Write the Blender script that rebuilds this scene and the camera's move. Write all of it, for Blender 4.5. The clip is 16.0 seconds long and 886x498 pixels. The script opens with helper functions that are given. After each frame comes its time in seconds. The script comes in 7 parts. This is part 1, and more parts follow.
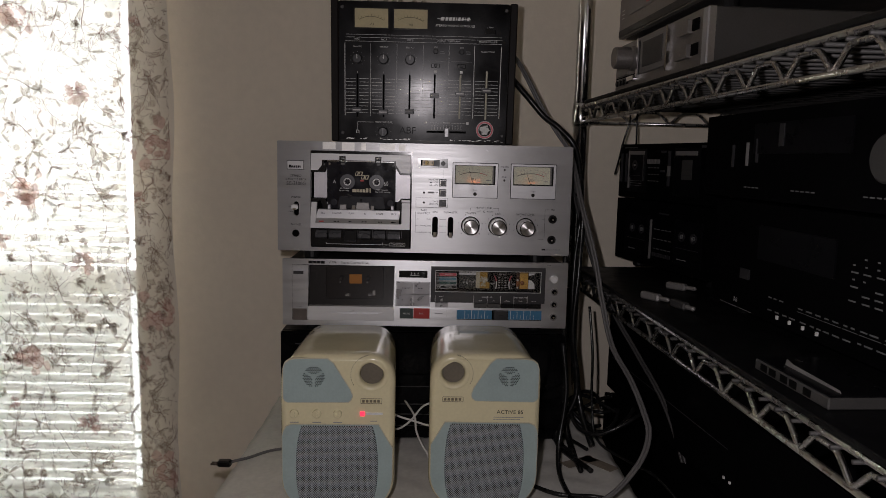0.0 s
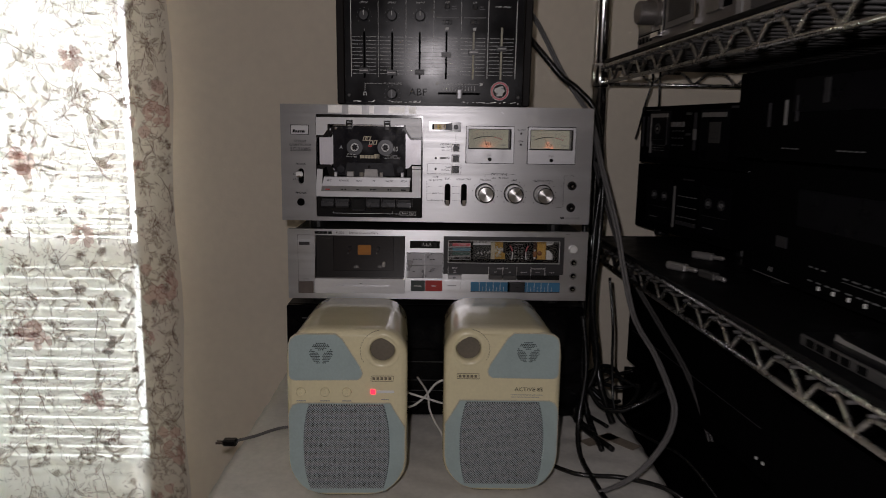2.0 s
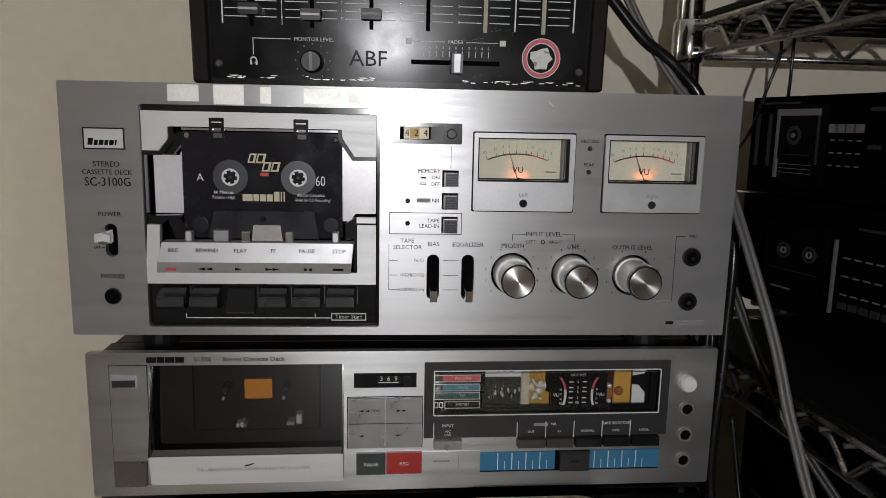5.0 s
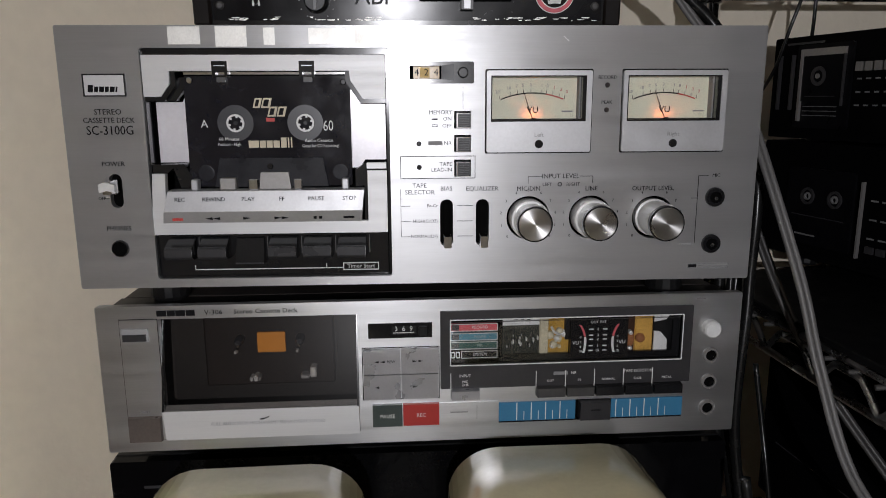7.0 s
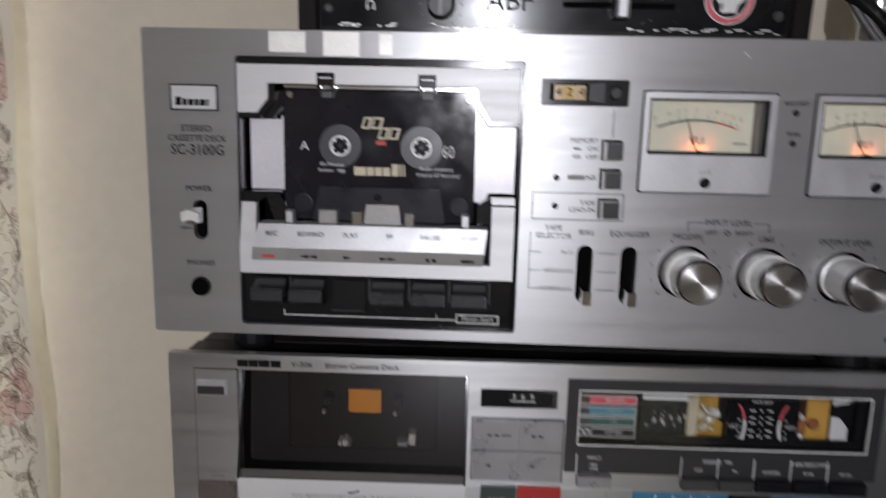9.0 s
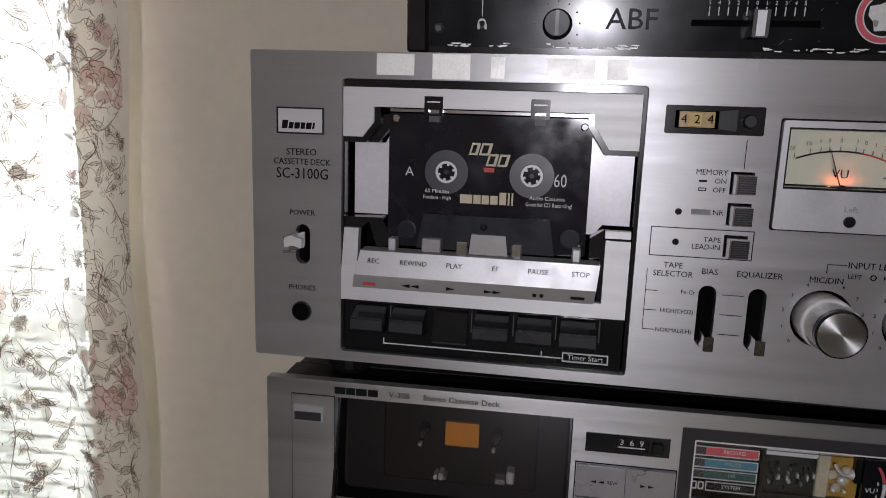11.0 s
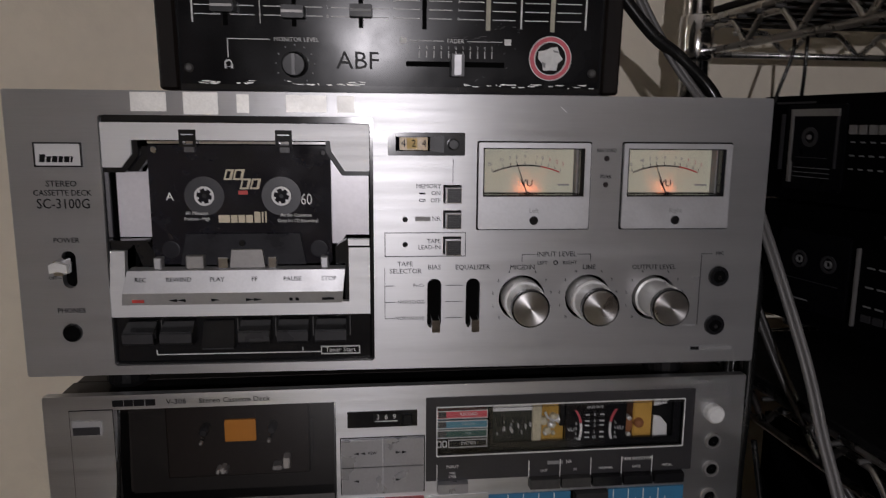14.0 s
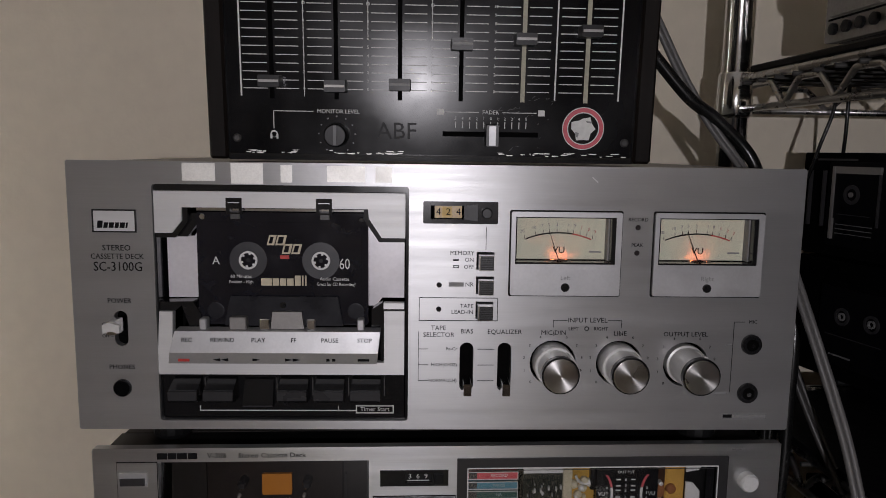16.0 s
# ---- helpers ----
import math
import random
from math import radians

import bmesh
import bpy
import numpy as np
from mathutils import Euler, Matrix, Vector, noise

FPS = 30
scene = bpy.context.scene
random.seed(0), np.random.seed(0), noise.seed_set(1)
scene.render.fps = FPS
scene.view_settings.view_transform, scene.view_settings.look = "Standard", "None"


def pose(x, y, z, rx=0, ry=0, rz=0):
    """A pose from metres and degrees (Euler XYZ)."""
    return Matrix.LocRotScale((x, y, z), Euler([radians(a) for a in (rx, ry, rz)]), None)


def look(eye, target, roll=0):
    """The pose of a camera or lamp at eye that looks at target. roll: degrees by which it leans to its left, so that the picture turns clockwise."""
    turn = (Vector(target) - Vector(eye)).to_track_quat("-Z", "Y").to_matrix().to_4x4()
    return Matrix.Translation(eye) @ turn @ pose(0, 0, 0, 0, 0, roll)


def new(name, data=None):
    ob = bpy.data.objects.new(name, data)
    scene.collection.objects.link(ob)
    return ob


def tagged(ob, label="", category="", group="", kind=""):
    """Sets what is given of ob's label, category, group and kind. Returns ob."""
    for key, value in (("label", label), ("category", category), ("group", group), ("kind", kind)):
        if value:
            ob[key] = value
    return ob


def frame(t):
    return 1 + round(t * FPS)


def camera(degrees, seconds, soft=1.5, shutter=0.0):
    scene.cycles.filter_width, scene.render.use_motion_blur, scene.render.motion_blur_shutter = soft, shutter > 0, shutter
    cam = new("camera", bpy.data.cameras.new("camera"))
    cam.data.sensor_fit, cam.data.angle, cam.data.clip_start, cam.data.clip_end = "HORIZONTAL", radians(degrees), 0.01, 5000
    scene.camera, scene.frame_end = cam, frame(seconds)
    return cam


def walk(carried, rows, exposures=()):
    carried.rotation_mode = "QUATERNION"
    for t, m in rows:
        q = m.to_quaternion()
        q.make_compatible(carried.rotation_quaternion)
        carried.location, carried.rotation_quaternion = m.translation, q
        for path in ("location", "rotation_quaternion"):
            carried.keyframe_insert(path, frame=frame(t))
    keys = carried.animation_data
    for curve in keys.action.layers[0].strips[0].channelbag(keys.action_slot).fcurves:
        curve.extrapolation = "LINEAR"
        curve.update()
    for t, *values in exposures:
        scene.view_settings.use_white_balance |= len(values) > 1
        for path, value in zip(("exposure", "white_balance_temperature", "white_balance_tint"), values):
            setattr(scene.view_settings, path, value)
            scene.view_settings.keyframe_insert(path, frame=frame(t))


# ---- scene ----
# camera and walk
cam = camera(63.7, 16.0, soft=0.7, shutter=0.5)
PATH = [
    (0, (0.0155, -0.0060, 1.1628), (0.0404, 1.9776, 0.9084), 1.30),
    (0.5, (0.0206, -0.0091, 1.1661), (0.0425, 1.9736, 0.9048), 1.40),
    (1, (0.0170, -0.0017, 1.1592), (0.0574, 1.9804, 0.8949), 1.18),
    (1.5, (0.0248, -0.0070, 1.1644), (0.0565, 1.9733, 0.8866), 1.27),
    (2, (0.0099, 0.0466, 1.1515), (0.0120, 2.0188, 0.8192), 0.90),
    (2.5, (-0.0351, 0.1940, 1.1445), (0.1846, 2.1530, 0.8069), 1.47),
    (3, (-0.0722, 0.3363, 1.1340), (0.2768, 2.2629, 0.7259), 1.92),
    (3.5, (-0.0778, 0.4208, 1.1173), (0.1982, 2.3625, 0.7253), 1.27),
    (4, (-0.0261, 0.5009, 1.1557), (0.1315, 2.4550, 0.7601), -0.21),
    (4.2, (-0.0080, 0.5249, 1.1596), (0.1486, 2.4901, 0.8229), 0.63),
    (6.3, (-0.0102, 0.6013, 1.1477), (0.0738, 2.5632, 0.7684), 0.13),
    (6.5, (-0.0044, 0.5980, 1.1442), (0.0829, 2.5565, 0.7486), -0.56),
    (7, (-0.0086, 0.5930, 1.1382), (0.0887, 2.5480, 0.7280), -0.25),
    (7.5, (-0.0175, 0.5915, 1.1405), (0.1144, 2.5154, 0.6104), -0.39),
    (8, (-0.0407, 0.6163, 1.1278), (0.1657, 2.5350, 0.6022), -1.09),
    (8.5, (-0.0244, 0.6442, 1.1363), (0.0861, 2.5727, 0.6179), -0.62),
    (9, (-0.0432, 0.6705, 1.1399), (-0.1239, 2.6361, 0.7796), 1.40),
    (9.5, (-0.0552, 0.6794, 1.1573), (-0.3013, 2.6417, 0.8590), 3.63),
    (9.7, (-0.0574, 0.6811, 1.1555), (-0.3924, 2.6314, 0.8656), 2.93),
    (11.8, (-0.0546, 0.6934, 1.1527), (-0.3545, 2.6260, 0.7341), 1.17),
    (12, (-0.0573, 0.6936, 1.1493), (-0.3351, 2.6338, 0.7513), 1.25),
    (12.5, (-0.0403, 0.6756, 1.1597), (-0.0827, 2.6339, 0.7554), 0.97),
    (13, (-0.0117, 0.6341, 1.1605), (0.1540, 2.5925, 0.7903), 0.41),
    (13.5, (-0.0208, 0.6105, 1.1472), (0.2479, 2.5655, 0.8222), -0.64),
    (14, (-0.0176, 0.6336, 1.1652), (0.1686, 2.5951, 0.8216), 0.50),
    (14.5, (-0.0130, 0.6358, 1.1714), (0.0892, 2.6102, 0.8693), 1.01),
    (15, (-0.0171, 0.6309, 1.1777), (0.0582, 2.6075, 0.8820), 0.94),
    (15.5, (-0.0103, 0.6287, 1.1944), (0.0628, 2.6041, 0.8899), 0.57),
    (16, (-0.0123, 0.6250, 1.1894), (0.0514, 2.6057, 0.9192), 0.78),
]
EXPOSURES = [(0.0, -0.88, 6600, 14), (1.8, -0.92, 6600, 14), (2.6, -0.7, 6620, 10), (3.5, -0.14, 6650, 2), (4.2, 0.15, 6400, 3), (6.3, 0.25, 6300, 7), (8.4, 0.50, 6100, 8),
             (9.0, 0.44, 6080, 9), (9.5, 0.28, 6050, 10), (12.0, -0.18, 6300, 13), (13.0, -0.2, 6400, 13), (14.5, -0.2, 6370, 12), (16.0, -0.16, 6350, 12)]
walk(cam, [(t, look(eye, target, roll)) for t, eye, target, roll in PATH], EXPOSURES)

# ---- world and lights ----
world = bpy.data.worlds.new("world")
scene.world = world
world.use_nodes = True
wn = world.node_tree.nodes
sky = wn.new("ShaderNodeTexSky")
sky.sky_type, sky.sun_disc, sky.sun_elevation, sky.sun_rotation = "NISHITA", False, radians(40), radians(200)
world.node_tree.links.new(sky.outputs[0], wn["Background"].inputs[0])
wn["Background"].inputs[1].default_value = 0.1

# the torch of the phone that films, fixed far back to keep shadows hidden
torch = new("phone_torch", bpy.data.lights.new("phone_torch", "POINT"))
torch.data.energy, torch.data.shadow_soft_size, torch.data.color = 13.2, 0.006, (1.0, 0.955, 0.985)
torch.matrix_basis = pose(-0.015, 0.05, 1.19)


# ---- materials ----
def material(name, color, rough=0.5, metal=0.0, vary=0.12, scale=30.0, bump=0.0, bump_scale=400.0, coat=0.0, stretch=(1, 1, 1),
             brushed=0.0, emit=0.0, alpha=1.0, spec=0.5, transmit=0.0, wear=None, patchy=0.15):
    m = bpy.data.materials.new(name)
    m.use_nodes = True
    n, link = m.node_tree.nodes, m.node_tree.links.new
    b = n["Principled BSDF"]
    co = n.new("ShaderNodeTexCoord")
    mp = n.new("ShaderNodeMapping")
    mp.inputs["Scale"].default_value = stretch
    link(co.outputs["Object"], mp.inputs[0])
    big, fine = n.new("ShaderNodeTexNoise"), n.new("ShaderNodeTexNoise")
    big.inputs["Scale"].default_value, fine.inputs["Scale"].default_value = scale, scale * 11
    big.inputs["Detail"].default_value = 4
    for t in (big, fine):
        link(mp.outputs[0], t.inputs["Vector"])
    add = n.new("ShaderNodeMath")
    add.operation = "ADD"
    link(big.outputs[0], add.inputs[0])
    link(fine.outputs[0], add.inputs[1])
    rng = n.new("ShaderNodeMapRange")
    rng.inputs[1].default_value, rng.inputs[2].default_value = 0.7, 1.3
    rng.inputs[3].default_value, rng.inputs[4].default_value = 1 - vary, 1 + vary
    link(add.outputs[0], rng.inputs[0])
    mul = n.new("ShaderNodeVectorMath")
    mul.operation = "SCALE"
    mul.inputs[0].default_value = color
    link(rng.outputs[0], mul.inputs["Scale"])
    col = mul.outputs[0]
    if wear:
        tone, amount, wscale = wear
        w = n.new("ShaderNodeTexNoise")
        w.inputs["Scale"].default_value, w.inputs["Detail"].default_value, w.inputs["Roughness"].default_value = wscale, 8, 0.7
        link(co.outputs["Object"], w.inputs["Vector"])
        wr = n.new("ShaderNodeMapRange")
        wr.inputs[1].default_value, wr.inputs[2].default_value, wr.inputs[3].default_value, wr.inputs[4].default_value = 0.55, 0.72, 0, amount
        link(w.outputs[0], wr.inputs[0])
        mix = n.new("ShaderNodeMix")
        mix.data_type = "RGBA"
        link(wr.outputs[0], mix.inputs["Factor"])
        link(col, mix.inputs[6])
        mix.inputs[7].default_value = (*tone, 1)
        col = mix.outputs[2]
    link(col, b.inputs["Base Color"])
    rr = n.new("ShaderNodeMapRange")
    rr.inputs[1].default_value, rr.inputs[2].default_value = 0.3, 0.7
    rr.inputs[3].default_value, rr.inputs[4].default_value = rough * (1 - patchy), min(1.0, rough * (1 + patchy))
    link(big.outputs[0], rr.inputs[0])
    link(rr.outputs[0], b.inputs["Roughness"])
    b.inputs["Metallic"].default_value = metal
    b.inputs["Specular IOR Level"].default_value = spec
    b.inputs["Coat Weight"].default_value, b.inputs["Coat Roughness"].default_value = coat, 0.08
    b.inputs["Transmission Weight"].default_value = transmit
    b.inputs["Alpha"].default_value = alpha
    if brushed:
        b.inputs["Anisotropic"].default_value = brushed
        b.inputs["Anisotropic Rotation"].default_value = 0.25
        tg = n.new("ShaderNodeTangent")
        tg.direction_type, tg.uv_map = "UV_MAP", "face"
        link(tg.outputs[0], b.inputs["Tangent"])
    if bump:
        bt, bn = n.new("ShaderNodeTexNoise"), n.new("ShaderNodeBump")
        bt.inputs["Scale"].default_value, bt.inputs["Detail"].default_value = bump_scale, 4
        bn.inputs["Strength"].default_value, bn.inputs["Distance"].default_value = bump, 0.001
        link(mp.outputs[0], bt.inputs["Vector"])
        link(bt.outputs[0], bn.inputs["Height"])
        link(bn.outputs[0], b.inputs["Normal"])
    if emit:
        b.inputs["Emission Color"].default_value = (*color, 1)
        b.inputs["Emission Strength"].default_value = emit
    return m


def glass(name, color, rough=0.03, ior=1.5):
    m = bpy.data.materials.new(name)
    m.use_nodes = True
    n, link = m.node_tree.nodes, m.node_tree.links.new
    g, t, mx, f = n.new("ShaderNodeBsdfGlossy"), n.new("ShaderNodeBsdfTransparent"), n.new("ShaderNodeMixShader"), n.new("ShaderNodeFresnel")
    t.inputs[0].default_value = (*color, 1)
    g.inputs["Roughness"].default_value = rough
    f.inputs[0].default_value = ior
    link(f.outputs[0], mx.inputs[0])
    link(t.outputs[0], mx.inputs[1])
    link(g.outputs[0], mx.inputs[2])
    link(mx.outputs[0], n["Material Output"].inputs["Surface"])
    return m


ALU = material("brushed_aluminium", (0.465, 0.465, 0.47), 0.38, 0.70, 0.035, 14, stretch=(0.25, 1, 9), brushed=0.65, bump=0.05, bump_scale=900)
ALU_LIGHT = material("light_aluminium", (0.76, 0.76, 0.765), 0.52, 0.36, 0.03, 14, stretch=(0.25, 1, 9), brushed=0.6)
ALU_TEAC = material("satin_aluminium", (0.62, 0.625, 0.635), 0.33, 0.92, 0.05, 14, stretch=(0.25, 1, 9), brushed=0.65, bump=0.04, bump_scale=900)
SATIN = material("satin_silver_paint", (0.50, 0.50, 0.51), 0.42, 0.55, 0.05, 60, brushed=0.0, bump=0.04, bump_scale=1500)
SATIN_DARK = material("satin_grey_key_paint", (0.42, 0.42, 0.44), 0.30, 0.6, 0.06, 60, patchy=0.3)
CHROME = material("chrome", (0.75, 0.75, 0.76), 0.12, 1.0, 0.06, 60)
STEEL = material("dull_chrome_wire", (0.50, 0.49, 0.48), 0.28, 1.0, 0.12, 80)
# chrome wire with the shade under the shelves put into a dark colour
SHADED_WIRE = material("shaded_chrome_wire", (0.07, 0.068, 0.066), 0.6, 0.5, 0.15, 80)
BLACK = material("black_plastic", (0.008, 0.008, 0.0085), 0.35, 0, 0.2, 60, bump=0.04, bump_scale=1200, spec=0.3)
BLACK_GLOSS = material("gloss_black_plastic", (0.012, 0.012, 0.013), 0.14, 0, 0.15, 40)
COMPONENT = material("gloss_black_front", (0.003, 0.003, 0.0035), 0.10, 0.0, 0.2, 50, patchy=0.3, spec=0.12)
BLACK_METAL = material("black_painted_metal", (0.008, 0.008, 0.0085), 0.38, 0.0, 0.2, 50, bump=0.05, bump_scale=900, wear=((0.014, 0.014, 0.014), 0.5, 25), spec=0.35)
MIXER_FACE = material("worn_black_enamel", (0.003, 0.003, 0.004), 0.21, 0.0, 0.25, 16, patchy=0.4, spec=0.2, wear=((0.009, 0.009, 0.010), 0.6, 18))
WOOD_DARK = material("black_stained_wood", (0.007, 0.005, 0.004), 0.5, 0, 0.35, 20, spec=0.15, stretch=(1, 1, 0.1), bump=0.1, bump_scale=300)
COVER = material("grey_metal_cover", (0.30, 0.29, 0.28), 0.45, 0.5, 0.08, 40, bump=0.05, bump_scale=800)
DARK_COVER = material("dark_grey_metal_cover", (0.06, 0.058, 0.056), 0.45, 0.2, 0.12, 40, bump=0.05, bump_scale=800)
RECESS = material("pale_violet_grey_plastic", (0.80, 0.775, 0.81), 0.32, 0.15, 0.05, 40)
PRINT = material("black_print", (0.008, 0.008, 0.009), 0.7, spec=0.1)
PRINT_GREY = material("grey_print", (0.28, 0.28, 0.28), 0.6)
WHITE_PRINT = material("white_print", (0.75, 0.75, 0.73), 0.6)
MARK = material("dim_grey_print", (0.16, 0.16, 0.16), 0.7)
GOLD_PRINT = material("pale_gold_print", (0.62, 0.55, 0.40), 0.5)
RED_PRINT = material("red_print", (0.55, 0.05, 0.04), 0.5)
TAPE = material("pale_masking_tape", (0.86, 0.85, 0.81), 0.45, 0.35, 0.08, 90, bump=0.1, bump_scale=500)
DIAL = material("cream_dial_card", (0.85, 0.86, 0.67), 0.55, 0, 0.04, 40)
DIAL_DIM = material("yellowed_dial_card", (0.50, 0.43, 0.25), 0.6, 0, 0.08, 40)
DIAL_LAMP = material("orange_meter_lamp", (1.0, 0.17, 0.05), 0.5, emit=28.0)
LED_RED = material("lit_red_led", (1.0, 0.03, 0.07), 0.4, emit=3.0)
CLEAR = glass("clear_plastic_window", (0.97, 0.97, 0.97))
SMOKE = glass("smoked_plastic_window", (0.76, 0.74, 0.72), 0.28, 1.12)
CASSETTE_SHELL = material("smoky_black_cassette_shell", (0.010, 0.010, 0.015), 0.12, 0, 0.15, 45, wear=((0.035, 0.035, 0.042), 0.5, 70), patchy=0.5)
CASSETTE_BASE = material("grey_cassette_foot", (0.022, 0.022, 0.026), 0.35, 0, 0.15, 50, wear=((0.012, 0.012, 0.013), 0.5, 60), patchy=0.4, spec=0.15)
KNOB = material("pale_satin_knob", (0.74, 0.74, 0.73), 0.38, 0.35, 0.04, 50)
REEL = material("dark_grey_tape_reel", (0.032, 0.032, 0.037), 0.35, 0, 0.1, 80)
WHITE_PLASTIC = material("white_plastic", (0.75, 0.75, 0.74), 0.35, 0, 0.05, 50)
ORANGE = material("orange_plastic", (0.85, 0.33, 0.03), 0.5, 0, 0.04, 50)
AMBER = material("amber_plastic", (0.50, 0.30, 0.06), 0.3, 0, 0.25, 60)
IVORY = material("pale_ivory_plastic", (0.55, 0.50, 0.36), 0.35, 0, 0.2, 50)
RED_KEY = material("red_key_plastic", (0.42, 0.035, 0.03), 0.4, 0, 0.05, 60)
GREY_KEY = material("slate_grey_key", (0.06, 0.06, 0.063), 0.35, 0, 0.06, 60)
BLUE_KEY = material("sky_blue_plastic", (0.045, 0.19, 0.34), 0.4, 0, 0.05, 60)
RED_BAR = material("red_indicator", (0.60, 0.10, 0.12), 0.4)
TEAL_BAR = material("teal_indicator", (0.09, 0.25, 0.32), 0.4)
PANEL_GREY = material("charcoal_panel", (0.032, 0.031, 0.033), 0.36, 0.0, 0.1, 60)
BEIGE = material("glossy_beige_plastic", (0.76, 0.69, 0.45), 0.20, 0, 0.04, 25, coat=0.5, wear=((0.60, 0.51, 0.29), 0.4, 12))
BLUE_GREY = material("pale_blue_grey_plastic", (0.36, 0.45, 0.44), 0.4, 0, 0.06, 40, bump=0.03, bump_scale=900)
GEAR_GLOSS = material("dark_gear_window", (0.004, 0.004, 0.005), 0.3, 0.0, 0.2, 50, spec=0.08)
GEAR = material("dull_black_gear_metal", (0.0025, 0.0025, 0.0028), 0.5, 0.0, 0.2, 50, spec=0.015)
# near-black colour that puts the shade of recesses on flat sheets and discs
HOLE = material("painted_cavity_shade", (0.003, 0.003, 0.003), 0.9, spec=0.05)
CABLE_BLACK = material("black_rubber_cable", (0.008, 0.008, 0.008), 0.26, 0, 0.2, 60, spec=0.5)
CABLE_DIM = material("dark_grey_cable", (0.05, 0.047, 0.046), 0.4, 0, 0.1, 60)
CABLE_GREY = material("grey_cable", (0.135, 0.13, 0.127), 0.45, 0, 0.1, 60)
CABLE_WHITE = material("white_cable", (0.62, 0.61, 0.58), 0.5, 0, 0.08, 60)
CLOTH = material("creased_white_cotton", (0.66, 0.64, 0.59), 0.9, 0, 0.08, 12, bump=0.25, bump_scale=1100, spec=0.1)
WALL = material("warm_white_wall_paint", (0.85, 0.775, 0.645), 0.75, 0, 0.03, 6, bump=0.35, bump_scale=160, spec=0.25)
CEILING = material("white_ceiling_paint", (0.75, 0.74, 0.71), 0.85, 0, 0.03, 6, bump=0.3, bump_scale=160)
CARPET = material("brown_carpet", (0.16, 0.12, 0.09), 0.95, 0, 0.25, 40, bump=0.6, bump_scale=500)
VINYL = material("white_vinyl", (0.78, 0.78, 0.76), 0.4, 0, 0.03, 20)
LINER = material("black_shelf_liner", (0.005, 0.005, 0.0055), 0.5, 0, 0.2, 40, spec=0.15)
TABLE_WOOD = material("brown_table_wood", (0.22, 0.12, 0.06), 0.5, 0, 0.3, 14, stretch=(0.1, 1, 1))


def sheer_fabric(name, color, open_low=0.12, open_high=0.34, through_share=0.5):
    m = bpy.data.materials.new(name)
    m.use_nodes = True
    n, link = m.node_tree.nodes, m.node_tree.links.new
    d, tl, tr = n.new("ShaderNodeBsdfDiffuse"), n.new("ShaderNodeBsdfTranslucent"), n.new("ShaderNodeBsdfTransparent")
    a, b = n.new("ShaderNodeMixShader"), n.new("ShaderNodeMixShader")
    co, ns, rg = n.new("ShaderNodeTexCoord"), n.new("ShaderNodeTexNoise"), n.new("ShaderNodeMapRange")
    ns.inputs["Scale"].default_value, ns.inputs["Detail"].default_value = 900, 2
    link(co.outputs["Object"], ns.inputs["Vector"])
    link(ns.outputs[0], rg.inputs[0])
    rg.inputs[3].default_value, rg.inputs[4].default_value = open_low, open_high
    d.inputs[0].default_value, tl.inputs[0].default_value = (*color, 1), (*color, 1)
    a.inputs[0].default_value = through_share
    link(d.outputs[0], a.inputs[1])
    link(tl.outputs[0], a.inputs[2])
    link(rg.outputs[0], b.inputs[0])
    link(a.outputs[0], b.inputs[1])
    link(tr.outputs[0], b.inputs[2])
    link(b.outputs[0], n["Material Output"].inputs["Surface"])
    return m


SHEER = sheer_fabric("sheer_ivory_cotton", (0.96, 0.905, 0.83), 0.12, 0.33, 0.26)
PINK = sheer_fabric("dusty_rose_print", (0.93, 0.71, 0.65), 0.2, 0.42, 0.26)
ROSE_INK = sheer_fabric("deep_rose_print", (0.40, 0.17, 0.15), 0.15, 0.4)
STEM = sheer_fabric("grey_brown_print", (0.19, 0.115, 0.095), 0.10, 0.38)
SAGE = sheer_fabric("sage_print", (0.84, 0.77, 0.68), 0.14, 0.36, 0.3)
SLAT = sheer_fabric("white_translucent_slat", (0.84, 0.86, 0.82), 0.0, 0.03, 0.63)
SPUN = material("spun_aluminium", (0.55, 0.54, 0.53), 0.30, 1.0, 0.05, 30)
for node in [SPUN.node_tree.nodes["Principled BSDF"]]:
    tangent = SPUN.node_tree.nodes.new("ShaderNodeTangent")
    tangent.direction_type, tangent.axis = "RADIAL", "Y"
    node.inputs["Anisotropic"].default_value, node.inputs["Anisotropic Rotation"].default_value = 0.85, 0.25
    SPUN.node_tree.links.new(tangent.outputs[0], node.inputs["Tangent"])


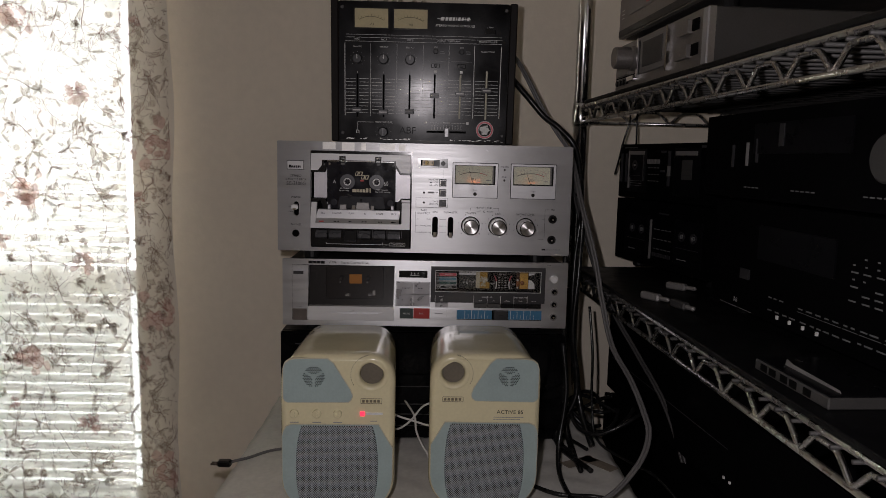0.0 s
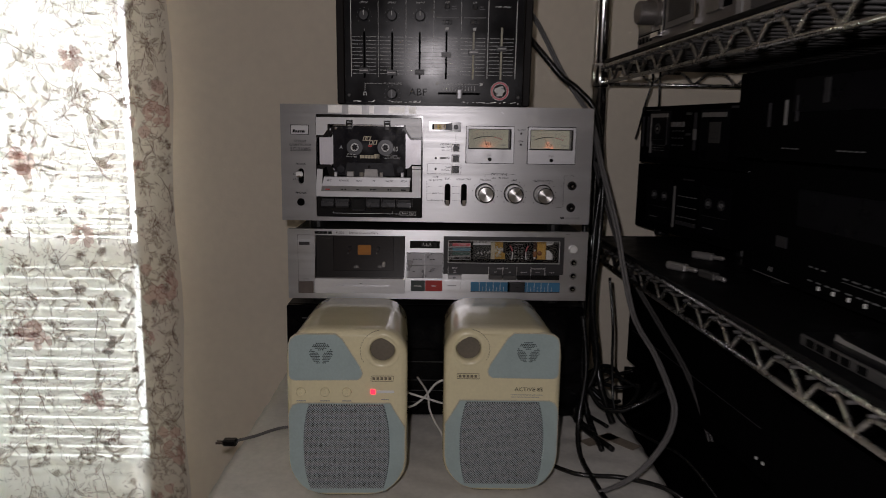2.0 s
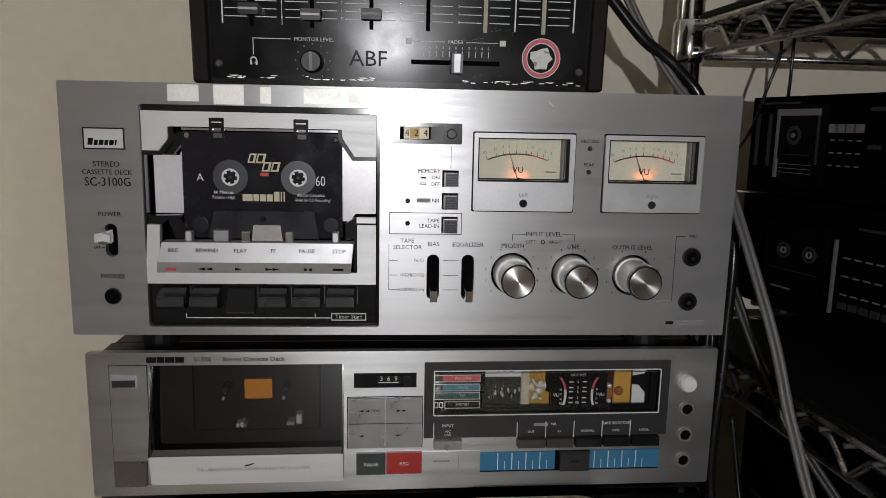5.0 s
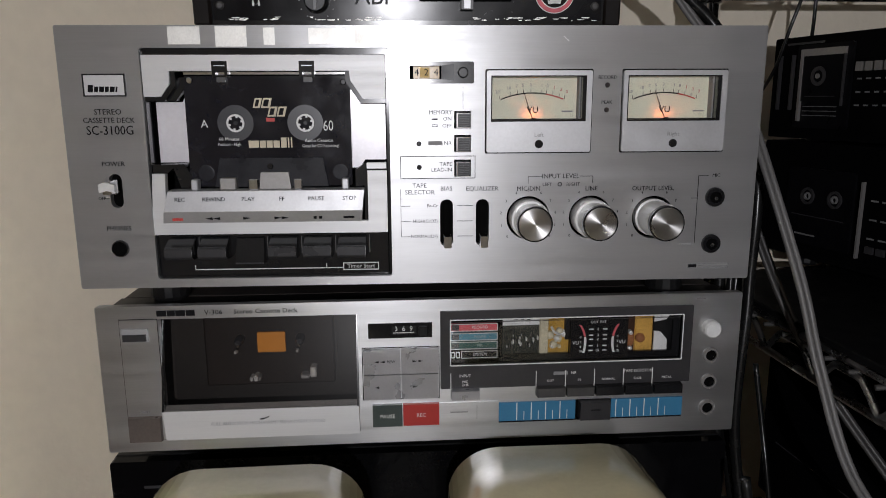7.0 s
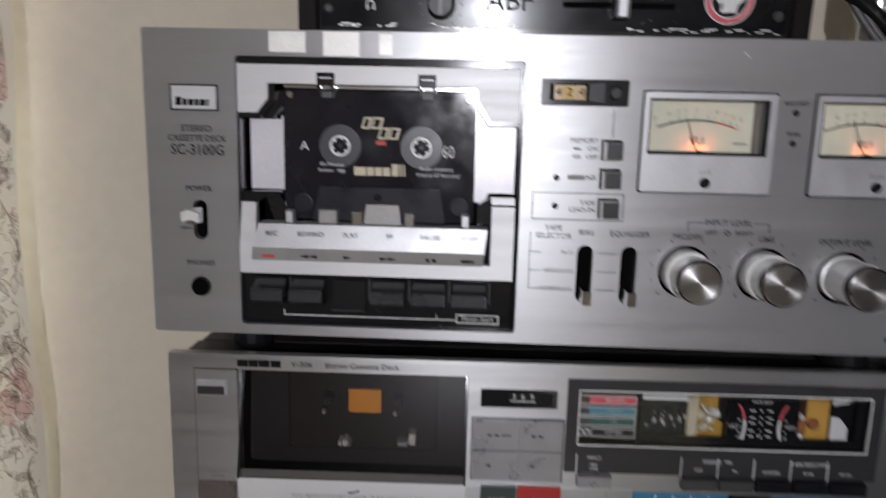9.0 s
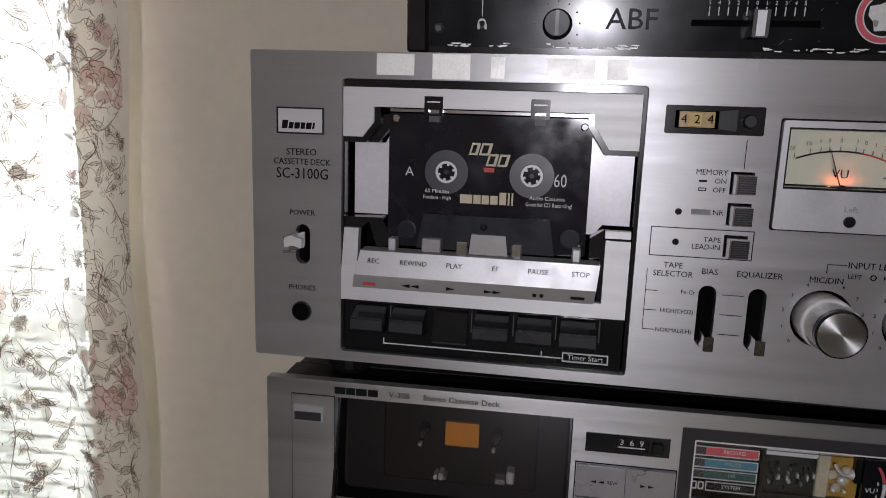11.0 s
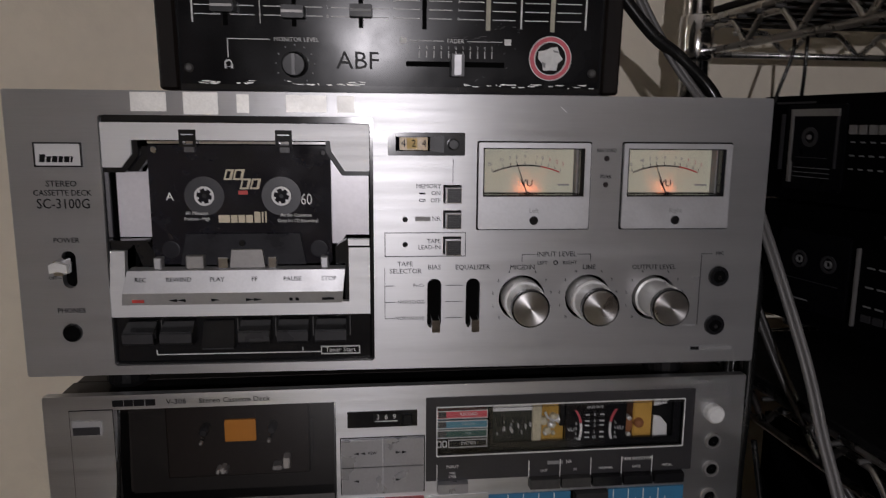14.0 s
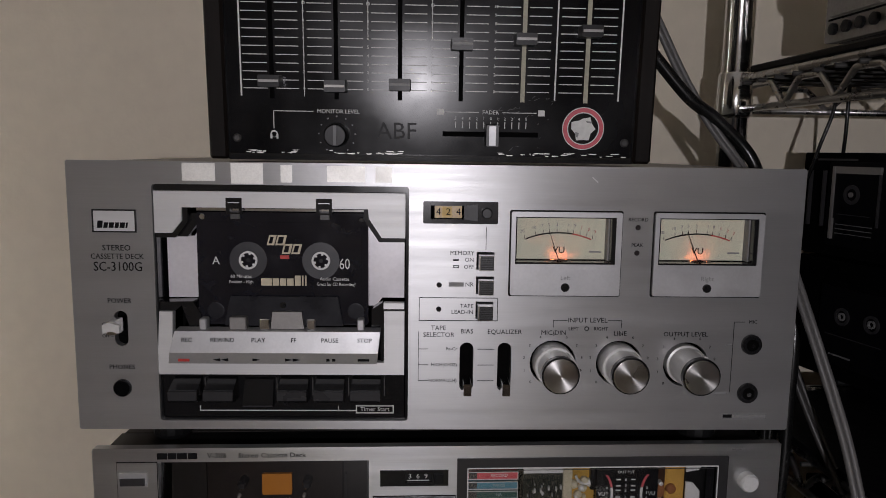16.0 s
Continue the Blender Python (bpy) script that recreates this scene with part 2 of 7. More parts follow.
def glow(name, low, high, z0, z1, power_low, power_high):
    m = bpy.data.materials.new(name)
    m.use_nodes = True
    n, link = m.node_tree.nodes, m.node_tree.links.new
    co, sx, rg, mx, pw, em = (n.new("ShaderNode" + k) for k in ("TexCoord", "SeparateXYZ", "MapRange", "Mix", "MapRange", "Emission"))
    mx.data_type = "RGBA"
    link(co.outputs["Object"], sx.inputs[0])
    ns, ad = n.new("ShaderNodeTexNoise"), n.new("ShaderNodeMath")
    ns.inputs["Scale"].default_value = 1.5
    ad.operation = "MULTIPLY_ADD"
    link(co.outputs["Object"], ns.inputs["Vector"])
    link(ns.outputs[0], ad.inputs[0])
    ad.inputs[1].default_value = 0.5
    link(sx.outputs[2], ad.inputs[2])
    for r in (rg, pw):
        r.inputs[1].default_value, r.inputs[2].default_value = z0, z1
        link(ad.outputs[0], r.inputs[0])
    pw.inputs[3].default_value, pw.inputs[4].default_value = power_low, power_high
    mx.inputs[6].default_value, mx.inputs[7].default_value = (*low, 1), (*high, 1)
    link(rg.outputs[0], mx.inputs["Factor"])
    link(mx.outputs[2], em.inputs[0])
    link(pw.outputs[0], em.inputs[1])
    link(em.outputs[0], n["Material Output"].inputs["Surface"])
    return m


OUTSIDE = glow("bright_daylight_backdrop", (0.86, 0.96, 0.93), (0.96, 0.98, 1.0), 0.6, 1.6, 30.0, 14.5)


# ---- building helpers ----
def part(name, bm, mat, parent=None, label="", smooth=False):
    bmesh.ops.recalc_face_normals(bm, faces=bm.faces)
    uv = bm.loops.layers.uv.new("face")
    for f in bm.faces:
        f.smooth = smooth
        for lp in f.loops:
            lp[uv].uv = (lp.vert.co.x + lp.vert.co.y * 0.37, lp.vert.co.z + lp.vert.co.y * 0.61)
    me = bpy.data.meshes.new(name)
    bm.to_mesh(me)
    bm.free()
    me.materials.append(mat)
    ob = new(name, me)
    if parent:
        ob.parent = parent
    if label:
        ob["label"] = label
    return ob


def thing(name, m, label, category, group="", kind=""):
    ob = new(name)
    ob.empty_display_size = 0.02
    ob.matrix_basis = m
    return tagged(ob, label, category, group, kind)


def box(bm, x0, x1, y0, y1, z0, z1, bevel=0.0, seg=1):
    vs = [bm.verts.new((x, y, z)) for x in (x0, x1) for y in (y0, y1) for z in (z0, z1)]
    fs = [bm.faces.new([vs[i] for i in q]) for q in ((0, 1, 3, 2), (4, 6, 7, 5), (0, 4, 5, 1), (2, 3, 7, 6), (0, 2, 6, 4), (1, 5, 7, 3))]
    if bevel:
        es = list({e for f in fs for e in f.edges})
        bmesh.ops.bevel(bm, geom=es, offset=bevel, segments=seg, affect="EDGES", profile=0.5)
    return bm


def B(*a, **k):
    return box(bmesh.new(), *a, **k)


def ring(cx, cz, r, n=24, a0=0.0):
    return [(cx + r * math.cos(a0 + 2 * math.pi * i / n), cz + r * math.sin(a0 + 2 * math.pi * i / n)) for i in range(n)]


def rrect(x0, x1, z0, z1, r, n=4):
    out = []
    for cx, cz, a in ((x1 - r, z1 - r, 0), (x0 + r, z1 - r, 90), (x0 + r, z0 + r, 180), (x1 - r, z0 + r, 270)):
        out += [(cx + r * math.cos(radians(a + 90 * i / n)), cz + r * math.sin(radians(a + 90 * i / n))) for i in range(n + 1)]
    return out


def prism(bm, pts, y0, y1, taper=0.0):
    """A polygon in x and z, drawn out along y; taper moves the front corners towards the middle."""
    cx, cz = sum(p[0] for p in pts) / len(pts), sum(p[1] for p in pts) / len(pts)
    a = [bm.verts.new((x + (cx - x) * taper, y0, z + (cz - z) * taper)) for x, z in pts]
    b = [bm.verts.new((x, y1, z)) for x, z in pts]
    bm.faces.new(a)
    bm.faces.new(b[::-1])
    for i in range(len(pts)):
        j = (i + 1) % len(pts)
        bm.faces.new((a[i], b[i], b[j], a[j]))
    return bm


def P(pts, y0, y1, taper=0.0):
    return prism(bmesh.new(), pts, y0, y1, taper)


def holed(outer, holes, y0, y1):
    """A plate in x and z between y0 and y1 with holes through it."""
    bm = bmesh.new()
    edges = []
    for loop in (outer, *holes):
        vs = [bm.verts.new((x, y0, z)) for x, z in loop]
        edges += [bm.edges.new((vs[i], vs[(i + 1) % len(vs)])) for i in range(len(vs))]
    bmesh.ops.triangle_fill(bm, use_beauty=True, use_dissolve=False, edges=edges, normal=(0, -1, 0))
    geo = bmesh.ops.extrude_face_region(bm, geom=bm.faces[:])["geom"]
    bmesh.ops.translate(bm, verts=[v for v in geo if isinstance(v, bmesh.types.BMVert)], vec=(0, y1 - y0, 0))
    return bm


def lathe(profile, n=32, axis="Y", centre=(0, 0, 0), capped=True):
    """Rows of (radius, distance along the axis), turned round."""
    bm = bmesh.new()
    rows = []
    for r, d in profile:
        row = []
        for i in range(n):
            a = 2 * math.pi * i / n
            c, s = r * math.cos(a), r * math.sin(a)
            v = {"Y": (c, d, s), "Z": (c, s, d), "X": (d, c, s)}[axis]
            row.append(bm.verts.new(Vector(v) + Vector(centre)))
        rows.append(row)
    for p, q in zip(rows, rows[1:]):
        for i in range(n):
            bm.faces.new((p[i], p[(i + 1) % n], q[(i + 1) % n], q[i]))
    if capped:
        bm.faces.new(rows[0])
    bm.faces.new(rows[-1][::-1])
    return bm


def spline(pts, steps=8):
    pts = [Vector(p) for p in pts]
    out = []
    for i in range(len(pts) - 1):
        a, b, c, d = pts[max(i - 1, 0)], pts[i], pts[i + 1], pts[min(i + 2, len(pts) - 1)]
        for k in range(steps):
            t = k / steps
            out.append(0.5 * ((2 * b) + (c - a) * t + (2 * a - 5 * b + 4 * c - d) * t * t + (3 * b - a - 3 * c + d) * t ** 3))
    return out + [pts[-1]]


def sweep(pts, r, n=8, bm=None, closed=False):
    bm = bm or bmesh.new()
    pts = [Vector(p) for p in pts]
    rows, side = [], None
    for i, p in enumerate(pts):
        d = (pts[min(i + 1, len(pts) - 1)] - pts[max(i - 1, 0)]).normalized()
        if side is None:
            side = d.orthogonal().normalized()
        side = (side - d * side.dot(d)).normalized()
        up = d.cross(side)
        rows.append([bm.verts.new(p + r * (math.cos(2 * math.pi * k / n) * side + math.sin(2 * math.pi * k / n) * up)) for k in range(n)])
    for p, q in zip(rows, rows[1:]):
        for k in range(n):
            bm.faces.new((p[k], p[(k + 1) % n], q[(k + 1) % n], q[k]))
    bm.faces.new(rows[0][::-1])
    bm.faces.new(rows[-1])
    return bm


WRITING = []


def write(words, x, z, size, mat, parent, y=-0.0002, align="CENTER", shear=0.0, wide=1.0, name="lettering", rot=(90, 0, 0), relief=0.0001):
    cu = bpy.data.curves.new(name, "FONT")
    cu.body, cu.size, cu.align_x, cu.align_y, cu.shear, cu.extrude, cu.resolution_u = words, size, align, "CENTER", shear, relief, 2
    ob = new(name, cu)
    ob.matrix_basis = pose(x, y, z, *rot) @ Matrix.Diagonal((wide, 1, 1, 1))
    ob.parent = parent
    WRITING.append((ob, mat, parent))


def finish_writing():
    bpy.context.view_layer.update()
    dg = bpy.context.evaluated_depsgraph_get()
    made = [(ob, bpy.data.meshes.new_from_object(ob.evaluated_get(dg)), mat, parent) for ob, mat, parent in WRITING]
    for ob, me, mat, parent in made:
        m, cu, label = ob.matrix_basis.copy(), ob.data, ob.name.split(".")[0]
        bpy.data.objects.remove(ob)
        bpy.data.curves.remove(cu)
        me.materials.clear()
        me.materials.append(mat)
        o = new(label, me)
        o.matrix_basis, o.parent = m, parent


# ---- room ----
def structure(name, bm, mat, label, category):
    return tagged(part(name, bm, mat), label, category, kind="structure")


structure("floor", B(-2.3, 1.3, -2.7, 1.5, -0.1, 0.0), CARPET, "brown carpeted floor of the room", "floor")
structure("ceiling", B(-2.3, 1.3, -2.7, 1.5, 2.45, 2.55), CEILING, "plain white painted ceiling", "ceiling")
WIN = (-1.36, -0.565, 0.36, 1.60)
structure("wall_north", holed([(-2.3, 0.0), (1.3, 0.0), (1.3, 2.45), (-2.3, 2.45)],
          [[(WIN[0], WIN[2]), (WIN[1], WIN[2]), (WIN[1], WIN[3]), (WIN[0], WIN[3])]], 1.375, 1.5), WALL,
          "warm white painted wall with a lightly textured surface", "wall")
structure("wall_south", B(-2.3, 1.3, -2.8, -2.7, 0, 2.45), WALL, "warm white painted wall behind the viewer", "wall")
structure("wall_west", B(-2.4, -2.3, -2.7, 1.5, 0, 2.45), WALL, "warm white painted side wall", "wall")
structure("wall_east", B(1.3, 1.4, -2.7, 1.5, 0, 2.45), WALL, "warm white painted side wall behind the shelving", "wall")
structure("backdrop", B(-4.5, 2.5, 3.4, 3.42, -0.5, 4.5), OUTSIDE, "bright overcast daylight outside the window", "backdrop")

window = thing("window_1", pose(WIN[0], 1.44, WIN[2]), "white vinyl window behind closed blinds and a curtain", "window", kind="structure")
ww, wh = WIN[1] - WIN[0], WIN[3] - WIN[2]
mid = wh / 2 - 0.085
part("window_frame", holed([(0, 0), (ww, 0), (ww, wh), (0, wh)], [[(0.012, 0.035), (ww - 0.012, 0.035), (ww - 0.012, wh - 0.035), (0.012, wh - 0.035)]], 0.0, 0.045), VINYL, window)
part("meeting_rail", B(0.012, ww - 0.012, 0.005, 0.04, mid - 0.02, mid + 0.02, 0.003), VINYL, window)
for z0, z1 in ((0.035, mid - 0.02), (mid + 0.02, wh - 0.035)):
    pane = part("pane", B(0.008, ww - 0.008, 0.02, 0.024, z0, z1), CLEAR, window)
    pane.visible_shadow = False

# unseen half-clear sheet, added to dim the daylight in the lower half
screen = part("dimming_screen", B(0.008, ww - 0.035, 0.034, 0.036, 0.035, mid - 0.02), material("grey_dimming_mesh", (0.12, 0.13, 0.13), 0.8, alpha=0.42), window, "unseen grey sheet added to dim the lower half")
blind = thing("window_blind", pose(WIN[0], 1.408, WIN[2]), "white horizontal slatted window blind, lowered and nearly closed", "blind")
part("head_rail", B(0.006, ww - 0.012, -0.015, 0.015, wh - 0.035, wh - 0.002, 0.003), VINYL, blind)
part("bottom_rail", B(0.006, ww - 0.012, -0.012, 0.012, 0.004, 0.018, 0.003), VINYL, blind)
slat = None
for i in range(int((wh - 0.06) / 0.0205)):
    if slat is None:
        bm = bmesh.new()
        rows = []
        for k in range(5):
            a = (k / 4 - 0.5) * 0.0187
            y, z = a * math.cos(radians(77)) - 0.0014 * (1 - (k / 2 - 1) ** 2), -a * math.sin(radians(77))
            rows.append([bm.verts.new((x, y, z)) for x in (0.008, ww - 0.026)])
        for p, q in zip(rows, rows[1:]):
            bm.faces.new((p[0], p[1], q[1], q[0]))
        slat = part("slat", bm, SLAT, blind)
        s = slat
    else:
        s = new("slat", slat.data)
        s.parent = blind
    s.matrix_basis = pose(0, 0, 0.032 + i * 0.0205)
for x in (0.12, ww / 2, ww - 0.13):
    part("ladder_cord", sweep([(x, -0.013, 0.01), (x, -0.013, wh - 0.02)], 0.0008, 5), CABLE_WHITE, blind)


# ---- curtain with its printed flowers ----
def fold(x):
    return 1.335 + 0.011 * math.sin(x * 31 + 0.6) + 0.005 * math.sin(x * 77 + 1.9)


CUR0, CUR1 = -1.48, -0.469
curtain = thing("curtain", pose(0, 0, 0), "sheer ivory cotton curtain printed with dusty rose flowers", "curtain")
bm = bmesh.new()
nx, nz = 150, 24
grid = [[bm.verts.new((CUR0 + (CUR1 - CUR0) * i / nx + 0.004 * math.sin(j * 0.9) * (i / nx),
                       fold(CUR0 + (CUR1 - CUR0) * i / nx) + 0.003 * math.sin(j * 0.8 + i * 0.1), 0.32 + 1.42 * j / nz)) for j in range(nz + 1)] for i in range(nx + 1)]
for i in range(nx):
    for j in range(nz):
        bm.faces.new((grid[i][j], grid[i + 1][j], grid[i + 1][j + 1], grid[i][j + 1]))
part("fabric", bm, SHEER, curtain, smooth=True)
part("hem", sweep([(fx, fold(fx), 0.325) for fx in np.linspace(CUR0, CUR1, 60)], 0.0025, 6), SHEER, curtain)
rod = thing("curtain_rod", pose(0, 0, 0), "thin white metal curtain rod over the window", "curtain rod")
part("rod", sweep([(CUR0 - 0.06, 1.335, 1.745), (CUR1 + 0.05, 1.335, 1.745)], 0.008, 12), VINYL, rod)
for x in (CUR0 - 0.05, CUR1 + 0.04):
    part("bracket", B(x - 0.006, x + 0.006, 1.325, 1.375, 1.735, 1.755, 0.001), VINYL, rod)

rng = random.Random(7)


class Print:
    """Flat shapes of one colour that lie on the curtain's cloth."""

    def __init__(self):
        self.bm = bmesh.new()

    def put(self, x, z, lift):
        x = min(max(x, CUR0 + 0.003), CUR1 - 0.003)
        return self.bm.verts.new((x, fold(x) - 0.0035 - lift, min(max(z, 0.33), 1.735)))

    def line(self, pts, w, lift=0.0006):
        rows = []
        for i, (x, z) in enumerate(pts):
            ax, az = pts[max(i - 1, 0)]
            bx, bz = pts[min(i + 1, len(pts) - 1)]
            d = math.hypot(bx - ax, bz - az) or 1
            k = 0.62 * w * (0.35 + 0.65 * math.sin(math.pi * (i + 0.6) / (len(pts) + 0.2))) / 2
            nx_, nz_ = -(bz - az) / d * k, (bx - ax) / d * k
            rows.append((self.put(x + nx_, z + nz_, lift), self.put(x - nx_, z - nz_, lift)))
        for p, q in zip(rows, rows[1:]):
            self.bm.faces.new((p[0], p[1], q[1], q[0]))

    def blob(self, pts, lift=0.0):
        cx, cz = sum(p[0] for p in pts) / len(pts), sum(p[1] for p in pts) / len(pts)
        c, vs = self.put(cx, cz, lift), [self.put(x, z, lift) for x, z in pts]
        for i in range(len(vs)):
            self.bm.faces.new((c, vs[i], vs[(i + 1) % len(vs)]))


rose, rose_ink, ink, leaf_tone = Print(), Print(), Print(), Print()


def bent(x, z, r, a0, a1, n=7, wob=0.06):
    """An uneven arc round a point."""
    return [(x + r * (1 + rng.uniform(-wob, wob)) * math.cos(a0 + (a1 - a0) * i / n), z + r * (1 + rng.uniform(-wob, wob)) * math.sin(a0 + (a1 - a0) * i / n)) for i in range(n + 1)]


def leaf(x, z, a, r, fat=0.17):
    pts = [(x + r * q * math.cos(a) - s * r * fat * math.sin(math.pi * q) * math.sin(a), z + r * q * math.sin(a) + s * r * fat * math.sin(math.pi * q) * math.cos(a))
           for s, qs in ((1, (0, 0.25, 0.5, 0.75, 1)), (-1, (0.75, 0.5, 0.25, 0))) for q in qs]
    if rng.random() < 0.5:
        leaf_tone.blob(pts)
    for half in (pts[:5], pts[4:]):
        if rng.random() < 0.8:
            ink.line(half, rng.uniform(0.0006, 0.0013))
    ink.line([(x + r * q * math.cos(a), z + r * q * math.sin(a)) for q in (0, 0.5, 0.95)], 0.0007)
    for q in (0.35, 0.55, 0.7):
        if rng.random() < 0.5:
            ink.line([(x + r * q * math.cos(a), z + r * q * math.sin(a)), (x + r * (q + 0.12) * math.cos(a + 0.25), z + r * (q + 0.12) * math.sin(a + 0.25))], 0.0006)


def blossom(x, z, r):
    """A full rose: overlapping petals drawn in pen, washed unevenly with pink."""
    for ring_r, n, size in ((0.66, 7, 0.42), (0.40, 5, 0.34), (0.18, 3, 0.24)):
        a0 = rng.uniform(0, 6.283)
        for i in range(n):
            a = a0 + 6.283 * i / n + rng.uniform(-0.25, 0.25)
            far, q = r * ring_r * rng.uniform(0.65, 1.35), r * size * rng.uniform(0.7, 1.35)
            cx, cz = x + far * math.cos(a), z + far * math.sin(a) * 0.85
            petal = [(cx + q * (0.75 * math.cos(u) * math.cos(a) - 1.15 * math.sin(u) * math.sin(a)) * k, cz + q * (0.75 * math.cos(u) * math.sin(a) + 1.15 * math.sin(u) * math.cos(a)) * k)
                     for u, k in ((-2.6 + 0.4 * j, rng.uniform(0.86, 1.12)) for j in range(14))]
            if rng.random() < (0.5 if ring_r > 0.3 else 0.0):
                rose.blob(petal, 0.0001 * i + 0.0003 * (0.7 - ring_r))
            if rng.random() < 0.7:
                (rose_ink if rng.random() < 0.6 else ink).line(petal[1:rng.randint(6, 13)], rng.uniform(0.0010, 0.0020), 0.0014)
            for h in range(2):
                u = rng.uniform(-0.9, 0.9)
                rose_ink.line([(cx + q * k * math.cos(a + u), cz + q * k * math.sin(a + u)) for k in (0.25, 0.5, 0.8)], rng.uniform(0.0008, 0.0015), 0.0015)
    for i in range(16):
        px, pz, a, q = x + rng.gauss(0, r * 0.7), z + rng.gauss(0, r * 1.1), rng.uniform(0.8, 2.4), rng.uniform(0.006, 0.018)
        rose_ink.line([(px + q * u * math.cos(a + u), pz + q * u * math.sin(a + u)) for u in (0, 0.35, 0.7, 1)], rng.uniform(0.0010, 0.0022), 0.0016)
    for i in range(5):
        px, pz = x + rng.gauss(0, r * 0.8), z + rng.gauss(0, r * 1.2)
        rose.blob(bent(px, pz, r * rng.uniform(0.25, 0.5), 0, 5.6, 9, 0.35), 0.0002)
    for i in range(6):
        a = rng.uniform(0, 6.283)
        leaf(x + r * math.cos(a), z + r * math.sin(a), a + rng.uniform(-0.5, 0.5), rng.uniform(0.012, 0.022))


def daisy(x, z, r):
    """A fan-shaped flower with a dotted heart."""
    a0 = rng.uniform(0, 6.283)
    n = rng.randint(9, 13)
    for i in range(n):
        a = a0 + 4.6 * i / n
        q = r * rng.uniform(0.8, 1.05)
        w = 2.1 / n * q
        tip = [(x + q * u * math.cos(a) - v * w * math.sin(a), z + q * u * math.sin(a) + v * w * math.cos(a)) for u, v in ((0.25, 0.3), (0.7, 0.9), (0.95, 0.6), (1.0, 0), (0.95, -0.6), (0.7, -0.9), (0.25, -0.3))]
        if rng.random() < 0.75:
            rose.blob(tip, 0.0001 * i)
        (ink if rng.random() < 0.5 else rose_ink).line(tip, rng.uniform(0.0006, 0.0012), 0.0016)
        rose_ink.line([(x + q * u * math.cos(a), z + q * u * math.sin(a)) for u in (0.2, 0.45, 0.75)], 0.0009, 0.0017)
    for i in range(16):
        a, d = rng.uniform(0, 6.283), r * 0.3 * math.sqrt(rng.random())
        ink.blob(bent(x + d * math.cos(a), z + d * math.sin(a), 0.0009, 0, 5.2, 5), 0.0018)


def twig(x, z, a, length, leaves=0.8, w=0.0010):
    pts = [(x, z)]
    for i in range(7):
        a += rng.uniform(-0.4, 0.4)
        pts.append((pts[-1][0] + length / 7 * math.cos(a), pts[-1][1] + length / 7 * math.sin(a)))
        if i and rng.random() < leaves:
            leaf(*pts[-1], a + rng.choice((-1, 1)) * rng.uniform(0.4, 1.1), rng.uniform(0.008, 0.022), 0.24)
    ink.line(pts, w)


def cluster(x, z, r):
    """A head of tiny round florets."""
    for i in range(20):
        a, d = rng.uniform(0, 6.283), r * math.sqrt(rng.random())
        px, pz, q = x + d * math.cos(a), z + d * math.sin(a), rng.uniform(0.0022, 0.0038)
        ink.line(bent(px, pz, q, a, a + 5.4, 7, 0.2), rng.uniform(0.0005, 0.0009))
        if rng.random() < 0.4:
            leaf_tone.blob(bent(px, pz, q, 0, 5.4, 6))
        ink.blob(bent(px, pz, 0.0006, 0, 5, 5), 0.0012)


def bud(x, z):
    for r in (0.0062, 0.0034):
        ink.line(bent(x, z, r, 0.4, 6.6, 9, 0.14), 0.0008)
    leaf_tone.blob(bent(x, z, 0.006, 0, 5.6, 8))


def scribble(x, z, n):
    """A patch of short pen strokes, as leaves and petals are hatched."""
    a0 = rng.uniform(0, 6.283)
    for i in range(n):
        px, pz, a = x + rng.gauss(0, 0.010), z + rng.gauss(0, 0.010), a0 + rng.gauss(0, 0.7)
        q, bow = rng.uniform(0.004, 0.013), rng.uniform(-0.9, 0.9)
        (rose_ink if rng.random() < 0.18 else ink).line([(px + q * u * math.cos(a + bow * u), pz + q * u * math.sin(a + bow * u)) for u in (0, 0.35, 0.7, 1)], rng.uniform(0.0006, 0.0014))


def spray(x, z, n):
    a0 = rng.uniform(0, 6.283)
    for i in range(n):
        leaf(x, z, a0 + 6.283 * i / n + rng.uniform(-0.3, 0.3), rng.uniform(0.013, 0.027), 0.13)


